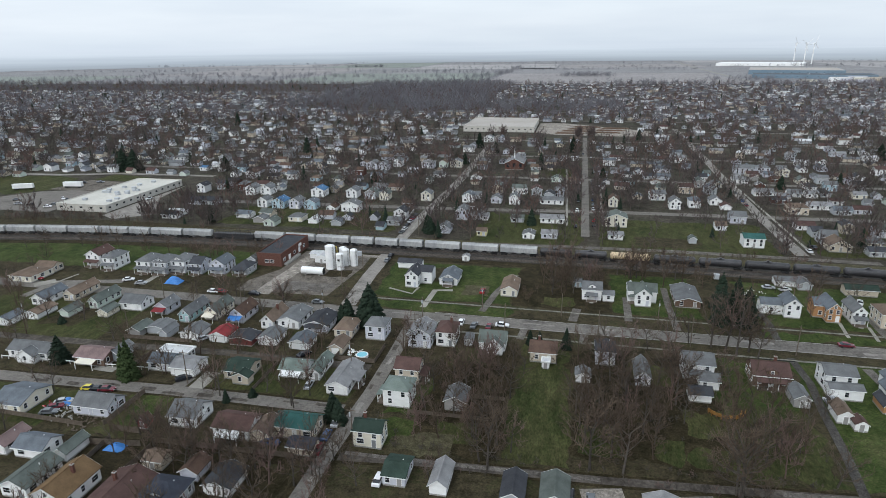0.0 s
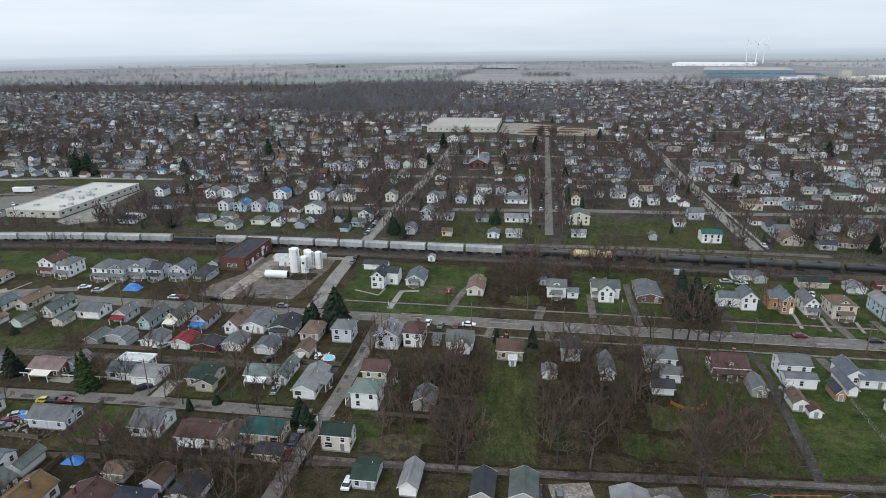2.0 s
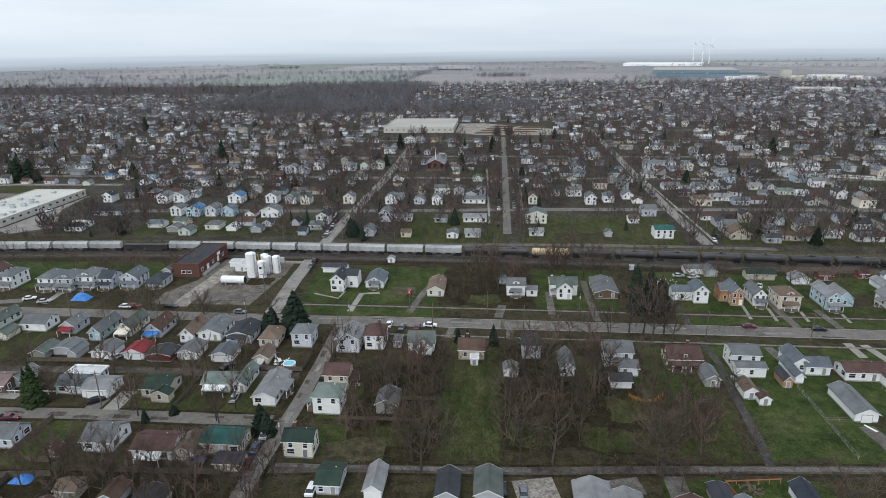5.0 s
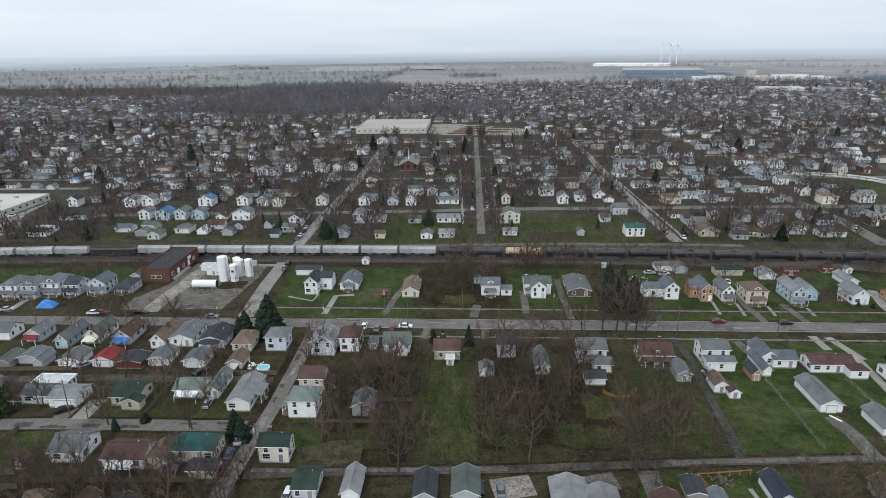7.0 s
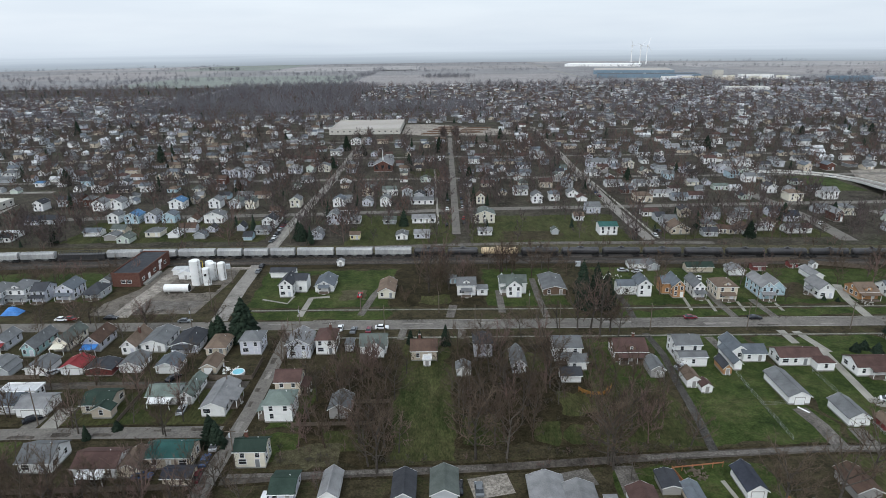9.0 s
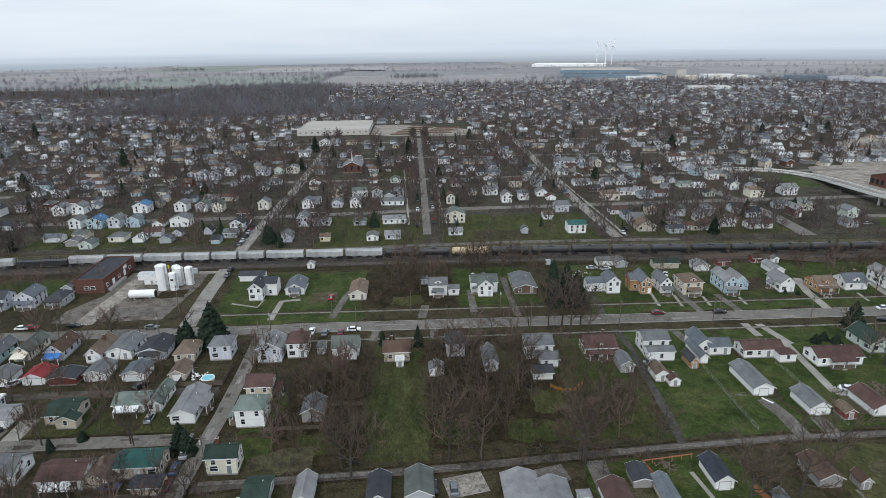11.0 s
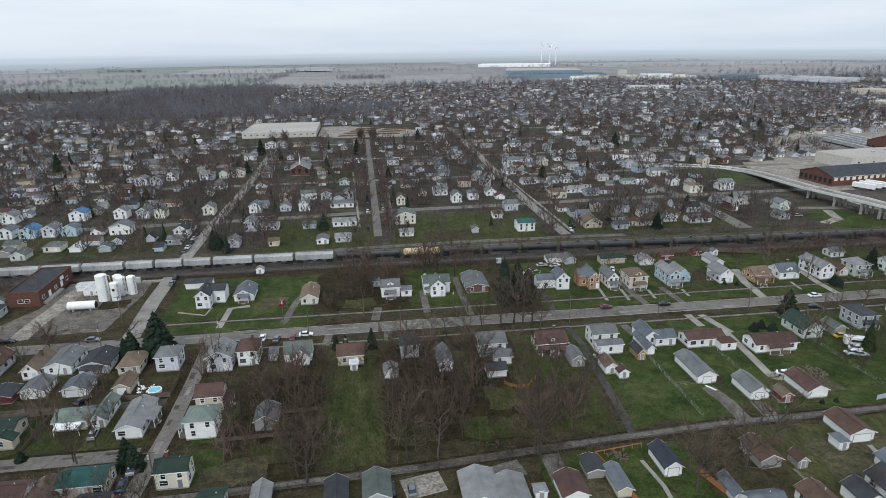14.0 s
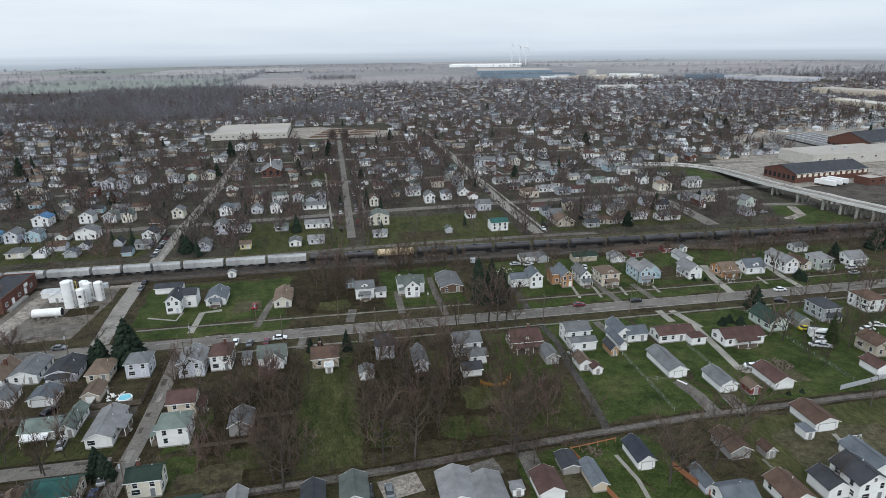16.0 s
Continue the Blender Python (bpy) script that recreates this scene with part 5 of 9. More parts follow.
house(-20.6, 290.6, 5.6, 7, 2.4, "y", 1.13, "white", "grey")
house(-10.7, 292.1, 7.6, 6.4, 2.6, "x", 1.3, "lilac", "lightgrey")
house(-28.8, 318.2, 6.7, 5.6, 2.5, "x", 1.22, "grey", "greygreen")
house(-10.5, 320.0, 12.5, 7.2, 2.8, "x", 1.39, "white", "lightgrey")
house(-59.0, 320.3, 6.1, 9.7, 5, "y", 1.91, "lilac", "grey")
house(-49.4, 320.1, 9.2, 7.2, 2.6, "x", 1.13, "white", "lightgrey")
house(-54.0, 339.7, 8.8, 6.4, 2.6, "x", 1.22, "brick", "brown")
house(-62.1, 357.5, 6.8, 7.9, 4.4, "y", 1.91, "white", "bluegrey")
house(-34.3, 357.2, 6.1, 7.9, 4.4, "y", 2, "white", "grey")
house(-45.3, 358.7, 6.1, 7.9, 3, "y", 1.74, "lilac", "grey")
house(-12.6, 360.4, 13.6, 6.4, 2.8, "x", 1.39, "white", "grey")
house(-8.9, 378.5, 5.7, 7.9, 5, "y", 1.91, "lilac", "grey")
house(22.0, 320.1, 10.8, 9.7, 5, "y", 2.09, "cream", "greygreen")
house(20.7, 295.5, 7.0, 5.6, 2.6, "x", 1.04, "white", "lightgrey")
house(55.8, 295.0, 3.3, 4.4, 2.4, "y", 1.04, "grey", "greygreen", kind='garage')
house(22.4, 360.9, 5.0, 7.9, 4.6, "y", 2, "cream", "brown")
house(81.9, 294.9, 8.8, 8, 4.6, "x", 1.39, "white", "teal")
house(73.0, 320.9, 5.1, 7.2, 2.7, "x", 1.39, "white", "tanbrown")
house(84.2, 336.2, 7.7, 8, 4, "x", 1.91, "lilac", "grey")
house(116.6, 305.5, 7.0, 8, 4, "x", 2.26, "grey", "grey")
house(117.7, 295.8, 9.2, 9.7, 3, "y", 2.78, "tan", "tanbrown")
house(115.5, 316.9, 4.7, 8, 3, "x", 1.74, "grey", "dark")
house(138.7, 294.1, 4.1, 6.4, 2.6, "x", 1.39, "cream", "brown")
house(143.5, 293.2, 5.4, 6.4, 2.5, "x", 1.22, "tan", "brown")
house(151.3, 294.4, 6.7, 10.6, 2.6, "y", 1.74, "white", "brown")
house(161.8, 297.9, 7.3, 6.4, 2.4, "x", 0.87, "white", "white", kind='garage')
house(173.5, 293.2, 7.5, 6.4, 2.8, "x", 1.39, "white", "grey")
house(179.8, 293.6, 5.1, 7.2, 2.8, "x", 1.39, "white", "redbrown")
house(151.5, 307.4, 3.9, 7.9, 4.4, "y", 1.74, "white", "grey")
house(183.8, 314.6, 7.9, 8, 3.2, "x", 2.09, "lilac", "navy")
house(180.7, 324.3, 7.3, 8, 3.2, "x", 2.09, "lilac", "dark")
house(209.6, 358.5, 8.6, 8.8, 5, "hip", 1.74, "cream", "tanbrown")
house(232.8, 362.3, 9.0, 8.8, 5, "x", 1.91, "white", "lightgrey")
house(209.4, 330.1, 7.4, 6.4, 3, "x", 1.74, "grey", "grey")
house(80.5, 374.6, 6.2, 7.9, 3, "y", 1.91, "white", "grey")
house(56.4, 361.1, 6.0, 8.8, 4.6, "y", 2.09, "white", "grey")
house(141.8, 465.7, 7.1, 8.8, 4.8, "y", 1.91, "cream", "grey")
house(130.0, 472.7, 9.3, 8.8, 5, "hip", 1.74, "lilac", "grey")
house(117.6, 470.4, 12.7, 8, 4.6, "x", 2.09, "lilac", "grey")
house(113.3, 402.0, 10.9, 7.2, 2.8, "x", 1.57, "white", "lightgrey")
house(121.9, 392.1, 8.2, 7.2, 2.8, "x", 1.39, "white", "lightgrey")
house(140.1, 401.7, 6.5, 7.2, 2.8, "x", 1.39, "white", "lightgrey")
house(120.2, 361.0, 9.8, 9.7, 4, "hip", 1.74, "tan", "tanbrown")
house(135.1, 372.2, 11.8, 7.2, 2.8, "x", 1.39, "white", "lightgrey")
house(166.4, 403.0, 7.2, 7.2, 2.8, "x", 1.39, "cream", "lightgrey")
house(179.4, 389.4, 9.4, 6.4, 2.6, "x", 1.22, "palegreen", "palegreen")
house(187.2, 386.2, 7.6, 6.4, 2.6, "x", 0.87, "white", "white")
house(209.1, 479.6, 9.3, 8, 4.6, "x", 1.74, "white", "redbrown")
house(231.6, 466.4, 10.2, 9.7, 5, "y", 1.91, "white", "lightgrey")
house(203.6, 426.1, 7.5, 8.8, 4.8, "y", 1.74, "blue", "lightgrey")
house(208.1, 410.9, 7.3, 7.2, 4.4, "x", 1.74, "white", "grey")
house(108.0, 438.5, 9.9, 7.2, 2.8, "x", 1.39, "white", "lightgrey")
house(-88.1, 357.7, 6.2, 7.9, 4.6, "y", 2, "cream", "grey")
house(-111.6, 459.9, 9.6, 7.9, 4.8, "hip", 1.74, "lilac", "lightgrey")
house(-90.7, 466.0, 8.8, 7.9, 4.8, "y", 1.74, "cream", "grey")
house(-153.0, 448.4, 8.6, 8.8, 4.8, "y", 2.09, "lilac", "grey")
house(-143.6, 448.2, 7.7, 8.8, 4.8, "y", 2.09, "lilac", "grey")
house(-136.9, 463.0, 6.6, 8.8, 4.8, "y", 1.91, "white", "grey")
house(-84.2, 599.1, 8.9, 7.9, 5, "y", 1.74, "white", "lightgrey")
house(-10.0, 504.2, 7.0, 6.4, 3, "x", 1.39, "white", "lightgrey")
house(-20.3, 504.5, 10.7, 6.4, 3, "x", 1.39, "lilac", "grey")
house(35.0, 469.2, 8.6, 6.4, 3, "x", 1.39, "lilac", "grey")
house(78.4, 510.4, 11.5, 8, 4, "x", 2.09, "white", "lightgrey")
house(61.8, 469.0, 10.7, 7.2, 3, "x", 1.74, "lilac", "bluegrey")
house(207.8, 313.9, 4.5, 8.8, 4.8, "y", 1.91, "brick", "lightgrey")
house(-322.7, 453.8, 9.9, 8.8, 4.8, "hip", 1.74, "white", "grey")
house(-281.8, 424.0, 6.3, 7.2, 2.8, "x", 0.87, "white", "blue")

# ---- trees near the camera ----
tree(-15.6, 113.6, 14.0)
tree(-17.8, 116.1, 12.0)
tree(-27.2, 133.7, 10.0)
tree(-25.5, 143.6, 9.0)
tree(-34.5, 133.6, 9.0)
tree(-34.6, 143.4, 9.0)
tree(-39.3, 152.6, 9.0)
tree(-29.3, 147.8, 9.0)
tree(-16.6, 147.5, 9.0)
tree(-13.8, 143.8, 10.0)
tree(-17.8, 127.2, 12.0)
tree(-14.6, 122.8, 12.0)
tree(-11.1, 120.8, 9.0)
tree(-21.0, 124.9, 9.0)
tree(4.5, 134.4, 11.0)
tree(6.7, 118.1, 15.0)
tree(10.0, 129.7, 12.0)
tree(13.9, 118.3, 14.0)
tree(18.8, 145.3, 12.0)
tree(21.8, 139.9, 12.0)
tree(6.7, 147.9, 11.0)
tree(3.5, 139.5, 10.0)
tree(15.8, 155.7, 11.0)
tree(29.3, 155.7, 13.0)
tree(33.0, 157.0, 10.0)
tree(1.8, 147.9, 8.0)
tree(37.2, 115.5, 16.0)
tree(36.6, 115.9, 15.0)
tree(42.3, 125.9, 12.0)
tree(45.6, 128.2, 12.0)
tree(49.0, 130.6, 10.0)
tree(36.4, 123.6, 10.0)
tree(54.0, 133.1, 8.0)
tree(58.0, 122.4, 10.0)
tree(64.3, 149.1, 8.0)
tree(48.7, 185.1, 17.0)
tree(50.5, 180.2, 18.0)
tree(44.2, 185.0, 15.0)
tree(54.7, 183.5, 14.0)
tree(19.5, 134.0, 12.0)
tree(9.1, 140.2, 12.0)
tree(11.6, 123.4, 12.0)
tree(29.9, 140.6, 9.0)
tree(5.7, 127.8, 11.0)
tree(16.3, 145.8, 12.0)
tree(21.8, 130.4, 9.0)
tree(-129.1, 195.2, 8.0)
tree(-123.4, 194.3, 9.0)
tree(-121.4, 196.3, 8.0)
tree(-101.7, 190.0, 10.0)
tree(-93.7, 192.4, 6.0)
tree(-76.9, 188.0, 9.0)
tree(-141.0, 195.1, 7.0)
tree(-91.4, 129.9, 11.0)
tree(-70.0, 129.1, 9.0)
tree(-97.0, 151.1, 7.0)
tree(-79.8, 134.4, 8.0)
tree(-67.2, 134.7, 7.0)
tree(-94.5, 106.6, 10.0)
tree(-64.1, 105.6, 12.0)
tree(-48.0, 109.6, 9.0)
tree(-101.2, 110.2, 9.0)
tree(-75.6, 104.0, 10.0)
tree(-43.7, 168.6, 9.0)
tree(-46.7, 166.4, 8.0)
tree(34.8, 197.4, 9.0)
tree(24.9, 179.8, 9.0)
tree(31.3, 179.9, 11.0)
tree(20.3, 179.7, 8.0)
tree(37.8, 186.2, 9.0)
tree(37.0, 242.8, 12.0)
tree(26.4, 242.7, 11.0)
tree(12.1, 179.6, 8.0)
tree(40.3, 110.4, 8.0)
tree(-27.4, 107.5, 5.0)
tree(-26.2, 112.4, 5.0)
tree(-18.5, 133.2, 9.0)
tree(-11.3, 157.5, 8.0)
tree(-2.3, 164.4, 7.0)
tree(-14.9, 160.7, 8.0)
tree(56.6, 180.3, 12.0)
tree(43.4, 165.2, 8.0)
tree(44.3, 158.5, 9.0)
tree(-165.6, 165.4, 9.0)
tree(-144.4, 153.9, 9.0)
tree(-147.4, 126.6, 8.0)
tree(-138.6, 123.3, 9.0)
tree(-89.5, 105.1, 12.0)
tree(-81.6, 102.5, 13.0)
tree(-94.6, 106.3, 11.0)
tree(-94.0, 132.0, 9.0)
tree(-69.0, 128.4, 9.0)
tree(-65.7, 109.8, 10.0)
tree(-66.6, 103.5, 10.0)
tree(-102.4, 102.5, 8.0)
tree(-71.5, 101.9, 10.0)
tree(-55.8, 100.3, 9.0)
tree(-51.7, 103.0, 9.0)
tree(-50.6, 110.1, 8.0)
tree(-87.0, 94.6, 9.0)
tree(-225.5, 212.1, 9.0)
tree(-224.7, 204.4, 7.0)
tree(-227.1, 197.6, 7.0)
tree(-65.5, 98.4, 8.0)
tree(-81.7, 99.1, 10.0)
tree(-75.3, 108.3, 8.0)
tree(-65.5, 114.7, 8.0)
tree(-57.8, 114.5, 8.0)
tree(-42.6, 103.0, 8.0)
tree(-106.8, 90.1, 6.0)
tree(-127.5, 142.5, 6.0)
tree(-97.8, 131.9, 8.0)
tree(-122.5, 187.0, 9.0)
tree(-160.6, 224.2, 8.0)
tree(-86.7, 150.4, 7.0)
tree(-105.8, 162.1, 7.0)
tree(-176.9, 148.6, 7.0)
tree(-136.2, 105.4, 7.0)
tree(79.0, 100.8, 16.0)
tree(90.3, 107.3, 15.0)
tree(37.3, 114.0, 14.0)
tree(188.1, 182.7, 11.0)
tree(201.5, 191.7, 10.0)
tree(165.6, 148.9, 12.0)
tree(152.6, 143.7, 11.0)
tree(202.3, 213.6, 9.0)
tree(210.1, 189.9, 10.0)
tree(116.3, 223.4, 10.0)
tree(114.7, 230.9, 10.0)
tree(155.5, 132.3, 9.0)
tree(127.8, 220.9, 8.0)
tree(100.1, 226.9, 9.0)
tree(133.7, 115.6, 8.0)
tree(171.0, 218.6, 8.0)
tree(160.0, 154.2, 10.0)
tree(135.6, 139.9, 8.0)
tree(137.9, 136.0, 8.0)
tree(100.7, 90.1, 8.0)
tree(175.9, 164.4, 9.0)
tree(148.1, 152.5, 7.0)
tree(170.7, 230.0, 9.0)
tree(184.0, 227.1, 9.0)
tree(216.9, 223.8, 10.0)
tree(240.4, 226.9, 12.0)
tree(252.3, 232.9, 13.0)
tree(243.4, 234.9, 12.0)
tree(233.7, 232.7, 11.0)
tree(204.8, 226.5, 9.0)
open_tree(67.2, 98.7, 16)
open_tree(-100.9, 188.6, 10)
open_tree(9.6, 164.6, 13)
open_tree(29.0, 149.0, 14)
open_tree(25.8, 159.8, 12)
fir(-65.9, 181.7, 15, 0)
fir(-73.7, 181.6, 9, 1)
fir(-75.6, 180.7, 7, 1)
fir(0.2, 175.5, 7, 2)
fir(-11.0, 176.4, 5, 2)
fir(-8.1, 176.1, 5, 2)
fir(50.5, 203.4, 14, 4)
fir(56.4, 210.1, 15, 4)
fir(58.5, 203.5, 14, 4)
fir(52.7, 216.2, 14, 4)
fir(-150.2, 138.2, 9, 1)
fir(-122.0, 133.4, 13, 3)
fir(-124.1, 133.7, 11, 3)
fir(-56.8, 125.6, 8, 1)
fir(-54.9, 124.4, 7, 1)
fir(146.3, 179.1, 9, 1)
fir(151.6, 149.4, 10, 3)
fir(210.6, 215.3, 9, 1)
fir(-88.1, 127.5, 4, 2)
fir(241.6, 226.6, 10, 1)
fir(249.3, 228.3, 11, 1)
fir(149.6, 285.7, 9, 1)
fir(-72.4, 292.7, 9, 1)
fir(-136.1, 400.2, 9, 1)
fir(-346.6, 413.1, 18, 0)
fir(-338.8, 415.2, 17, 0)
fir(-354.0, 418.0, 15, 0)
fir(-227.1, 492.5, 19, 4)
fir(-409.2, 695.0, 17, 4)
fir(-265.6, 425.3, 12, 1)
fir(-25.5, 465.3, 14, 4)
fir(-88.0, 563.6, 15, 4)
fir(-69.8, 537.7, 10, 1)
fir(-86.7, 480.8, 9, 1)
fir(-94.0, 486.0, 10, 1)
fir(-70.1, 289.5, 9, 0)
fir(59.0, 630.9, 11, 1)
fir(-21.0, 312.5, 9, 2)
fir(-3.2, 547.8, 15, 4)
fir(19.0, 441.1, 8, 1)
fir(235.0, 545.3, 13, 1)
fir(129.2, 422.6, 9, 1)
fir(363.6, 624.9, 11, 1)
fir(434.2, 625.0, 12, 1)
fir(181.2, 314.4, 10, 1)
fir(210.5, 318.4, 9, 1)
shrub(117.2, 125.0, 1.3)
shrub(121.4, 125.1, 1.3)
shrub(-82.5, 131.5, 2.6)
shrub(-149.9, 222.1, 3.2)
shrub(-171.7, 161.9, 3)
shrub(125.9, 167.9, 3)
shrub(181.4, 198.0, 4)
shrub(181.9, 201.1, 4)
shrub(143.9, 206.1, 1.6)
shrub(139.8, 207.6, 1.6)
shrub(131.9, 166.7, 3.5)
shrub(129.5, 169.4, 3)
tree(-6.0, 218.9, 10.5)
tree(0.6, 242.0, 11.3)
tree(-6.2, 221.6, 10.4)
tree(1.5, 226.8, 11.6)
tree(1.7, 221.5, 10.5)
THICKET.append((10.5, 227.4, 10.7))
THICKET.append((-10.8, 225.3, 13.1))
THICKET.append((-5.8, 242.0, 12.8))
THICKET.append((1.1, 224.5, 13.1))
THICKET.append((-2.1, 228.4, 10.2))
THICKET.append((13.5, 230.3, 10.1))
THICKET.append((-2.7, 221.0, 11.5))
THICKET.append((-3.8, 225.3, 12.2))
THICKET.append((-1.0, 224.8, 12.9))
THICKET.append((7.0, 224.1, 10.0))
THICKET.append((-13.0, 242.7, 10.1))
THICKET.append((2.6, 233.1, 12.1))
THICKET.append((-14.2, 237.0, 10.1))
THICKET.append((-0.9, 226.4, 10.1))
THICKET.append((-1.0, 229.6, 10.4))
THICKET.append((5.8, 232.8, 9.0))
THICKET.append((-9.9, 229.4, 12.8))
THICKET.append((10.4, 231.6, 8.9))
THICKET.append((6.9, 228.7, 11.3))
THICKET.append((4.7, 233.8, 10.9))
THICKET.append((11.2, 227.6, 10.5))
THICKET.append((9.3, 222.9, 10.1))
THICKET.append((8.8, 235.4, 10.7))
THICKET.append((-8.8, 237.5, 12.8))
THICKET.append((-13.4, 230.0, 11.2))
THICKET.append((-4.1, 210.6, 2.7))
THICKET.append((-1.6, 218.8, 2.6))
THICKET.append((-11.6, 218.9, 3.7))
THICKET.append((0.6, 205.4, 3.6))
THICKET.append((9.4, 222.0, 3.6))
THICKET.append((-16.6, 219.3, 2.8))
THICKET.append((0.1, 221.2, 3.6))
THICKET.append((-14.2, 210.0, 3.9))
THICKET.append((-13.8, 215.4, 3.1))
THICKET.append((-13.5, 215.6, 2.6))
THICKET.append((-15.0, 211.4, 2.6))
THICKET.append((-16.4, 214.8, 3.6))
THICKET.append((6.6, 207.3, 3.1))
THICKET.append((-9.2, 215.2, 3.2))
tree(58.3, 142.0, 8.3)
tree(43.8, 131.3, 11.2)
tree(47.0, 148.8, 8.7)
tree(16.1, 141.8, 11.7)
tree(12.8, 158.2, 11.3)
THICKET.append((16.3, 166.1, 11.4))
THICKET.append((5.2, 131.2, 14.0))
THICKET.append((42.9, 134.7, 9.4))
THICKET.append((51.2, 130.7, 12.2))
THICKET.append((23.3, 135.3, 10.6))
THICKET.append((38.8, 140.7, 10.9))
THICKET.append((10.2, 163.9, 12.4))
THICKET.append((50.3, 144.8, 13.5))
THICKET.append((25.7, 128.7, 9.0))
THICKET.append((14.1, 125.9, 13.7))
THICKET.append((30.9, 160.5, 8.8))
THICKET.append((30.2, 166.7, 12.2))
THICKET.append((27.7, 146.3, 9.3))
THICKET.append((11.3, 131.6, 10.9))
THICKET.append((25.1, 166.3, 9.6))
THICKET.append((17.2, 137.3, 9.7))
THICKET.append((19.2, 135.3, 11.5))
THICKET.append((3.9, 168.4, 10.8))
THICKET.append((42.4, 146.6, 14.0))
THICKET.append((9.1, 155.4, 3.6))
THICKET.append((42.5, 158.5, 3.3))
THICKET.append((14.1, 123.2, 3.5))
THICKET.append((6.7, 142.1, 4.9))
THICKET.append((23.9, 137.6, 3.9))
THICKET.append((45.1, 130.2, 3.5))
THICKET.append((42.3, 169.0, 4.3))
THICKET.append((27.8, 170.8, 3.0))
THICKET.append((5.7, 161.0, 3.8))
THICKET.append((4.7, 149.4, 5.0))
THICKET.append((33.1, 139.5, 3.2))
THICKET.append((6.3, 166.9, 4.0))
THICKET.append((58.1, 124.7, 3.5))
THICKET.append((5.0, 141.9, 3.1))
THICKET.append((17.3, 142.4, 3.6))
THICKET.append((5.1, 123.9, 4.9))
THICKET.append((12.8, 147.4, 3.8))
THICKET.append((33.9, 126.2, 3.6))
THICKET.append((8.5, 149.1, 4.8))
THICKET.append((14.9, 122.9, 4.1))
THICKET.append((31.2, 150.6, 3.8))
THICKET.append((56.8, 137.4, 3.9))
tree(-132.8, 230.7, 6.3)
tree(-156.0, 229.1, 8.3)
tree(-133.1, 231.8, 6.4)
tree(-166.3, 230.9, 6.3)
THICKET.append((-150.7, 234.9, 7.4))
THICKET.append((-167.2, 236.4, 6.8))
THICKET.append((-161.0, 231.4, 7.8))
THICKET.append((-165.6, 233.0, 7.6))
THICKET.append((-136.1, 234.7, 9.6))
THICKET.append((-140.6, 237.1, 8.5))
THICKET.append((-150.1, 237.8, 8.8))
THICKET.append((-127.0, 236.7, 8.9))
THICKET.append((-158.0, 237.7, 7.9))
THICKET.append((-164.1, 228.8, 7.2))
tree(-231.1, 238.8, 6.1)
tree(-253.0, 239.6, 7.2)
tree(-257.0, 232.5, 5.5)
THICKET.append((-220.7, 240.6, 9.7))
THICKET.append((-192.7, 234.3, 7.4))
THICKET.append((-220.1, 235.3, 5.6))
THICKET.append((-195.7, 240.3, 8.7))
THICKET.append((-249.5, 237.3, 6.3))
THICKET.append((-182.0, 236.5, 9.6))
THICKET.append((-172.6, 233.2, 6.9))
THICKET.append((-159.4, 236.6, 7.4))
THICKET.append((-211.4, 239.7, 9.6))
tree(41.3, 242.7, 11.4)
tree(24.1, 241.0, 10.7)
THICKET.append((22.1, 242.8, 10.0))
THICKET.append((43.1, 237.3, 13.8))
THICKET.append((35.7, 234.4, 11.1))
THICKET.append((28.0, 238.2, 11.5))
THICKET.append((50.0, 234.7, 11.4))
THICKET.append((29.9, 242.8, 13.6))
tree(206.0, 238.9, 7.6)
tree(92.9, 240.7, 8.0)
tree(76.0, 235.4, 6.4)
tree(184.8, 241.2, 6.8)
THICKET.append((197.5, 236.6, 9.6))
THICKET.append((208.1, 239.0, 10.1))
THICKET.append((130.2, 234.1, 8.9))
THICKET.append((163.9, 235.5, 8.3))
THICKET.append((146.2, 239.6, 8.4))
THICKET.append((227.2, 240.5, 10.7))
THICKET.append((180.8, 239.4, 9.0))
THICKET.append((197.8, 236.9, 9.2))
THICKET.append((178.7, 238.2, 7.9))
THICKET.append((82.4, 234.7, 8.2))
tree(-23.2, 150.4, 8.9)
tree(-29.3, 157.2, 7.1)
tree(-20.2, 122.9, 9.0)
THICKET.append((-21.3, 158.3, 10.5))
THICKET.append((-20.9, 153.5, 9.8))
THICKET.append((-22.6, 128.3, 8.9))
THICKET.append((-16.3, 129.6, 10.9))
THICKET.append((-35.9, 135.6, 7.4))
THICKET.append((-21.6, 156.0, 10.6))
THICKET.append((-22.5, 135.5, 7.1))
THICKET.append((-20.8, 142.1, 9.7))
THICKET.append((-27.8, 155.5, 7.5))
THICKET.append((-29.3, 129.2, 3.6))
THICKET.append((-16.3, 125.0, 3.6))
THICKET.append((-19.1, 127.4, 3.1))
THICKET.append((-23.6, 152.9, 3.9))
THICKET.append((-20.0, 135.5, 3.4))
THICKET.append((-24.4, 156.0, 3.3))
THICKET.append((-29.8, 143.4, 4.0))
THICKET.append((-31.9, 119.3, 3.1))
THICKET.append((-23.6, 143.3, 3.2))
THICKET.append((-31.8, 143.0, 3.6))
tree(-50.3, 101.8, 7.2)
tree(-53.2, 104.2, 9.9)
THICKET.append((-55.5, 104.6, 9.8))
THICKET.append((-47.0, 90.3, 10.0))
THICKET.append((-48.2, 96.0, 8.0))
THICKET.append((-57.3, 88.6, 8.0))
tree(-68.2, 93.1, 9.8)
tree(-60.2, 91.0, 9.9)
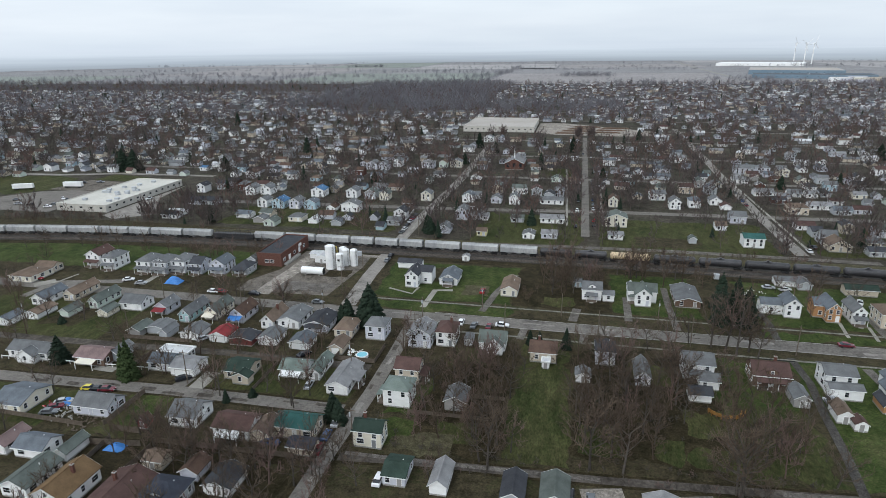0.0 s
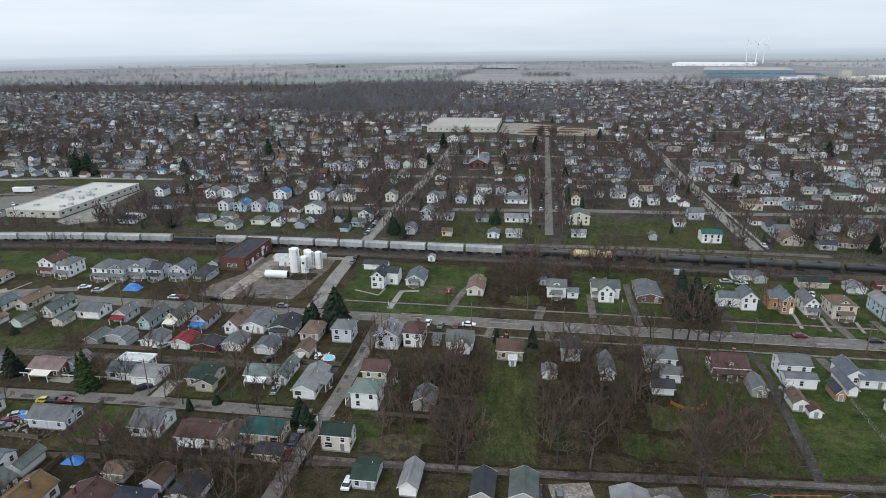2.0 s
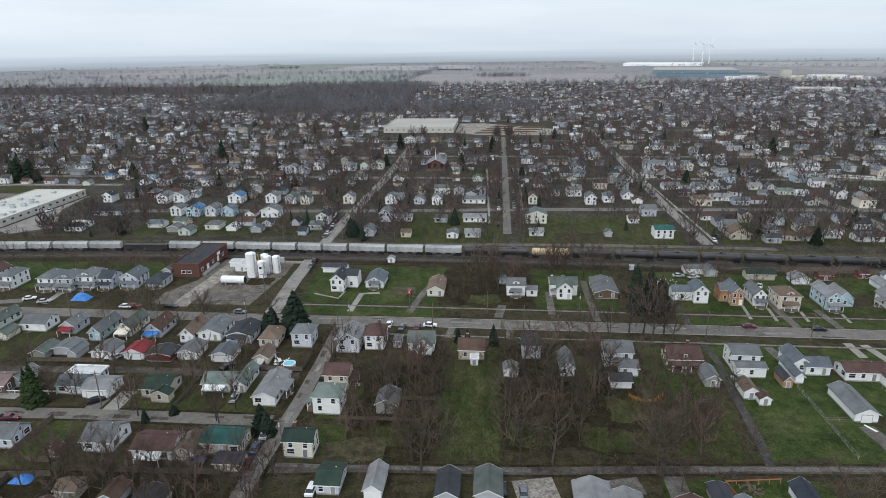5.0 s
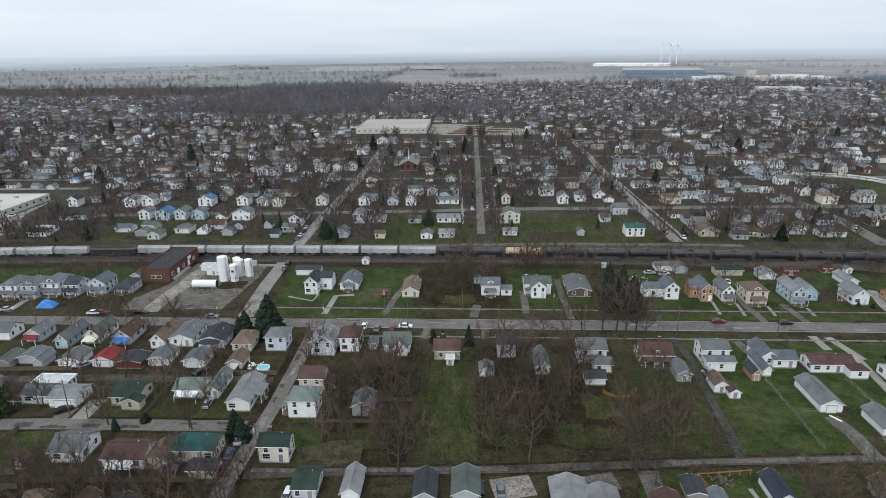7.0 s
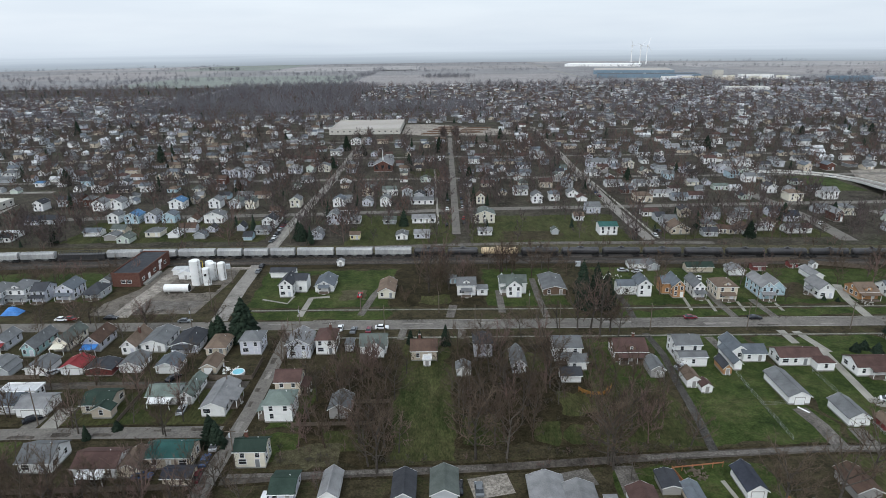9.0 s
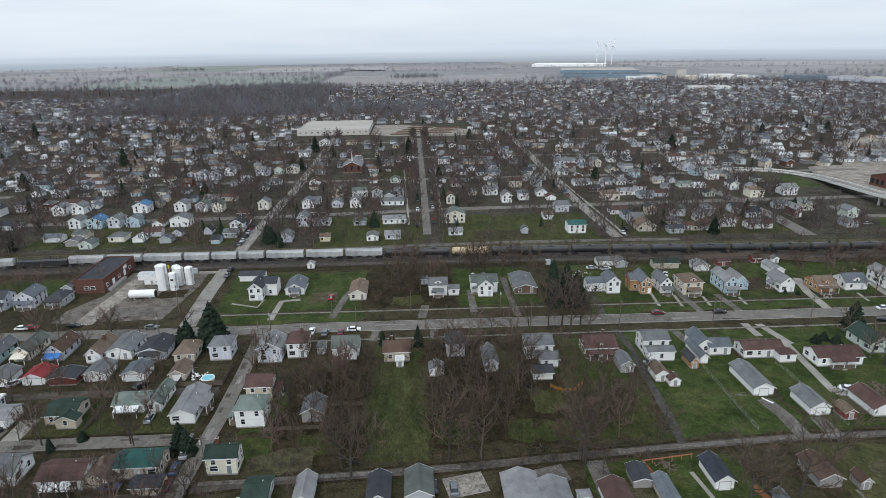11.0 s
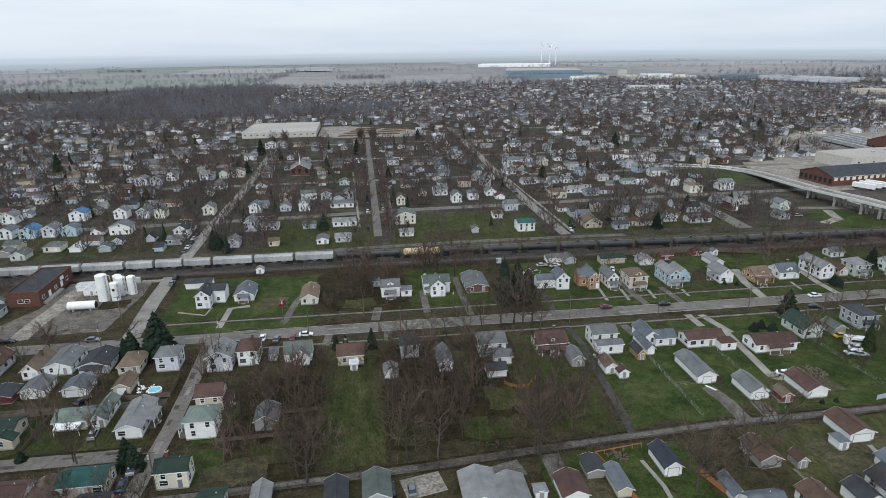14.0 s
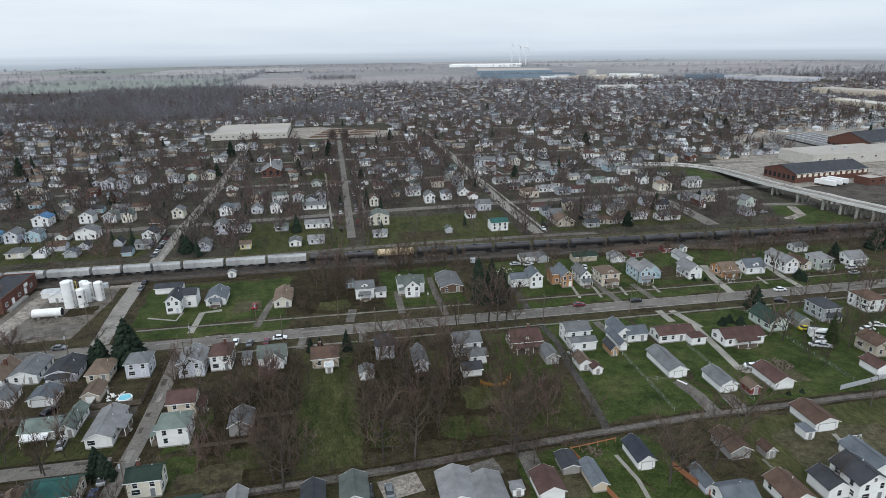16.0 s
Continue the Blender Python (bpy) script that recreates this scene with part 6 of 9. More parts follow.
tree(-104.6, 78.5, 7.2)
THICKET.append((-71.4, 78.0, 9.0))
THICKET.append((-81.7, 85.0, 8.1))
THICKET.append((-79.0, 85.0, 10.0))
THICKET.append((-84.2, 99.1, 10.8))
THICKET.append((-72.5, 83.1, 8.1))
THICKET.append((-69.0, 89.8, 8.7))
THICKET.append((-92.5, 101.7, 3.5))
THICKET.append((-107.4, 89.8, 3.2))
THICKET.append((-75.4, 80.1, 3.3))
THICKET.append((-58.8, 93.2, 3.4))
THICKET.append((-61.4, 80.6, 3.4))
THICKET.append((-67.8, 78.1, 3.8))
THICKET.append((-91.2, 78.5, 3.3))
THICKET.append((-83.1, 79.5, 3.2))
tree(207.9, 159.9, 8.9)
tree(136.8, 152.6, 10.8)
tree(185.0, 162.9, 7.2)
tree(161.4, 175.0, 8.7)
THICKET.append((177.5, 180.6, 10.5))
THICKET.append((180.9, 141.6, 7.8))
THICKET.append((191.6, 158.6, 11.5))
THICKET.append((196.1, 181.2, 9.4))
THICKET.append((209.9, 174.0, 11.6))
THICKET.append((141.9, 175.1, 9.6))
THICKET.append((207.8, 184.7, 8.7))
THICKET.append((163.7, 152.2, 9.8))
THICKET.append((152.9, 170.0, 8.2))
THICKET.append((135.9, 157.2, 11.6))
THICKET.append((200.8, 148.8, 7.8))
THICKET.append((196.3, 183.2, 10.3))
tree(56.6, 213.3, 8.8)
tree(124.7, 206.1, 6.6)
THICKET.append((81.5, 214.3, 9.1))
THICKET.append((76.7, 232.1, 7.1))
THICKET.append((89.1, 239.1, 8.9))
THICKET.append((52.7, 208.9, 8.7))
THICKET.append((85.6, 225.4, 9.8))
THICKET.append((65.5, 224.9, 7.5))
tree(-216.6, 157.5, 8.8)
tree(-229.2, 172.9, 7.7)
tree(-179.6, 164.4, 9.2)
tree(-224.4, 158.5, 6.2)
tree(-191.5, 150.3, 6.1)
THICKET.append((-200.2, 155.9, 9.5))
THICKET.append((-137.5, 151.6, 8.9))
THICKET.append((-135.0, 184.4, 7.9))
THICKET.append((-213.3, 181.4, 6.9))
THICKET.append((-177.1, 152.6, 10.7))
THICKET.append((-200.1, 161.2, 10.3))
THICKET.append((-216.2, 150.6, 8.8))
THICKET.append((-173.4, 143.0, 8.6))
THICKET.append((-224.0, 136.7, 8.1))
THICKET.append((-215.6, 183.3, 7.8))
THICKET.append((-202.4, 173.5, 9.9))
THICKET.append((-203.8, 175.9, 9.4))
THICKET.append((-191.1, 165.3, 7.7))
tree(-104.2, 178.7, 7.3)
tree(-66.2, 143.0, 6.4)
tree(-116.9, 171.7, 7.7)
THICKET.append((-119.4, 136.2, 9.3))
THICKET.append((-113.0, 170.8, 8.6))
THICKET.append((-83.3, 145.3, 9.7))
THICKET.append((-113.3, 137.3, 8.9))
THICKET.append((-114.4, 137.4, 8.1))
THICKET.append((-76.7, 137.5, 8.7))
THICKET.append((-69.4, 140.1, 9.1))
THICKET.append((-104.5, 149.2, 6.6))
THICKET.append((-74.5, 160.3, 9.6))
tree(-149.4, 87.3, 6.6)
tree(-160.5, 99.2, 6.6)
THICKET.append((-170.1, 90.3, 6.9))
THICKET.append((-151.6, 94.3, 8.7))
THICKET.append((-165.4, 87.1, 8.2))
tree(-32.5, 168.4, 7.7)
tree(-23.5, 159.4, 6.8)
THICKET.append((-33.5, 167.6, 9.2))
THICKET.append((-26.6, 163.8, 7.0))
THICKET.append((-49.6, 165.7, 9.5))
THICKET.append((-49.4, 173.9, 8.7))
THICKET.append((-21.8, 158.5, 9.1))
THICKET.append((-46.5, 158.1, 8.7))
tree(276.7, 223.3, 7.2)
tree(295.8, 215.4, 9.5)
tree(258.6, 210.4, 8.6)
tree(199.4, 203.8, 7.3)
tree(257.5, 216.4, 10.5)
tree(177.0, 237.7, 10.2)
THICKET.append((284.5, 220.3, 8.2))
THICKET.append((154.0, 222.6, 9.0))
THICKET.append((166.2, 220.5, 11.8))
THICKET.append((291.9, 218.6, 8.2))
THICKET.append((265.3, 204.6, 10.1))
THICKET.append((162.6, 239.5, 10.1))
THICKET.append((232.6, 238.9, 9.6))
THICKET.append((181.4, 220.6, 11.7))
THICKET.append((207.3, 225.4, 11.7))
THICKET.append((198.9, 232.4, 10.0))
THICKET.append((170.9, 202.1, 11.8))
THICKET.append((219.9, 217.7, 11.7))
THICKET.append((236.1, 220.0, 9.0))
THICKET.append((261.6, 210.2, 9.8))
THICKET.append((263.8, 224.2, 8.3))
THICKET.append((180.4, 227.8, 10.9))
tree(-5.8, 241.4, 10.8)
tree(19.1, 245.3, 9.7)
THICKET.append((23.4, 241.5, 12.5))
THICKET.append((-1.1, 242.8, 10.1))
THICKET.append((24.6, 241.6, 13.3))
THICKET.append((3.5, 244.0, 12.7))
THICKET.append((11.9, 245.4, 13.9))
THICKET.append((0.5, 242.7, 13.8))
THICKET.append((-7.7, 243.1, 11.7))

# ---- the goods train ----
BOGIE = Solid()
for u in (-0.9, 0.9):
    for v in (-0.72, 0.72):
        BOGIE.tube((u, v - 0.07, 0.45), (u, v + 0.07, 0.45), 0.45, 0.45, 10)
BOGIE.box(-1.4, -1.0, 0.35, 1.4, -0.85, 0.75).box(-1.4, 0.85, 0.35, 1.4, 1.0, 0.75).box(-0.3, -1.0, 0.5, 0.3, 1.0, 0.85)
BOGIE = BOGIE.mesh("bogie", [TYRE])


def hopper_meshes(n):
    """A covered hopper: tall sloping-ended body, roof walkway, hopper chutes, ladders."""
    a, b = n / 2 - 0.6, n / 2 - 2.4
    s = Solid()
    prof = [(-1.5, 1.7), (-1.55, 3.9), (-1.1, 4.45), (0, 4.6), (1.1, 4.45), (1.55, 3.9), (1.5, 1.7)]
    v = [(u, p[0], p[1]) for u in (-a, a) for p in prof]
    k = len(prof)
    s.add(v, [(i, i + 1, k + i + 1, k + i) for i in range(k - 1)] + [tuple(range(k - 1, -1, -1)), tuple(range(k, 2 * k)), (k - 1, 0, k, 2 * k - 1)])
    for i in range(int(n / 1.6)):
        u = -a + 0.8 + i * 1.6
        for q in (-1, 1):
            s.box(u - 0.05, min(q * 1.52, q * 1.62), 1.75, u + 0.05, max(q * 1.52, q * 1.62), 3.85)
    m = max(2, int(n / 5.5))
    chute = Solid()
    for i in range(m):
        u = -b + (i + 0.5) * 2 * b / m
        w = b / m * 0.85
        chute.add([(u - w, -1.3, 1.72), (u + w, -1.3, 1.72), (u + w, 1.3, 1.72), (u - w, 1.3, 1.72), (u - 0.35, -0.5, 0.7), (u + 0.35, -0.5, 0.7), (u + 0.35, 0.5, 0.7), (u - 0.35, 0.5, 0.7)], [(0, 1, 5, 4), (1, 2, 6, 5), (2, 3, 7, 6), (3, 0, 4, 7), (4, 5, 6, 7), (3, 2, 1, 0)])
    roof = Solid().box(-a, -0.35, 4.66, a, 0.35, 4.72)
    for i in range(m * 2):
        u = -b + (i + 0.5) * b / m
        roof.box(u - 0.5, -0.3, 4.6, u + 0.5, 0.3, 4.8)
    frame_ = Solid().box(-n / 2 + 0.2, -0.5, 0.95, n / 2 - 0.2, 0.5, 1.25)
    for q in (-1, 1):
        frame_.box(q * (n / 2 - 0.5) - 0.3, -1.4, 1.1, q * (n / 2 - 0.5) + 0.3, 1.4, 1.25)
        for v2 in (-1.35, 1.3):
            frame_.box(q * (n / 2 - 0.55) - 0.04, v2, 1.2, q * (n / 2 - 0.55) + 0.04, v2 + 0.06, 4.3)
    return {"hull": s.mesh("hull", [HOPPERGREY]), "hopper_chute": chute.mesh("hopper_chute", [HOPPERGREY]), "roof_walk": roof.mesh("roof_walk", [HOPPERGREY]), "underframe": frame_.mesh("underframe", [TYRE])}


def tank_meshes(n, m):
    s = Solid().tube((-n / 2 + 1.2, 0, 2.7), (n / 2 - 1.2, 0, 2.7), 1.55, 1.55, 16)
    for q in (-1, 1):
        s.tube((q * (n / 2 - 1.2), 0, 2.7), (q * (n / 2 - 0.7), 0, 2.7), 1.55, 0.9, 16)
    dome = Solid().tube((0, 0, 4.1), (0, 0, 4.75), 0.55, 0.5, 10).box(-1.3, -0.9, 4.3, 1.3, 0.9, 4.36)
    for u in (-1.3, 1.3):
        for v in (-0.9, 0.9):
            dome.box(u - 0.03, v - 0.03, 4.3, u + 0.03, v + 0.03, 5.1)
    f = Solid().box(-n / 2 + 0.2, -0.45, 0.95, n / 2 - 0.2, 0.45, 1.25)
    for q in (-1, 1):
        f.box(q * (n / 2 - 1) - 0.8, -1.4, 1.1, q * (n / 2 - 1) + 0.8, 1.4, 1.25).box(q * (n / 2 - 2.2) - 0.25, -1.3, 1.2, q * (n / 2 - 2.2) + 0.25, 1.3, 2.2)
        for v in (-1.38, 1.32):
            f.box(q * (n / 2 - 0.4) - 0.04, v, 1.2, q * (n / 2 - 0.4) + 0.04, v + 0.06, 2.2)
    return {"tank": s.mesh("tank", [m]), "dome": dome.mesh("dome", [m]), "underframe": f.mesh("underframe", [TYRE])}


def rack_meshes(n):
    s = Solid().box(-n / 2 + 0.5, -1.45, 1.1, n / 2 - 0.5, 1.45, 1.5)
    r = Solid()
    for i in range(int(n / 1.3)):
        u = -n / 2 + 0.9 + i * 1.3
        for v in (-1.45, 1.35):
            r.box(u - 0.06, v, 1.5, u + 0.06, v + 0.1, 4.4)
    for v in (-1.45, 1.35):
        r.box(-n / 2 + 0.6, v, 4.3, n / 2 - 0.6, v + 0.1, 4.45)
    r.box(-n / 2 + 0.6, -1.3, 1.5, n / 2 - 0.6, 1.3, 3.2)
    return {"deck": s.mesh("deck", [TYRE]), "stake_rack": r.mesh("stake_rack", [TANKBLACK])}


RAILCARS = {}


def rail_car(kind, n, s):
    """One car whose middle is s metres along the track."""
    x, y, a = along(RAILPATH, s)
    key = (kind, n)
    m = pose(x, y, 0.32, 0, 0, math.degrees(a))
    if key in RAILCARS:
        return copy_thing(RAILCARS[key], m)
    name = {"hopper": "hopper_car", "black": "tank_car", "tan": "tank_car", "rack": "stake_car"}[kind]
    e = empty(name, 0, 0)
    e.matrix_basis = m
    parts = hopper_meshes(n) if kind == "hopper" else rack_meshes(n) if kind == "rack" else tank_meshes(n, TANKTAN if kind == "tan" else TANKBLACK)
    for k, me in parts.items():
        child(k, me, e)
    for q in (-1, 1):
        child("bogie", BOGIE, e, q * (n / 2 - 2.3))
    label = {"hopper": "dusty pale grey covered hopper rail car", "black": "black cylindrical tank car on the railway", "tan": "tan cylindrical tank car among black ones", "rack": "dark stake-sided flat rail car"}[kind]
    RAILCARS[key] = tagged(e, label, "rail car", group="cars of the goods train")
    return e


def path_length_to(path, x):
    s = 0
    for (x0, y0), (x1, y1) in zip(path, path[1:]):
        n = math.hypot(x1 - x0, y1 - y0)
        if x1 >= x:
            return s + n * (x - x0) / (x1 - x0)
        s += n
    return s


def build_train():
    s0 = path_length_to(RAILPATH, -14.0)
    s = s0
    for n in (17.5, 17.5, 17.5, 12.0, 12.0, 12.0, 17.5, 16.0, 16.0):
        rail_car("hopper", n, s - n / 2)
        s -= n
    rail_car("rack", 22.0, s - 11)
    s -= 22
    for n in (16.0, 17.5, 12.0, 16.0, 17.5, 17.5, 16.0, 17.5, 17.5):
        rail_car("hopper", n, s - n / 2)
        s -= n
    s = s0
    for kind in ("black", "black", "tan") + ("black",) * 26:
        n = 15.0 if kind == "black" and s < s0 + 30 else 18.0
        rail_car(kind, n, s + n / 2)
        s += n


build_train()

# ---- the tank depot beside the crossing ----
def silo(x, y, r, h, mark=False):
    e = empty("storage_tank", x, y)
    child("shell", Solid().tube((0, 0, 0.15), (0, 0, h), r, r, 24).mesh("shell", [TANKWHITE]), e)
    child("top", Solid().dome((0, 0, h + 0.002), r, 0.5, 24).mesh("top", [TANKWHITE]), e)
    child("base_ring", Solid().tube((0, 0, 0), (0, 0, 0.15), r + 0.12, r + 0.12, 24).mesh("base_ring", [CONC]), e)
    lad = Solid()
    for u in (-0.2, 0.2):
        lad.box(u - 0.03, -r - 0.16, 0.3, u + 0.03, -r - 0.1, h + 0.6)
    for i in range(int(h / 0.6)):
        lad.box(-0.2, -r - 0.15, 0.6 + i * 0.6, 0.2, -r - 0.11, 0.64 + i * 0.6)
    child("ladder", lad.mesh("ladder", [STEEL]), e, rz=55)
    if mark:
        child("placard", Solid().box(-0.5, -r - 0.06, h * 0.6, 0.5, -r - 0.01, h * 0.6 + 0.9).mesh("placard", [DARK]), e)
    tagged(e, "tall white cylindrical steel storage tank" if h > 8 else "short white cylindrical steel storage tank", "tank", group="tanks of the depot")


silo(-100.0, 231.0, 2.1, 10.2)
silo(-95.6, 230.6, 1.6, 6.9, True)
silo(-95.2, 236.0, 1.7, 7.2)
silo(-91.4, 236.2, 1.6, 7.2)
silo(-97.8, 240.0, 1.6, 6.6)
lying = empty("lying_tank", -104.5, 222.5, 0, 0)
t = Solid().tube((-4.8, 0, 1.85), (4.8, 0, 1.85), 1.55, 1.55, 20)
child("shell", t.mesh("shell", [TANKWHITE]), lying)
child("end_plate", Solid().tube((4.8, 0, 1.85), (4.95, 0, 1.85), 1.45, 1.2, 20).mesh("end_plate", [DARK]), lying)
for u in (-3, 3):
    child("saddle", Solid().box(u - 0.3, -1.3, 0, u + 0.3, 1.3, 0.75).mesh("saddle", [CONC]), lying)
tagged(lying, "white horizontal storage tank on concrete saddles", "tank")
house(-106.5, 238.5, 6, 5, 2.8, "y", 1.0, "white", "white", kind="shed", say="small white pump house in the depot yard")
house(-110.5, 243.5, 7, 5, 2.4, "x", 0.5, "white", "white", kind="shed", say="low white metal shed in the depot yard")
pipe = Solid()
for u in range(3):
    pipe.tube((-102.5, 234 + u * 0.4, 1.0 + 0.3 * u), (-92.0, 234 + u * 0.4, 1.0 + 0.3 * u), 0.09, 0.09, 6)
for x in (-102, -98, -94):
    pipe.box(x - 0.06, 234, 0, x + 0.06, 234.8, 1.7)
tagged(new("pipe_rack", pipe.mesh("pipe_rack", [TANKWHITE])), "white pipes on a low steel rack between tanks", "pipes")
hoist = Solid().tube((-101, 241, 0), (-101, 241, 6.5), 0.12, 0.12, 6).tube((-101, 241, 6.4), (-103.2, 241, 6.4), 0.12, 0.1, 6).box(-103.4, 240.8, 5.8, -103.0, 241.2, 6.4)
tagged(new("loading_arm", hoist.mesh("loading_arm", [CARS["yellow"]])), "yellow steel loading arm on a post", "loading arm")

brick = empty("brick_warehouse", -127.5, 243.0)
child("wall", Solid().box(-5.6, -14, 0, 5.6, 14, 5.4).mesh("wall", [WALL["brick"]]), brick)
r = Solid().box(-5.4, -13.8, 5.404, 5.4, 13.8, 5.5, 0)
for a in ((-5.75, -14.15, 5.75, -13.8), (-5.75, 13.8, 5.75, 14.15), (-5.75, -13.8, -5.4, 13.8), (5.4, -13.8, 5.75, 13.8)):
    r.box(a[0], a[1], 5.41, a[2], a[3], 5.95, 1)
child("roof", r.mesh("roof", [ROOF["dark"], WALL["brick"]]), brick)
for i in range(5):
    y = -11 + i * 5
    if i % 2:
        child("door", Solid().box(5.6, y - 1.0, 0.9, 5.66, y + 1.0, 3.2).mesh("door", [TRIM]), brick)
    else:
        put_window(brick, (1.7, 1.25), 5.63, y, 1.9, 90)
for u in (-1.2, 1.2):
    put_window(brick, (1.7, 1.25), u, -14.03, 1.6, 0)
child("sign", Solid().box(5.6, 3.4, 3.5, 5.7, 6.4, 4.9).mesh("sign", [TRIM]), brick, label="plain white sign board")
child("loading_dock", Solid().box(5.602, -12, 0, 7.2, 2, 0.9).mesh("loading_dock", [CONC]), brick)
tagged(brick, "long red brick warehouse with black flat roof", "warehouse")
house(-136.5, 232.0, 4, 5, 2.4, "y", 1.2, "grey", "grey", kind="shed")
box = Solid().box(-0.95, -0.6, 0, 0.95, 0.6, 2.0).box(-1.05, -0.7, 2.0, 1.05, 0.7, 2.12)
for x, y in ((-93.5, 249.0), (57.5, 247.0)):
    b = new("signal_cabinet", box.mesh("signal_cabinet", [WALL["grey"]]))
    b.location = (x, y, 0)
    tagged(b, "pale grey metal signal cabinet by the track", "cabinet", group="signal cabinets")
house(-116.0, 146.9, 9.5, 4.2, 2.9, "flat", 0, "white", "white", kind="garage", plain=True, say="low white flat-roofed annex behind a house")

# ---- vehicles ----
def car_meshes(colour, kind):
    n, w = (4.6, 1.8) if kind == "car" else (5.4, 1.95)
    s = Solid()
    a = n / 2
    if kind == "car":
        prof = [(-a, 0.35), (-a, 0.85), (-a + 0.5, 0.98), (a - 1.3, 0.95), (a - 0.1, 0.78), (a, 0.4)]
        cab = [(-a + 0.5, 0.98), (-a + 1.1, 1.45), (0.5, 1.45), (a - 1.3, 0.95)]
    else:
        prof = [(-a, 0.45), (-a, 1.05), (-0.1, 1.05), (a - 1.4, 1.08), (a - 0.1, 0.95), (a, 0.5)]
        cab = [(-0.4, 1.05), (-0.25, 1.75), (0.85, 1.75), (a - 1.35, 1.08)]
    k = len(prof)
    s.add([(u, v, z) for v in (-w / 2, w / 2) for u, z in prof], [tuple(range(k)), tuple(range(2 * k - 1, k - 1, -1))] + [(i, k + i, k + (i + 1) % k, (i + 1) % k) for i in range(k)])
    k = len(cab)
    g = Solid().add([(u, v * (1 if i in (0, 3) else 0.8), z) for v in (-w / 2 * 0.93, w / 2 * 0.93) for i, (u, z) in enumerate(cab)], [tuple(range(k)), tuple(range(2 * k - 1, k - 1, -1))] + [(i, k + i, k + (i + 1) % k, (i + 1) % k) for i in range(k)])
    top = Solid().box(cab[1][0] + 0.05, -w * 0.36, cab[1][1] - 0.01, cab[2][0] - 0.05, w * 0.36, cab[1][1] + 0.04)
    lamp = Solid().box(a - 0.06, -w * 0.42, 0.6, a + 0.01, -w * 0.22, 0.74).box(a - 0.06, w * 0.22, 0.6, a + 0.01, w * 0.42, 0.74)
    return s.mesh("body", [CARS[colour]]), g.mesh("cabin_glass", [GLASS]), top.mesh("cabin_roof", [CARS[colour]]), lamp.mesh("headlight", [TRIM])


WHEEL = Solid().tube((0, -0.1, 0), (0, 0.1, 0), 0.33, 0.33, 12).mesh("wheel", [TYRE])
VEHICLES = {}


def car(x, y, rz, colour, kind="car"):
    m = pose(x, y, 0.07, 0, 0, rz)
    if (colour, kind) in VEHICLES:
        return copy_thing(VEHICLES[colour, kind], m)
    e = empty("pickup_truck" if kind == "truck" else "parked_car", x, y, 0.07, rz)
    for name, me in zip(("body", "cabin_glass", "cabin_roof", "headlight"), car_meshes(colour, kind)):
        child(name, me, e)
    for u in (-1.4, 1.4):
        for v in (-0.8, 0.8):
            child("wheel", WHEEL, e, u, v, 0.33)
    VEHICLES[colour, kind] = tagged(e, f"{colour} family car parked on the ground", "car", group="parked cars")
    return e


# ---- poles and wires ----
POLE = Solid().tube((0, 0, 0), (0, 0, 10.5), 0.16, 0.11, 8).mesh("mast", [WOOD])
ARM = Solid().box(-1.2, -0.06, 9.7, 1.2, 0.06, 9.85).mesh("crossarm", [WOOD])
POT = Solid().tube((-0.28, 0, 8.2), (-0.28, 0, 9.2), 0.22, 0.22, 8).mesh("transformer", [WALL["grey"]])


def utility_pole(x, y, rz=0, h=1.0):
    e = empty("utility_pole", x, y, 0, rz)
    e.scale = (1, 1, h)
    child("mast", POLE, e)
    child("crossarm", ARM, e)
    if int(x * 7) % 3 == 0:
        child("transformer", POT, e)
    return tagged(e, "weathered wooden utility pole with a crossarm", "utility pole", group="utility poles")


for x in (-150, -118, -86, -50, -22, 8, 36, 66, 98, 132, 168):
    utility_pole(x + 2, 184.2 - 0.008 * x, 90, 0.95)
for x, y in ((-30, 201), (-2, 200), (30, 199.5), (56, 199), (110, 198)):
    utility_pole(x, y, 90, 0.8)
for x, y in ((-104, 134), (-60, 148), (-48, 116), (-140, 156), (-47, 171), (-86, 208), (-86, 232), (-75, 285), (104, 300), (104, 340), (104, 380), (13, 300), (13, 345), (-180, 156)):
    utility_pole(x, y, 0)
WIRES = Solid()
for x in range(-150, 170, 32):
    for o, z in ((-1.0, 9.4), (1.0, 9.4)):
        WIRES.tube((x, 184.2 - 0.008 * x + o, z), (x + 16, 184.2 - 0.008 * x + o, z - 0.7), 0.012, 0.012, 3, caps=False)
        WIRES.tube((x + 16, 184.2 - 0.008 * x + o, z - 0.7), (x + 32, 184.2 - 0.008 * x + o, z), 0.012, 0.012, 3, caps=False)
tagged(new("overhead_wires", WIRES.mesh("overhead_wires", [TYRE])), "thin dark overhead wires along the street", "wires", kind="structure")


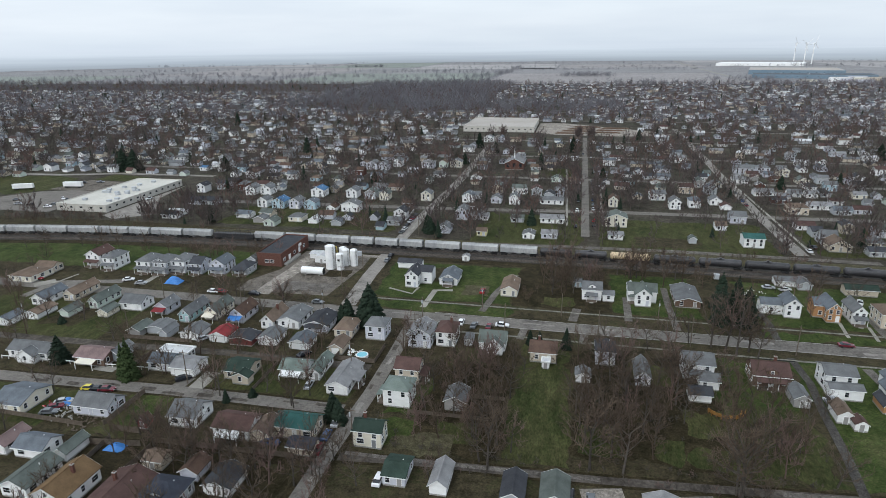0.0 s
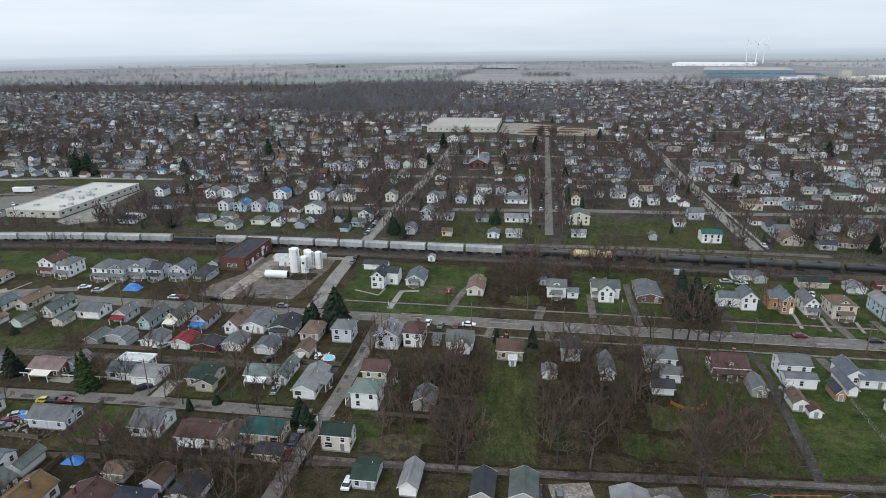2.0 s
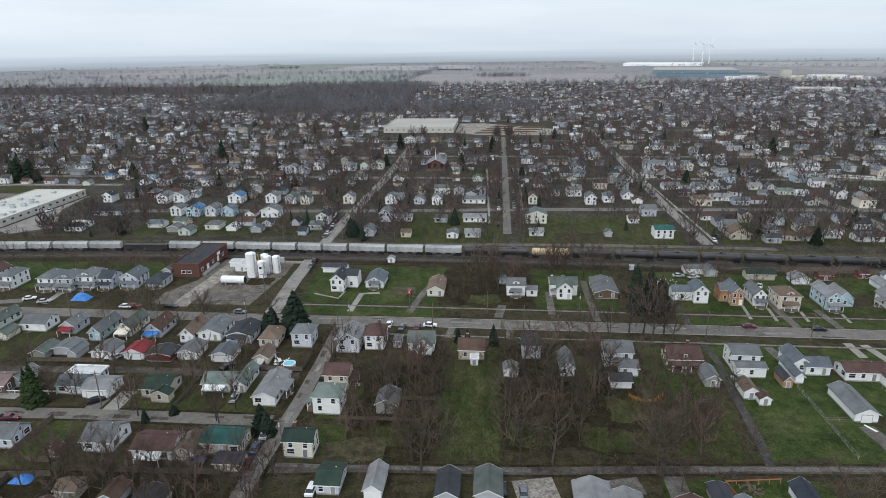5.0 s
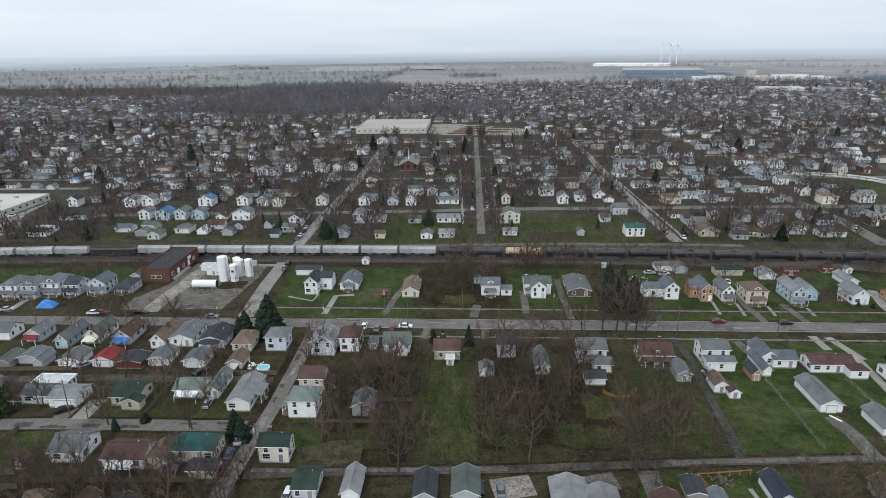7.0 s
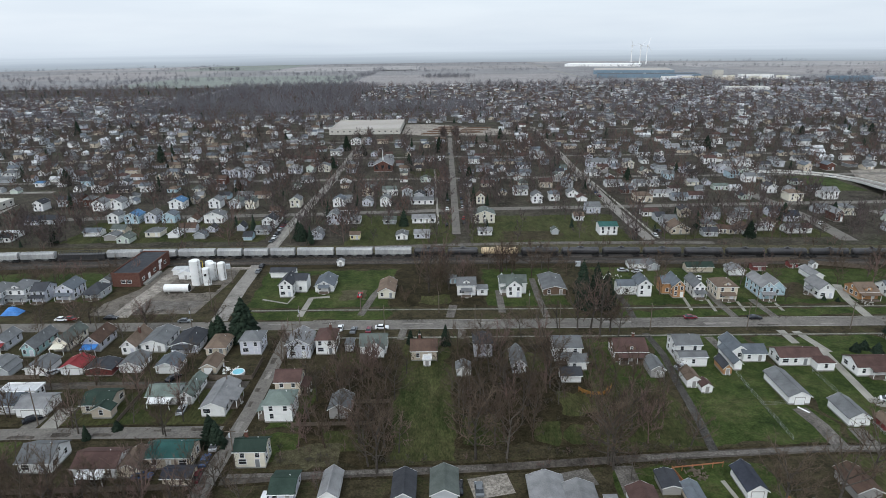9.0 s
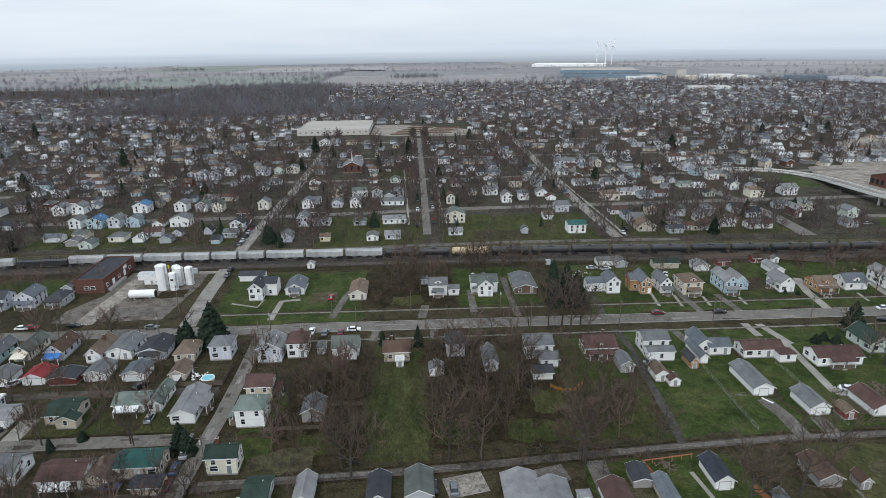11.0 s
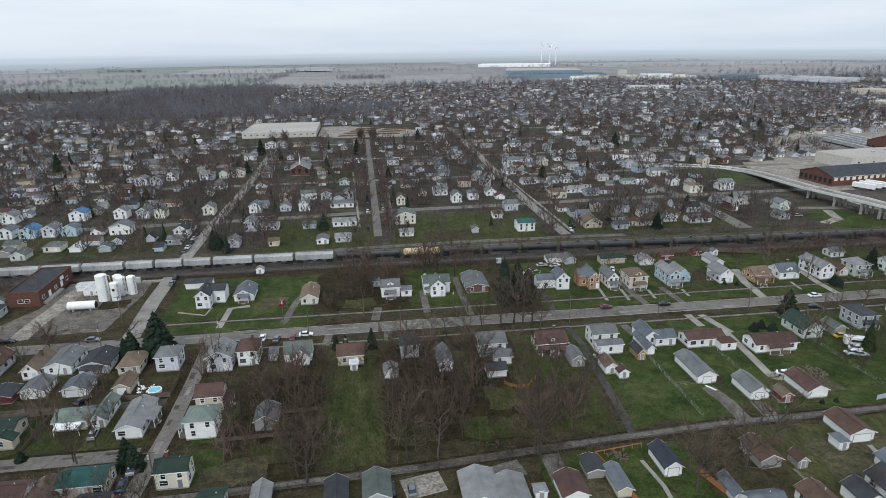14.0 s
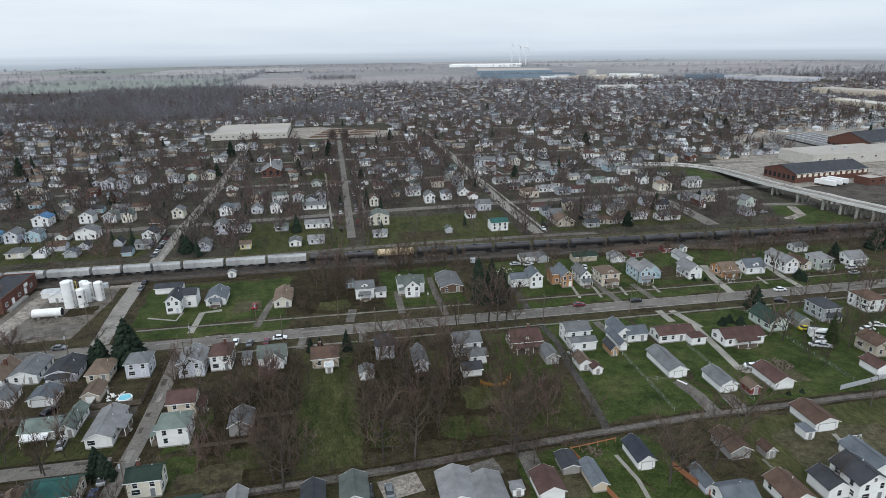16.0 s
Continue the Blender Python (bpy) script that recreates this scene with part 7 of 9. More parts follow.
# ---- fences ----
def fence(x0, y0, x1, y1, h=1.5, m=None, gap=0.0, label="weathered grey board fence along a garden"):
    m = m or WOOD
    e = empty("fence", x0, y0, 0, math.degrees(math.atan2(y1 - y0, x1 - x0)))
    n = math.hypot(x1 - x0, y1 - y0)
    k = max(1, round(n / 2.4))
    w = n / k
    post = Solid().box(-0.06, -0.06, 0, 0.06, 0.06, h + 0.1).mesh("post", [m])
    if gap:
        panel = Solid().box(0.06, -0.03, h - 0.35, w - 0.06, 0.03, h - 0.05)
    else:
        q = max(4, int(w / 0.3))
        plan = [(0.06 + (i + b) * (w - 0.12) / q, -0.03 - 0.03 * (i % 2)) for i in range(q) for b in (0.02, 0.98)]
        plan += [(w - 0.06, 0.03), (0.06, 0.03)]
        panel = Solid().slab([(a, b, h) for a, b in plan], h - 0.06)
    panel = panel.mesh("panel", [m])
    for i in range(k):
        child("post", post, e, i * w)
        child("panel", panel, e, i * w)
    child("post", post, e, n)
    return tagged(e, label, "fence")


CEDAR = "red-brown cedar fence round a back garden"
fence(-24, 142, -15, 142.2, 1.2)
fence(-39, 132, -18, 132.2, 1.1)
fence(50, 113, 62, 114.5, 1.4, REDWOOD, 1, CEDAR)
fence(50, 113, 54, 92, 1.5, REDWOOD, 0, CEDAR)
fence(70.5, 104, 75, 88, 1.5, REDWOOD, 0, CEDAR)
fence(-112.7, 127.2, -112.7, 111.5, 1.6)
fence(-144, 111.2, -118, 110.4, 1.4)
fence(-109.2, 110.4, -101.5, 110.5, 1.7)
fence(-107.2, 107.0, -106.4, 95.5, 1.5)
fence(-95.0, 106.0, -95.1, 95.0, 1.5)
fence(-126.0, 138.6, -126.0, 148.5, 1.3)
fence(-100.2, 150.4, -84.0, 150.8, 1.4)
fence(-84.0, 134.2, -84.0, 149.5, 1.2)
fence(132.5, 124.2, 150, 127, 1.5, WALL["grey"])
fence(-132, 101, -116, 103, 1.6)
fence(-150, 98, -132, 101, 1.4)
fence(-115, 104, -98, 106, 1.6)
fence(-96, 108, -60, 109, 1.5)
fence(56, 178, 66, 178, 1.1, TYRE, 1, "dark low rail fence between two houses")
fence(150, 130, 172, 138, 1.3, WALL["grey"])
fence(172, 138, 190, 139, 1.3, WALL["grey"])
fence(-142, 156, -118, 157, 1.4)
fence(-68, 155.2, -55.6, 155.2, 1.5)
fence(-68, 155.2, -68, 166, 1.5)
fence(-55.6, 155.2, -55.6, 166, 1.5)
fence(118, 248, 150, 250, 2.0)
fence(-170, 136.5, -120, 138.5, 1.2, TRIM, 1, "white low rail fence along the lane")
fence(150, 248, 180, 238, 1.8)

# ---- yard things ----
pool = empty("garden_pool", -60.6, 158.5)
child("rim", Solid().tube((0, 0, 0), (0, 0, 0.8), 1.9, 1.9, 24).mesh("rim", [TANKWHITE]), pool)
child("water", Solid().tube((0, 0, 0.8), (0, 0, 0.82), 1.6, 1.6, 24).mesh("water", [POOLBLUE]), pool)
tagged(pool, "round above-ground pool with pale blue cover", "pool")


def tarp(x, y, w, d, h, say):
    n = 7
    v = [(w * (i / n - 0.5), d * (j / n - 0.5), max(0.0, h * (1 - (2 * i / n - 1) ** 2) * (1 - (2 * j / n - 1) ** 2) ** 0.5 + random.uniform(-0.12, 0.12)) if 0 < i < n and 0 < j < n else 0.0) for j in range(n + 1) for i in range(n + 1)]
    f = [(j * (n + 1) + i, j * (n + 1) + i + 1, (j + 1) * (n + 1) + i + 1, (j + 1) * (n + 1) + i) for j in range(n) for i in range(n)]
    ob = new("tarpaulin", mesh("tarpaulin", v, f, TARP))
    ob.location = (x, y, 0.02)
    tagged(ob, say, "tarpaulin")


def heap(x, y, w, m, n, say, category="rubble"):
    """A heap of many odd pieces."""
    s = Solid()
    for _ in range(n):
        r = random.random() ** 0.6 * w
        a = random.uniform(0, 6.28)
        q = random.uniform(0.15, 0.5)
        z = max(0, (1 - r / w) * 0.7 * random.random())
        s.tube((x + r * math.cos(a), y + r * math.sin(a), z), (x + r * math.cos(a) + random.uniform(-1, 1) * q * 2, y + r * math.sin(a) + random.uniform(-1, 1) * q * 2, z + random.uniform(0.05, 0.4)), q * 0.5, q * 0.4, 5)
    tagged(new(category.replace(" ", "_") + "_heap", s.mesh("heap", [m])), say, category, kind="stuff")


dk = empty("wooden_pool_deck", 40.8, 148.5)
for i in range(10):
    a = math.radians(205 + i * 15)
    b = math.radians(205 + (i + 1) * 15 - 1)
    ring = [(3.8 * math.cos(a), 3.8 * math.sin(a)), (3.8 * math.cos(b), 3.8 * math.sin(b)), (4.9 * math.cos(b), 4.9 * math.sin(b)), (4.9 * math.cos(a), 4.9 * math.sin(a))]
    child("deck_board", Solid().slab([(*p, 0.9) for p in ring], 0.12).mesh("deck_board", [DECKWOOD]), dk)
    edge = [(4.82 * math.cos(a), 4.82 * math.sin(a)), (4.82 * math.cos(b), 4.82 * math.sin(b)), (4.95 * math.cos(b), 4.95 * math.sin(b)), (4.95 * math.cos(a), 4.95 * math.sin(a))]
    child("railing_panel", Solid().slab([(*p, 1.75) for p in edge], 0.85).mesh("railing_panel", [DECKWOOD]), dk)
    child("post", Solid().box(-0.07, -0.07, 0, 0.07, 0.07, 1.0).mesh("post", [DECKWOOD]), dk, 4.7 * math.cos(a), 4.7 * math.sin(a))
tagged(dk, "curved orange-stained wooden deck abandoned in the grass", "deck")
heap(-63.5, 160.5, 2.6, TANKWHITE, 30, "white garden clutter beside the pool", "clutter")
tarp(-157, 204, 6.5, 4.5, 2.6, "crumpled bright blue tarpaulin over a heap")
tarp(-130.5, 119, 4, 3, 1.4, "blue tarpaulin over stored things in a yard")
tarp(-103.5, 104.5, 5, 3.5, 1.0, "faded blue tarpaulin on a back garden heap")
heap(126.4, 140, 3.5, WOOD, 90, "split firewood logs in a loose heap", "firewood")
heap(117.5, 137, 3.0, CONC, 80, "pale broken rubble beside the garage", "rubble")
heap(114.5, 139.5, 2.5, CONC, 60, "pale broken rubble strewn on the grass", "rubble")
heap(55.2, 112.5, 2.4, WOOD, 60, "stacked old pallets and boards by the alley", "timber")
heap(-127, 115, 5.0, FOUND, 90, "assorted yard clutter behind the grey house", "clutter")
heap(-133, 117, 3.0, CARS["red"], 14, "assorted red yard clutter by the fence", "clutter")
heap(-119, 113, 5.0, WOOD, 60, "boards and clutter along the garden fence", "clutter")
heap(152, 205, 4.0, FOUND, 30, "assorted clutter behind garages", "clutter")
heap(68, 232, 5.0, TANKWHITE, 26, "white appliances and junk behind the house", "clutter")
heap(43, 234, 2.0, TANKWHITE, 12, "white junk on the lawn by the track", "clutter")
sw = Solid()
for u in (-1.8, 1.8):
    sw.tube((u, -0.9, 0), (u, 0, 2.2), 0.05, 0.05, 6).tube((u, 0.9, 0), (u, 0, 2.2), 0.05, 0.05, 6)
sw.tube((-1.8, 0, 2.2), (1.8, 0, 2.2), 0.05, 0.05, 6)
for u in (-0.9, 0.7):
    sw.box(u - 0.25, -0.1, 0.5, u + 0.25, 0.1, 0.55).tube((u - 0.22, 0, 0.55), (u - 0.22, 0, 2.2), 0.012, 0.012, 4).tube((u + 0.22, 0, 0.55), (u + 0.22, 0, 2.2), 0.012, 0.012, 4)
so = new("swing_set", sw.mesh("swing_set", [TRIM]))
so.location = (117, 103, 0)
tagged(so, "white metal swing set on the lawn", "swing set")
cp = empty("camper_trailer", 150.5, 153, 0, -25)
child("shell", Solid().box(-3.2, -1.2, 0.6, 3.2, 1.2, 2.9).box(-3.0, -1.1, 2.9, 3.0, 1.1, 3.0).mesh("shell", [TANKWHITE]), cp)
for u in (-0.5, 0.5):
    for v in (-1.1, 1.1):
        child("wheel", WHEEL, cp, u, v, 0.33)
child("window", Solid().box(-1.6, -1.24, 1.6, 1.6, -1.2, 2.3).mesh("window", [GLASS]), cp)
tagged(cp, "white boxy camper trailer in a cluttered yard", "camper")

# thin wire fences across the lawns
def wire_fence(points, h=1.1):
    s = Solid()
    for (x0, y0), (x1, y1) in zip(points, points[1:]):
        n = max(1, round(math.hypot(x1 - x0, y1 - y0) / 3.0))
        for i in range(n + 1):
            x, y = x0 + (x1 - x0) * i / n, y0 + (y1 - y0) * i / n
            s.tube((x, y, 0), (x, y, h), 0.03, 0.03, 5)
        for z in (0.15, h * 0.5, h):
            s.tube((x0, y0, z), (x1, y1, z), 0.016, 0.016, 3)
    return tagged(new("wire_fence", s.mesh("wire_fence", [WALL["grey"]])), "thin grey wire fence on steel posts", "fence")


wire_fence([(83.5, 155), (83.2, 139), (83.0, 124)])
wire_fence([(83.2, 139), (93, 139.4)])
wire_fence([(106, 156), (106, 124)])
wire_fence([(140, 178), (140, 125)])
plank = new("white_plank", Solid().box(-1.6, -0.25, 0, 1.6, 0.25, 0.12).mesh("white_plank", [TRIM]))
plank.matrix_basis = pose(92.5, 136.5, 0.05, 0, 0, -60)
tagged(plank, "white painted plank lying on the grass", "plank")

# ---- parked cars ----
car(84.8, 192.7, 0, "maroon")
car(106.6, 191.8, 0, "black")
car(165.4, 190.4, 0, "white")
car(-35.2, 187.3, 90, "white")
car(-30.5, 185.6, 85, "grey")
car(-25.4, 185.7, 88, "maroon")
car(-21.2, 187.5, 0, "white")
car(-32.2, 216.2, 90, "red")
car(-79.2, 250.5, 90, "black")
car(-78.9, 244.0, 90, "grey")
car(-106.4, 135.6, 40, "black")
car(-69.4, 139.1, 95, "silver")
car(-55.3, 123.7, 95, "silver")
car(-55.6, 118.1, 95, "blue")
car(-55.4, 112.7, 95, "maroon")
car(-67.6, 112.9, 0, "blue")
car(6.9, 107.4, 92, "grey")
car(23.2, 107.8, 92, "red")
car(-38.2, 105.2, 90, "white")
car(-78.4, 155.6, 60, "black")
car(-115.3, 159.6, 60, "silver")
car(-176.8, 202.2, 25, "white")
car(-169.1, 199.8, 20, "silver")
car(-134.9, 197.0, 0, "white")
car(-131.9, 197.5, 0, "red")
car(-215.3, 196.4, 0, "red")
car(69.3, 158.3, 10, "silver")
car(116.9, 139.6, -30, "white")
car(119.8, 139.7, -30, "silver")
car(158.3, 180.8, -30, "black")
car(150.3, 158.8, 0, "yellow")
car(152.4, 157.5, 0, "blue")
car(148.8, 150.3, -20, "white")
car(146.9, 146.8, -20, "silver")
car(175.3, 156.2, -30, "white")
car(169.7, 154.3, 0, "white")
car(210.9, 205.6, 0, "white")
car(207.3, 200.2, 0, "silver")
car(102.6, 229.9, 70, "white")
car(104.4, 223.9, 80, "silver")
car(80.2, 238.4, 20, "white")
car(74.7, 239.6, 0, "silver")
car(125.9, 231.4, 30, "black")
car(145.5, 148.2, 0, "white")
car(-131.2, 115.7, 40, "maroon")
car(-131.0, 118.5, 30, "silver")
car(-130.9, 113.6, 20, "grey")
car(-129.1, 125.8, 10, "yellow")
car(-126.3, 125.8, 10, "black")
car(-123.9, 126.2, 10, "maroon")
car(22.2, 110.3, 92, "black")
car(2.6, 108.0, 90, "black")
car(69.3, 157.4, 20, "grey")
car(272.1, 421.4, -20, "white")
car(196.6, 305.7, 40, "white")
car(234.5, 293.1, 0, "silver")
car(-85.4, 320.0, 82, "black")
car(-85.3, 313.3, 82, "maroon")
car(-85.2, 306.9, 82, "silver")
car(-84.8, 299.6, 82, "black")
car(-84.5, 292.7, 82, "white")
car(-84.4, 287.0, 82, "grey")
car(12.1, 570.7, 90, "silver")
car(12.0, 545.3, 90, "black")
car(5.6, 536.5, 90, "grey")
car(11.9, 522.0, 90, "white")
car(11.5, 425.0, 90, "grey")
car(3.5, 419.5, 90, "white")
car(11.4, 413.9, 90, "black")
car(11.4, 401.6, 90, "maroon")
car(3.1, 396.6, 90, "black")
car(11.3, 388.3, 90, "white")
car(11.3, 371.3, 90, "blue")
car(2.6, 367.0, 90, "grey")
car(11.2, 359.8, 90, "grey")
car(11.2, 348.9, 90, "silver")
car(2.2, 345.1, 90, "white")
car(11.1, 324.3, 90, "red")
car(11.0, 315.3, 90, "black")
car(1.6, 312.0, 90, "black")
car(98.1, 417.5, 90, "black")
car(98.1, 404.6, 90, "grey")
car(97.7, 383.8, 90, "blue")
car(97.4, 372.8, 90, "maroon")
car(104.5, 289.2, 90, "white")
car(108.4, 295.6, 90, "black")
car(-345.9, 313.7, 30, "grey")
car(-335.8, 305.1, 20, "silver")
car(-325.5, 303.9, 10, "black")
car(-311.4, 302.0, 15, "white")
car(-311.8, 307.6, 15, "grey")
car(-318.3, 321.3, -40, "white")
car(-313.4, 319.2, -40, "black")
car(-309.0, 321.0, -40, "maroon")
car(-342.0, 365.4, 10, "black", "truck")
car(-331.0, 369.1, 5, "grey", "truck")
car(-305.4, 352.9, 80, "black")
car(-262.5, 330.0, 75, "white", "truck")
car(-118.0, 197.8, 0, "black")
car(-90.5, 194.5, 0, "grey")

# ---- north of the railway: large buildings ----
def hall(name, x0, y0, x1, y1, h, wall, top, say, rz=0, rim=0.5, units=0, category="warehouse"):
    """A flat-roofed hall with a parapet, rows of windows and roof units."""
    cx, cy, w, d = (x0 + x1) / 2, (y0 + y1) / 2, (x1 - x0) / 2, (y1 - y0) / 2
    e = empty(name, cx, cy, 0, rz)
    child("wall", Solid().box(-w, -d, 0, w, d, h).mesh("wall", [wall]), e)
    r = Solid().box(-w + 0.3, -d + 0.3, h + 0.004, w - 0.3, d - 0.3, h + 0.1, 0)
    for a in ((-w - 0.1, -d - 0.1, w + 0.1, -d + 0.3), (-w - 0.1, d - 0.3, w + 0.1, d + 0.1), (-w - 0.1, -d + 0.3, -w + 0.3, d - 0.3), (w - 0.3, -d + 0.3, w + 0.1, d - 0.3)):
        r.box(a[0], a[1], h + 0.004, a[2], a[3], h + rim, 1)
    child("roof", r.mesh("roof", [top, wall]), e)
    unit = Solid().box(-1.2, -1.0, 0, 1.2, 1.0, 1.1).box(-1.3, -1.1, 1.1, 1.3, 1.1, 1.2).mesh("roof_unit", [WALL["grey"]])
    for i in range(units):
        child("roof_unit", unit, e, random.uniform(-0.75, 0.75) * w, random.uniform(-0.75, 0.75) * d, h + 0.1)
    pane = Solid().box(-0.9, -0.03, 0, 0.9, 0.03, 1.0).mesh("window", [GLASS])
    n = max(2, min(12, int(w * 2 / 6)))
    for i in range(n):
        child("window", pane, e, -w + (i + 0.5) * 2 * w / n, -d - 0.03, h * 0.5)
    n = max(2, min(14, int(d * 2 / 6)))
    for i in range(n):
        child("window", pane, e, w + 0.03, -d + (i + 0.5) * 2 * d / n, h * 0.5, 90)
    return tagged(e, say, category)


store = hall("warehouse", -300, 297, -266, 370, 3.9, WALL["block"], ROOFWHITE, "long pale block warehouse with white flat roof", 0, 0.5, 16)
sheet("car_park", [(-362, 292), (-302, 292), (-302, 343), (-330, 346), (-352, 338), (-368, 318)], 0.058, ASPHALT, "worn grey asphalt car park beside the warehouse", "car park")
sheet("car_park", [(-264, 291), (-252, 285), (-236, 298), (-258, 335), (-264, 372)], 0.05, TANROAD, "pale worn asphalt yard along the warehouse wall", "car park")
sheet("dirt_yard", [(-352, 345), (-303, 347), (-303, 374), (-345, 376)], 0.055, DEPOT, "brown gravel storage yard with parked trailers", "yard")
sheet("lawn", [(-368, 326), (-348, 344), (-358, 380), (-384, 386), (-432, 378), (-404, 346)], 0.05, MEADOW, "rough mown grass beside the warehouse yard", "lawn")
sheet("lawn", [(-345, 378), (-312, 376), (-308, 392), (-342, 398)], 0.05, MEADOW, "rough mown grass behind the storage yard", "lawn")
ribbon("road", [(-470, 372), (-404, 352), (-372, 322), (-362, 300)], 5.0, 0.062, TANROAD, "pale worn access drive to the car park", "road")
ribbon("road", [(-480, 388), (-384, 390), (-340, 402), (-262, 404)], 5.5, 0.062, TANROAD, "pale access road behind the warehouse", "road")
hall("warehouse", -123, 672, -46, 757, 5.4, WALL["block"], STONE, "very large stone-grey flat roofed warehouse", 0, 0.8, 0)
sheet("storage_yard", [(-44, 757), (-44, 672), (-20, 657), (50, 653), (95, 672), (70, 700), (-15, 757)], 0.06, PALE, "pale gravel storage yard with stacked materials", "yard")
for i in range(7):
    st = new("material_stack", Solid().box(-15, -1.6, 0, 15, 1.6, 0.7).box(-13, -1.0, 0.7, 12, 1.0, 1.3).mesh("material_stack", [WALL["brownbrick"]]))
    st.location = (-8 + (i % 2) * 34 + i * 3, 668 + i * 9, 0.06)
    tagged(st, "long brown stack of stored material in the yard", "stack", group="stacks in the yard")


def gabled_hall(name, x, y, w, d, h, rise, wall, tile, say, rz=0, category="factory"):
    e = empty(name, x, y, 0, rz)
    child("wall", body(w, d, h, "y" if d > w else "x", rise, wall), e)
    child("roof", roof_mesh(w, d, h, "y" if d > w else "x", rise, tile, 0.5), e)
    pane = Solid().box(-1.3, -0.05, 0, 1.3, 0.05, 2.0).mesh("window", [WALL["cream"]])
    n = int(max(w, d) / 4.5)
    for i in range(n):
        u = -max(w, d) / 2 + (i + 0.5) * max(w, d) / n
        if d > w:
            child("window", pane, e, -w / 2 - 0.05, u, h - 2.6, 90)
        else:
            child("window", pane, e, u, -d / 2 - 0.05, h - 2.6)
    n = int(min(w, d) / 4.0)
    dark = Solid().box(-1.1, -0.05, 0, 1.1, 0.05, 3.0).mesh("window", [GLASS])
    for i in range(n):
        u = -min(w, d) / 2 + (i + 0.5) * min(w, d) / n
        if d > w:
            child("window", dark, e, u, -d / 2 - 0.05, 2.0)
        else:
            child("window", dark, e, -w / 2 - 0.05, u, 2.0, 90)
    return tagged(e, say, category)


# church with a steep front gable
ch = gabled_hall("church", -45.5, 472, 14, 22, 5.0, 3.4, "brick", "lightgrey", "red brick church with a broad pale gable roof", 0, "church")
child("spire", Solid().tube((0, -8, 7.5), (0, -8, 16), 0.5, 0.08, 8).mesh("spire", [TRIM]), ch)

# brick works beyond the viaduct
gabled_hall("factory", 333, 371, 62, 28, 6.6, 4.2, "brick", "dark", "long red brick factory with dark roof and clerestory", 6)
hall("factory_annex", 345, 339, 359, 350, 4.6, WALL["brick"], STONE, "low red brick factory annex with flat roof", 6, 0.4, 0, "factory")
hall("factory", 358, 412, 520, 446, 8.0, WALL["block"], STONE, "large pale metal clad factory hall", 5, 0.4, 4, "factory")
gabled_hall("factory", 487, 470, 96, 38, 9.0, 7.0, "brick", "dark", "large red brick factory with a dark gable roof", 12)
sheet("works_yard", [(286, 300), (460, 300), (640, 420), (640, 640), (540, 640), (400, 560), (330, 450), (300, 446), (288, 420)], 0.04, PALE, "pale gravel works yard behind the viaduct", "yard")
for i in range(5):
    for k in range(5):
        e = empty("semi_trailer", 431 + i * 9.5 + k * 1.2, 464 + i * 4 + k * 15.0, 0.04, 87)
        child("box_body", Solid().box(-6.5, -1.3, 1.2, 6.5, 1.3, 4.1).mesh("box_body", [HOPPERGREY]), e)
        child("chassis", Solid().box(-6.0, -1.0, 0, 6.0, 1.0, 1.2).mesh("chassis", [TYRE]), e)
        tagged(e, "pale grey semi trailer parked in a long row", "trailer", group="parked trailers")
sheet("works_yard", [(290, 300), (470, 300), (470, 352), (366, 350), (300, 344), (288, 350)], 0.062, LANE, "dark worn asphalt in front of the brick factory", "yard")
sheet("works_yard", [(402, 462), (480, 490), (480, 560), (440, 560), (405, 540)], 0.055, ASPHALT, "asphalt trailer park beside the works", "yard")


def box_trailer(x, y, rz):
    e = empty("semi_trailer", x, y, 0.06, rz)
    child("box_body", Solid().box(-6.5, -1.3, 1.2, 6.5, 1.3, 4.1).mesh("box_body", [TANKWHITE]), e)
    for u in (-5.2, -4.0, 4.5):
        for v in (-0.95, 0.95):
            child("wheel", Solid().tube((u, v - 0.2, 0.5), (u, v + 0.2, 0.5), 0.5, 0.5, 10).mesh("wheel", [TYRE]), e)
    child("chassis", Solid().box(-6.3, -0.6, 0.85, 6.3, 0.6, 1.2).mesh("chassis", [TYRE]), e)
    return tagged(e, "white box semi trailer parked in the works yard", "trailer", group="parked trailers")


for i in range(3):
    box_trailer(318 + i * 6.5, 344 + i * 2.2, -66)
box_trailer(-368, 341, 20)
box_trailer(-338, 352, 8)
sheet("grass_bank", [(240, 428), (258, 427), (270, 416), (270, 380), (250, 381), (240, 400)], 0.075, LAWN, "bright mown grass beside the viaduct ramp", "lawn")
sheet("grass_bank", [(240, 268), (274, 268), (268, 306), (250, 306), (240, 290)], 0.075, LAWN, "bright mown grass under the viaduct", "lawn")

# the road viaduct
VIADUCT = smooth([(200, 449), (240, 443), (266, 433), (279, 416), (279, 395), (275, 370), (272, 330), (274, 291), (278, 272), (283, 250), (294, 195)], 6)
v, f = [], []
for i, (x, y) in enumerate(VIADUCT):
    x1, y1 = VIADUCT[min(i + 1, len(VIADUCT) - 1)]
    x0, y0 = VIADUCT[max(i - 1, 0)]
    n = math.hypot(x1 - x0, y1 - y0)
    nx, ny = -(y1 - y0) / n, (x1 - x0) / n
    z = 0.15 + 7.0 * min(1, max(0, (i - 17) / 24)) ** 1.1
    ring = [(-4.7, -0.6), (-4.7, 0.85), (-4.2, 0.85), (-4.2, 0), (4.2, 0), (4.2, 0.85), (4.7, 0.85), (4.7, -0.6)]
    v += [(x + nx * o, y + ny * o, max(z + dz, -0.3)) for o, dz in ring]
k = 8
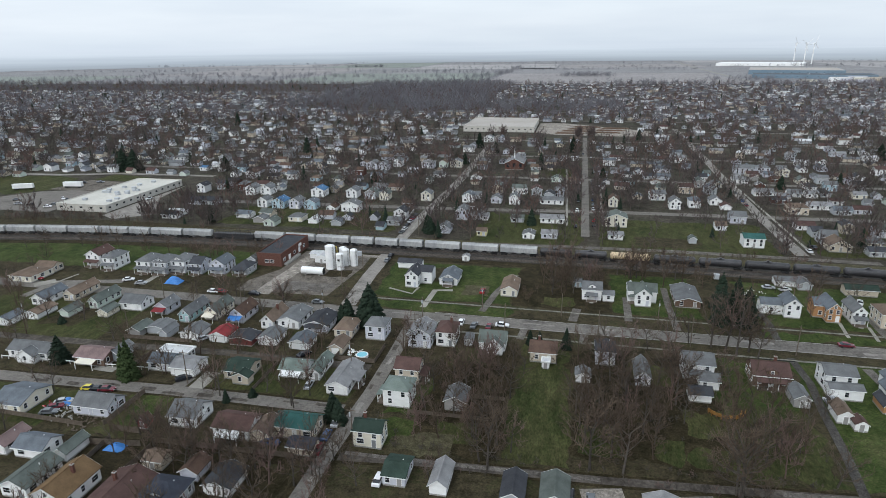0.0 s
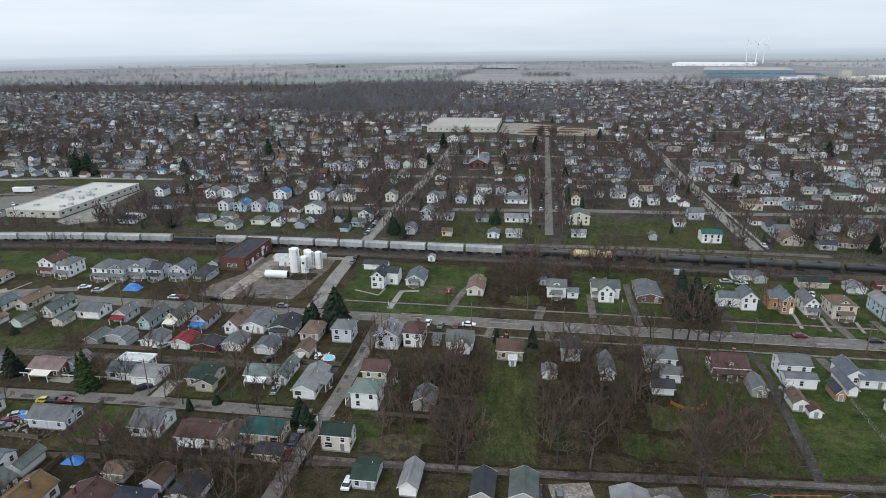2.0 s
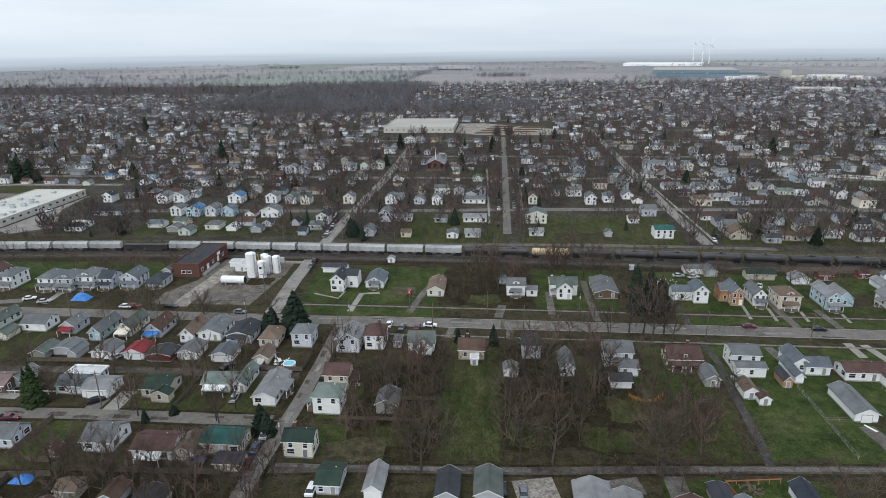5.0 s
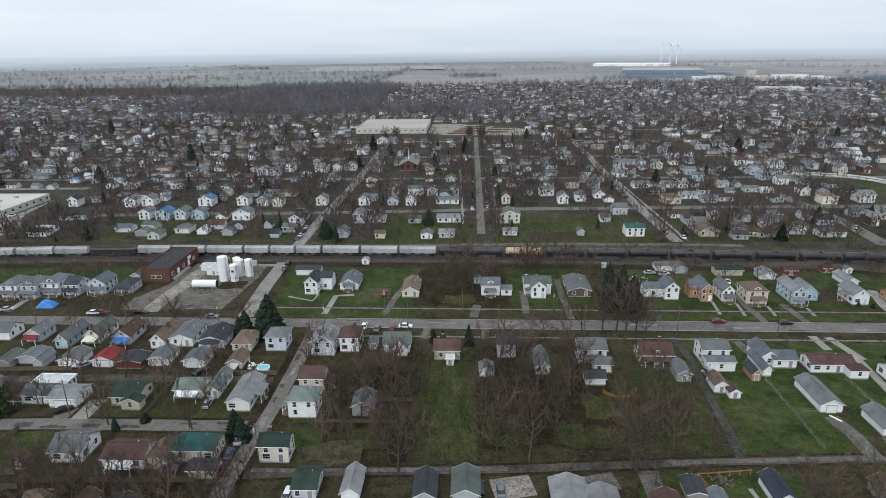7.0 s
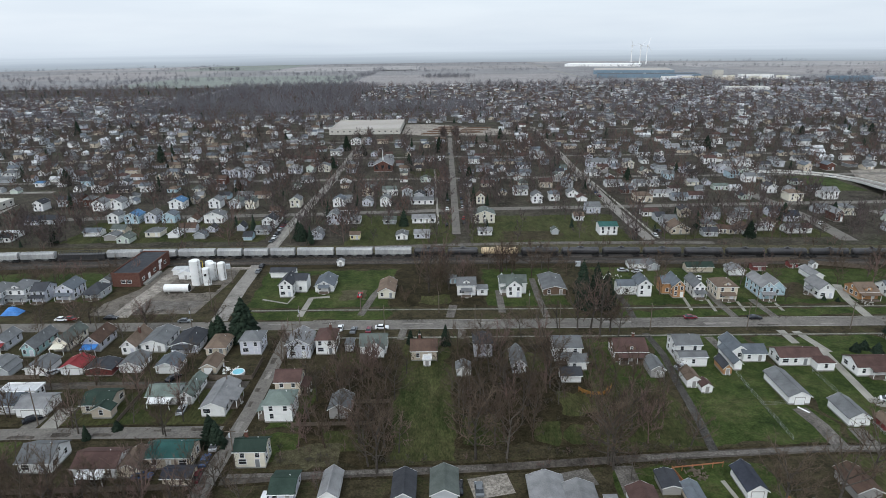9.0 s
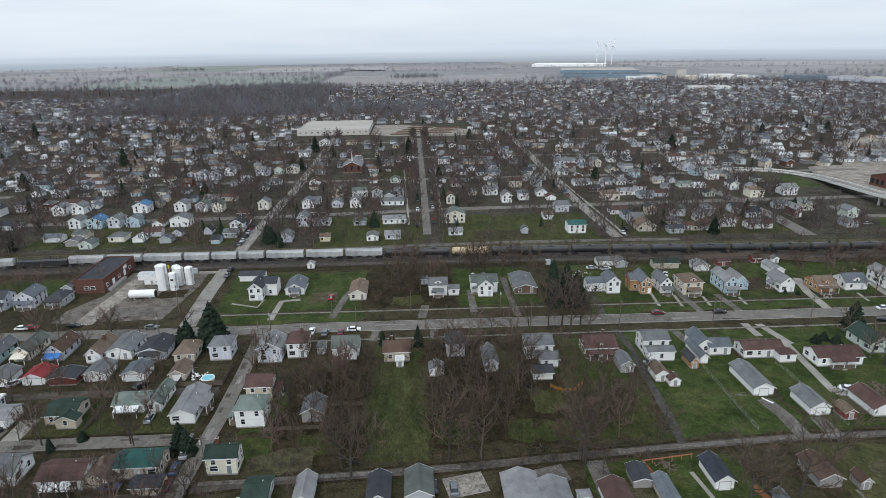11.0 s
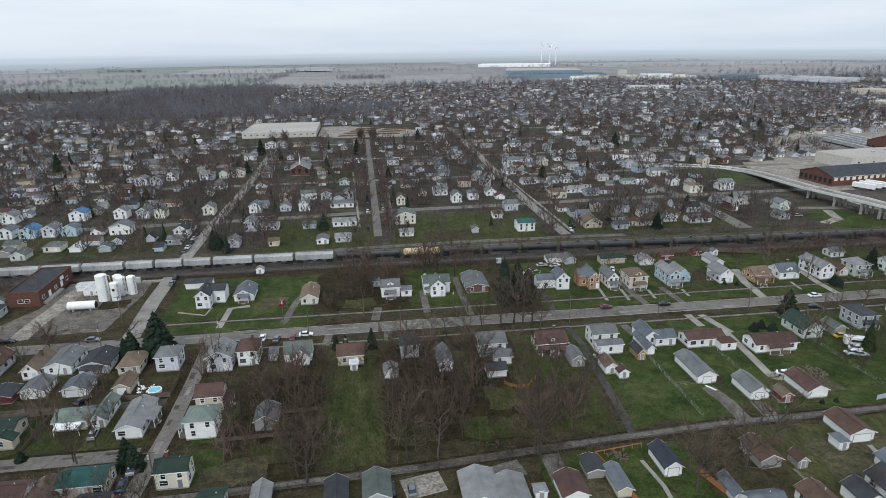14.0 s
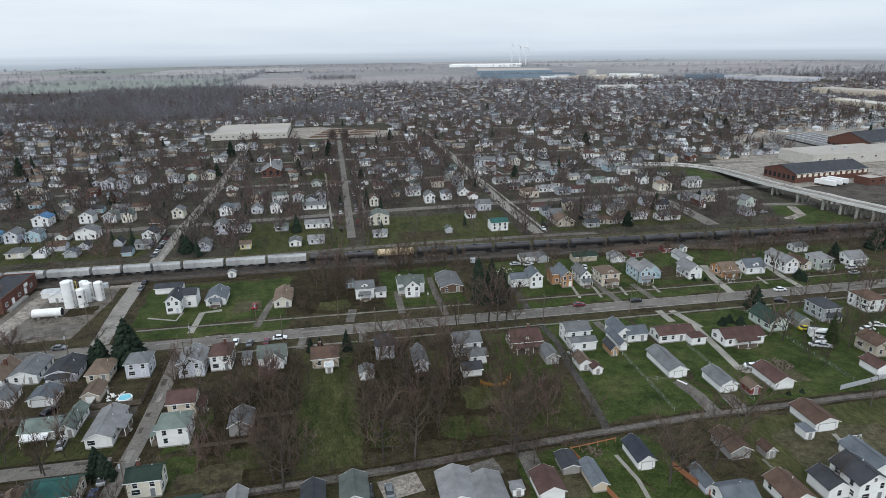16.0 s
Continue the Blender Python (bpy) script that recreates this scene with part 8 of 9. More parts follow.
idx = []
for i in range(len(VIADUCT) - 1):
    for j in range(k):
        f.append((i * k + j, i * k + (j + 1) % k, (i + 1) * k + (j + 1) % k, (i + 1) * k + j))
        idx.append(1 if j == 3 else 0)
via = empty("road_viaduct", 0, 0)
child("deck", mesh("deck", v, f, [PRECAST, TANROAD], idx), via)
for i in range(36, len(VIADUCT), 3):
    x, y = VIADUCT[i]
    p = Solid().box(-4.3, -0.7, 5.2, 4.3, 0.7, 6.5)
    for u in (-3.6, 0, 3.6):
        p.box(u - 0.5, -0.5, 0, u + 0.5, 0.5, 5.2)
    child("pier", p.mesh("pier", [CONC]), via, x, y)
tagged(via, "pale concrete road viaduct with parapets and piers", "viaduct")

# ---- the far works, turbines and fields ----
hall("distribution_centre", 543, 2690, 853, 2830, 10, WALL["white"], WALL["white"], "vast white distribution centre far across fields", -20, 0.5, 0)
hall("appliance_factory", 445, 1755, 720, 1860, 9, FACTORYBLUE, ROOF["bluegrey"], "long blue metal factory at the town edge", -14, 0.6, 8, "factory")
hall("appliance_factory", 500, 1960, 740, 2200, 12, FACTORYBLUE, STONE, "long blue and grey factory at the town edge", -14, 0.6, 8, "factory")
hall("warehouse", 560, 1232, 640, 1262, 7, WALL["white"], ROOFWHITE, "white low warehouse among far trees", -8, 0.4, 0)
hall("warehouse", 660, 1215, 745, 1240, 6, WALL["lilac"], ROOF["lightgrey"], "pale low warehouse among far trees", -8, 0.4, 0)
hall("grain_store", 712, 1660, 735, 1674, 22, WALL["block"], CONC, "tall concrete grain store", 0, 0.5, 0, "grain store")
hall("warehouse", 800, 1680, 880, 1720, 8, WALL["white"], ROOFWHITE, "white far warehouse by the rail yard", -10, 0.4, 0)
hall("factory", 977, 1363, 1181, 1443, 9, WALL["lilac"], STONE, "very long pale factory with roof lights", -71, 0.5, 10, "factory")
hall("factory", 917, 1480, 1012, 1520, 12, FACTORYBLUE, ROOF["bluegrey"], "blue metal factory hall by the rail yard", 10, 0.5, 4, "factory")
hall("warehouse", 853, 943, 961, 993, 9, WALL["tan"], STONE, "long tan warehouse by the rail yard", -77, 0.5, 0)
hall("warehouse", 693, 750, 823, 780, 7, WALL["tan"], ROOFWHITE, "long pale low warehouse beside the far tracks", -92, 0.5, 0)
sheds = random.Random(19)
for _ in range(26):
    x, y, w, d = sheds.uniform(450, 900), sheds.uniform(1575, 1735), sheds.uniform(14, 46), sheds.uniform(12, 26)
    hall("works_shed", x - w / 2, y - d / 2, x + w / 2, y + d / 2, sheds.uniform(4, 8), WALL[sheds.choice(["white", "lilac", "tan", "cream"])], sheds.choice([ROOFWHITE, STONE, ROOF["lightgrey"]]), "low pale metal shed among the far works", sheds.choice([-14, -14, 20]), 0.4, 0, "shed")
ribbon("rail_yard", [(600, 2300), (760, 1620), (800, 1200), (850, 960), (1100, 700)], 46, 0.3, BALLAST, "dark rail yard with many tracks", "railway")
ribbon("road", [(640, 2200), (860, 1560), (930, 1150), (1150, 860)], 26, 0.3, PALE, "pale gravel works road beside the yard", "road")
rect("works_yard", 400, 1545, 1000, 2500, 0.2, HAZEFIELD["brown"], "brown open land round the factories with painted haze", "yard")

for i, (x, y) in enumerate(((928, 2905), (905, 2925), (1000, 3380))):
    e = empty("wind_turbine", x, y, 0, 25 + i * 8)
    child("tower", Solid().tube((0, 0, 0), (0, 0, 80), 2.6, 1.6, 12).mesh("tower", [TANKWHITE]), e)
    child("nacelle", Solid().box(-2, -4.5, 79, 2, 5, 83.5).mesh("nacelle", [TANKWHITE]), e)
    for q in range(3):
        a = radians(20 + i * 33 + q * 120)
        b = Solid().tube((0, -5.2, 81), (37 * math.sin(a), -5.2, 81 + 37 * math.cos(a)), 1.5, 0.35, 6)
        child("blade", b.mesh("blade", [TANKWHITE]), e)
    tagged(e, "white three-bladed wind turbine far over fields", "wind turbine", group="wind turbines")

rect("farmland", -4200, 1545, 4200, 4600, 0.12, HAZEFIELD["brown"], "brown winter farmland between the fields with painted haze", "field")
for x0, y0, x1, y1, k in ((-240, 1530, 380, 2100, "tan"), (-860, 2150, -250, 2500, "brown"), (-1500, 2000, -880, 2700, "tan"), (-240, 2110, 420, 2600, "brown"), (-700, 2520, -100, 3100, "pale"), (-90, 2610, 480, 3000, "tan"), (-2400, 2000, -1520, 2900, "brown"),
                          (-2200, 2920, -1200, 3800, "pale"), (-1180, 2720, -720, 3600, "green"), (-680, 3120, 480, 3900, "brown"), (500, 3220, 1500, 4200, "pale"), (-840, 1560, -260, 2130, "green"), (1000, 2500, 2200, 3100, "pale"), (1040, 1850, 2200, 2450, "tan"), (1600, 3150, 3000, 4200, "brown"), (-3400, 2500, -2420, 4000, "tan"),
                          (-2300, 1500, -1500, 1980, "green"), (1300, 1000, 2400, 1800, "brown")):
    rect("field", x0, y0, x1, y1, 0.25, HAZEFIELD[k], {"tan": "brown corn stubble field with painted haze", "brown": "brown ploughed winter field with painted haze", "pale": "straw stubble field paled by painted haze", "green": "green winter wheat field with painted haze"}[k], "field")
ribbon("road", [(-1000, 1350), (-600, 2600), (-420, 3400), (-200, 4700)], 9, 0.35, WALK, "pale straight country road between fields", "road")
ribbon("road", [(390, 1520), (420, 2600), (500, 4000)], 9, 0.35, WALK, "pale straight country road at the field edge", "road")


# ---- the town beyond: many small houses and trees ----
def is_free(x, y, m=2.0):
    for a, b, w, d in LOTS:
        if abs(x - a) < w + m and abs(y - b) < d + m:
            return False
    return True


def on_street(x, y, m=2.0):
    return any(abs(x - s) < 5 + m for s in (-81, 7, 100, 195)) and y < 720 or any(abs(y - s - 3) < 4 + m for s in (430, 520, 610)) or abs(y - 343) < 9


BLOCKED = [(-410, 283, -234, 402), (-60, 430, -30, 474), (-124, 612, 64, 756), (236, 255, 470, 448), (410, 448, 560, 570), (440, 1640, 900, 2500), (555, 1225, 750, 1270), (-240, 1530, 420, 2600), (730, 690, 790, 840), (870, 890, 950, 1050), (980, 1240, 1200, 1560), (400, 455, 560, 560), (900, 1440, 1040, 1560)]


def blocked(x, y):
    return any(a <= x <= c and b <= y <= d for a, b, c, d in BLOCKED)


# named houses of the second and third rows, each a thing of its own
def mid_houses():
    rng = random.Random(7)
    made = 0
    walls = ["white"] * 3 + ["lilac", "grey", "tan", "oldwood", "grey", "cream", "darkgrey", "tan", "palegreen", "lilac", "blue", "brick"]
    tiles = ["grey", "grey", "lightgrey", "greygreen", "brown", "dark", "bluegrey", "tanbrown", "grey", "dark", "redbrown", "dark"]
    row = 290.0
    while row < 480:
        x = -1.1 * row - 20
        while x < 0.88 * row + 30:
            x += rng.uniform(10.5, 19)
            y = row + rng.uniform(-4, 4)
            if blocked(x, y) or on_street(x, y, 3) or not is_free(x, y, 5) or rng.random() < 0.14 or made >= 280:
                continue
            if -60 < x < 90 and y < 335:
                continue
            two = rng.random() < 0.3
            roof = rng.choice("xxyyh")
            home = rng.random() < 0.72
            w, d = (rng.uniform(6.6, 9.6), rng.uniform(5.6, 7.2)) if home and roof == "x" else (rng.uniform(5.2, 7.4), rng.uniform(6.8, 9.2)) if home else (rng.uniform(4.0, 5.6), rng.uniform(5.0, 6.8))
            house(x, y, w, d, (4.4 if two else 2.6) if home else 2.2, "hip" if roof == "h" else roof, rng.uniform(1.3, 1.9), rng.choice(walls), rng.choice(tiles), kind="house" if home else "garage", rz=rng.choice((0, 0, 0, 4, -4)))
            made += 1
        row += rng.choice((15, 19, 23))


mid_houses()


def far_houses():
    """Small gabled houses with eaves and dark windows, in rows."""
    rng = np.random.default_rng(3)
    verts, tris, idx = [], [], []
    mats = [WALL["lilac"], WALL["tan"], WALL["grey"], WALL["white"], ROOF["grey"], ROOF["lightgrey"], ROOF["tanbrown"], ROOF["bluegrey"], ROOF["redbrown"], ROOF["white"], GLASS]
    wall_t = [(0, 1, 5), (0, 5, 4), (1, 2, 6), (1, 6, 5), (2, 3, 7), (2, 7, 6), (3, 0, 4), (3, 4, 7), (4, 5, 8), (6, 7, 9)]
    row = 440.0
    while row < 1500:
        x = -1.15 * row - 60
        while x < 1.05 * row + 60:
            x += rng.uniform(12, 27)
            y = row + rng.uniform(-4, 4)
            if blocked(x, y) or on_street(x, y) or rng.random() < 0.13:
                continue
            if row < 520 and not is_free(x, y, 5):
                continue
            if -460 < x < -150 and 930 < y < 1520 or -360 < x < -150 and y > 850 or -240 < x < -10 and 880 < y < 1000:
                continue
            if y > 1250 and x < -500:
                continue
            small = rng.random() < 0.35
            w, d = (rng.uniform(4, 6), rng.uniform(5, 7)) if small else (rng.uniform(5.0, 6.8), rng.uniform(7.5, 12.0))
            h = 2.2 if small else rng.choice([2.5, 2.6, 2.7, 4.3])
            r, a, b = rng.uniform(1.2, 2.0), w / 2, d / 2
            q = [(-a, -b, 0), (a, -b, 0), (a, b, 0), (-a, b, 0), (-a, -b, h), (a, -b, h), (a, b, h), (-a, b, h), (0, -b, h + r), (0, b, h + r)]
            g, k, t = a + 0.4, b + 0.4, h - 0.4 * r / a + 0.12
            q += [(-g, k, t), (-g, -k, t), (g, -k, t), (g, k, t), (0, k, h + r + 0.12), (0, -k, h + r + 0.12)]
            roofs = [(10, 11, 15), (10, 15, 14), (12, 13, 14), (12, 14, 15)]
            panes = []
            for st in range(2 if h > 4 else 1):
                for u in (-0.25, 0.25):
                    o = len(q)
                    z = 1.0 + st * 2.3
                    q += [(u * w - 0.5, -b - 0.04, z), (u * w + 0.5, -b - 0.04, z), (u * w + 0.5, -b - 0.04, z + 1.2), (u * w - 0.5, -b - 0.04, z + 1.2)]
                    panes += [(o, o + 1, o + 2), (o, o + 2, o + 3)]
            q = np.array(q)
            turn = rng.random()
            if turn < 0.64:
                q = q[:, [1, 0, 2]] * (-1, 1, 1) if turn < 0.32 else q[:, [1, 0, 2]] * (1, -1, 1)
            o = len(verts)
            verts += [(p[0] + x, p[1] + y, p[2]) for p in q]
            tris += [tuple(o + c for c in f) for f in wall_t + roofs + panes]
            wi, ti = int(rng.choice([0, 1, 2, 2, 3, 3])), int(rng.choice([4, 4, 5, 6, 7, 7, 8, 9]))
            idx += [wi] * 10 + [ti] * 4 + [10] * len(panes)
        row += rng.choice((19.0, 24.0, 30.0))
    tagged(new("far_houses", big_mesh("far_houses", np.array(verts), np.array(tris), mats, idx)), "many small pale houses of the far town", "houses", kind="stuff")


far_houses()
for y in (690, 780, 880, 1000, 1120, 1260):
    rect("road", -1.1 * y, y, 1.0 * y, y + 6, 0.047, ASPHALT, "cross street of the far town", "road")


def scatter(name, count, place, variants, mats, say, cat):
    """One mesh of many turned and scaled copies of a few tree shapes."""
    rng = np.random.default_rng(len(name) * 7 + count)
    vs, ts, ids, o = [], [], [], 0
    k = 0
    while k < count:
        x, y, h = place(rng)
        if x is None:
            continue
        v, t, m = variants[int(rng.integers(len(variants)))]
        a = rng.uniform(0, 6.28)
        c, s = math.cos(a), math.sin(a)
        q = v * h
        vs.append(np.stack([x + c * q[:, 0] - s * q[:, 1], y + s * q[:, 0] + c * q[:, 1], q[:, 2]], 1))
        ts.append(t + o)
        ids.append(np.full(len(t), m))
        o += len(v)
        k += 1
    return tagged(new(name, big_mesh(name, np.concatenate(vs), np.concatenate(ts), mats, np.concatenate(ids))), say, cat, kind="stuff")


def blade_rows(rows, rng):
    """The finest far twigs: one slim triangle each."""
    r = np.asarray(rows, float)
    a, b, ra = r[:, :3], r[:, 3:6], r[:, 6:7]
    u = np.cross(b - a, rng.normal(0, 1, (len(r), 3)))
    u /= np.linalg.norm(u, axis=1, keepdims=True) + 1e-9
    return np.stack([a - ra * u, a + ra * u, b], 1).reshape(-1, 3), np.arange(len(r) * 3).reshape(-1, 3)


def fine_tree(seed, spread, limbs, subs, twigs, fine, rad, m):
    """A bare tree one metre high whose crown is a haze of slim twigs."""
    rng = np.random.default_rng(seed)
    thick, thin = bare_rows(rng, 1.0, spread, limbs, subs, twigs, fine, rad, 0.22)
    v1, t1 = cone_rows(thick[:2], 3)
    v2, t2 = blade_rows([(*r[:6], r[6] * 1.3) for r in thick[2:]], rng)
    v3, t3 = blade_rows(thin, rng)
    return np.concatenate([v1, v2, v3]), np.concatenate([t1, t2 + len(v1), t3 + len(v1) + len(v2)]), m


def small_tree(seed, spread, limbs, subs, twigs, rad, m):
    """A bare tree one metre high, for scattering."""
    rng = np.random.default_rng(seed)
    thick, thin = bare_rows(rng, 1.0, spread, limbs, subs, twigs, 0, rad, 0.25)
    v1, t1 = cone_rows(thick[:2], 4)
    v2, t2 = twig_rows([(*r[:6], r[6]) for r in thick[2:]])
    v3, t3 = twig_rows(thin)
    return np.concatenate([v1, v2, v3]), np.concatenate([t1, t2 + len(v1), t3 + len(v1) + len(v2)]), m


def small_fir(seed, m):
    rng = np.random.default_rng(seed)
    verts, tris = [], []
    for k in range(7):
        z, r = 0.1 + 0.13 * k, 0.27 * (1 - k / 7.5)
        n = 9
        o = len(verts)
        verts.append((0, 0, z + 0.22))
        for i in range(n):
            a = 2 * math.pi * i / n
            q = r * rng.uniform(0.65, 1.2)
            verts.append((q * math.cos(a), q * math.sin(a), z + rng.uniform(-0.05, 0.02)))
        tris += [(o, o + 1 + i, o + 1 + (i + 1) % n) for i in range(n)]
    return np.array(verts), np.array(tris), m


MIDTREES = [fine_tree(31, 0.38, 7, 5, 6, 0, 0.0085, 0), fine_tree(32, 0.32, 7, 5, 6, 0, 0.0085, 0), fine_tree(33, 0.42, 7, 5, 6, 0, 0.0085, 1), fine_tree(34, 0.38, 7, 5, 6, 0, 0.0085, 0), fine_tree(35, 0.44, 7, 5, 6, 0, 0.0085, 2)]
BRUSH = [small_tree(36, 0.36, 6, 4, 3, 0.0160, 0), small_tree(37, 0.40, 6, 4, 3, 0.0160, 1), small_tree(38, 0.42, 6, 4, 3, 0.0160, 2)]
FARTREES = [fine_tree(41, 0.40, 5, 4, 2, 0, 0.021, 0), fine_tree(42, 0.46, 5, 4, 2, 0, 0.021, 0), fine_tree(43, 0.42, 5, 4, 2, 0, 0.021, 1)]
FIRS = [small_fir(51, 3), small_fir(52, 3)]


def place_mid(rng):
    y = 282 + 480 * rng.random() ** 1.2
    x = rng.uniform(-1.12 * y - 50, 0.98 * y + 40)
    if rng.random() < 0.035 and y > 300:
        return rng.choice([-81.0, 7.0, 7.0, 101.0]) + rng.choice([-1, 1]) * rng.uniform(3.8, 8.5), min(y, 640), rng.uniform(5, 12)
    if blocked(x, y) or on_street(x, y, -1.0 if y < 450 else 0.5) or not is_free(x, y, 0.8) or (y < 332 and -46 < x < 92 and rng.random() < 0.8) or (y < 326 and -190 < x < -90 and rng.random() < 0.7):
        return None, 0, 0
    return x, y, 5.0 + 9.5 * rng.random() ** 1.1


def place_far(rng):
    y = 740 + 800 * rng.random()
    x = rng.uniform(-1.15 * y - 60, 1.05 * y + 40)
    if blocked(x, y):
        return None, 0, 0
    return x, y, rng.uniform(7, 12.5)


def place_woods(rng):
    u = rng.random()
    if u < 0.5:
        x, y = rng.uniform(-480, -150), rng.uniform(900, 1540)
    elif u < 0.62:
        x, y = rng.uniform(-240, 60), rng.uniform(850, 1000)
    elif u < 0.72:
        x, y = rng.uniform(-1700, -640), rng.uniform(1250, 1900)
    elif u < 0.86:
        x, y = rng.uniform(60, 1500), rng.uniform(1380, 1530)
    else:
        x, y = rng.uniform(1050, 2400), rng.uniform(1560, 1850)
    return x, y, rng.uniform(9, 17)


HEDGES = [(-850, 2140, -250, 2140), (-860, 1540, -860, 2140), (-240, 1530, -240, 2600), (-60, 1880, 90, 1880), (-40, 1900, 80, 1900), (-300, 1790, -230, 2130), (-1040, 2770, -860, 2760), (-1500, 1990, -880, 1990), (-700, 2510, 480, 2605), (-2400, 2905, -1200, 2905), (-1190, 2720, -1190, 3600), (-680, 3110, 480, 3110),
          (1000, 2480, 2300, 2480), (1040, 3130, 2400, 3130), (-1200, 3630, 480, 3900), (390, 1530, 1000, 1560), (1000, 2460, 2200, 1830), (-840, 1840, -260, 1840), (-600, 1700, -260, 1720), (-1900, 1640, -860, 1560), (-2300, 2350, -1500, 2300), (-250, 2330, 400, 2350), (560, 2620, 1300, 2560), (-1500, 2380, -260, 2300), (-3000, 3100, -1200, 3250), (300, 1700, 460, 1650)]


def place_hedge(rng):
    a, b, c, d = HEDGES[int(rng.integers(len(HEDGES)))]
    u = rng.random()
    return a + (c - a) * u + rng.normal(0, 9), b + (d - b) * u + rng.normal(0, 9), rng.uniform(7, 15)


THICKS = [small_tree(61, 0.34, 8, 6, 6, 0.0045, 0), small_tree(62, 0.38, 8, 6, 6, 0.0045, 0), small_tree(63, 0.34, 8, 6, 6, 0.0045, 1)]
brushwood = random.Random(23)
for x0, y0, x1, y1, n in ((4, 122, 42, 134, 4), (-36, 120, -16, 172, 12), (44, 122, 60, 136, 4), (-110, 74, -60, 106, 20), (-60, 150, -130, 156, 8)):
    for _ in range(n):
        x, y = brushwood.uniform(x0, x1), brushwood.uniform(y0, y1)
        if is_free(x, y, 0.6):
            THICKET.append((x, y, brushwood.uniform(6.5, 11.5)))
THICKET = [p for p in THICKET if not (3 < p[0] < 36 and 122 < p[1] < 172 or -20 < p[0] < 16 and 204 < p[1] < 246) or brushwood.random() < (0.6 if p[1] < 200 or p[2] < 5 else 0.4)]
THICKLEFT = list(THICKET)


def place_thicket(rng):
    return THICKLEFT.pop()


def place_brush(rng):
    u = rng.random()
    if u < 0.35:
        x = rng.uniform(-45, 60)
        y = (114.5 if x < 10 else 117.5) + rng.choice([-2.6, 2.8]) + rng.normal(0, 0.5)
    elif u < 0.7:
        x, y = rng.uniform(4, 60), rng.uniform(123, 176)
    else:
        x, y = rng.uniform(-48, -16), rng.uniform(118, 176)
    if not is_free(x, y, 1.2):
        return None, 0, 0
    return x, y, rng.uniform(1.0, 2.6)


def place_bank(rng):
    if rng.random() < 0.6:
        x = rng.uniform(-430, -235)
        y = 290 - 0.0012 * (x + 235) ** 2 + rng.uniform(-16, 0)
    else:
        x, y = rng.uniform(-235, 320), rng.uniform(268, 274)
    if abs(x + 81) < 9 or abs(x - 196) < 7 or abs(x - 275) < 14:
        return None, 0, 0
    return x, y, rng.uniform(1.5, 6.0)


TREEMATS = [MIDTWIG, TWIGRED, BARK, NEEDLE]
scatter("thicket_trees", len(THICKET), place_thicket, THICKS, [TWIG, TWIGRED, BARK, NEEDLE], "tangled leafless thicket trees and brush", "thicket")
scatter("brush", 260, place_brush, BRUSH, [BARK, TWIGRED, BARK, NEEDLE], "low leafless brush and weeds on rough ground", "brush")
scatter("trackside_brush", 300, place_bank, MIDTREES, [TWIG, TWIGRED, BARK, NEEDLE], "leafless brush and saplings along the railway", "brush")
scatter("bare_street_trees", 4000, place_mid, MIDTREES, TREEMATS, "leafless trees among the houses past the railway", "trees")
scatter("dark_conifers", 170, lambda g: (lambda a, b, c: (a, b, c * 0.72))(*place_mid(g)), FIRS, TREEMATS, "dark conifers among the houses past the railway", "trees")
scatter("far_bare_trees", 11500, place_far, FARTREES, [HAZETWIG, TWIGRED, BARK, NEEDLE], "leafless trees of the far town", "trees")
scatter("far_conifers", 260, place_far, FIRS, TREEMATS, "dark conifers of the far town", "trees")
scatter("far_woods", 2500, place_woods, FARTREES, [HAZETWIG, HAZEWOOD, BARK, NEEDLE], "leafless woods at the town edge, paled by painted haze", "woods")
scatter("field_hedgerows", 1900, place_hedge, FARTREES, [HAZEWOOD, HAZEWOOD, BARK, NEEDLE], "thin leafless hedgerows between far fields", "hedgerow")


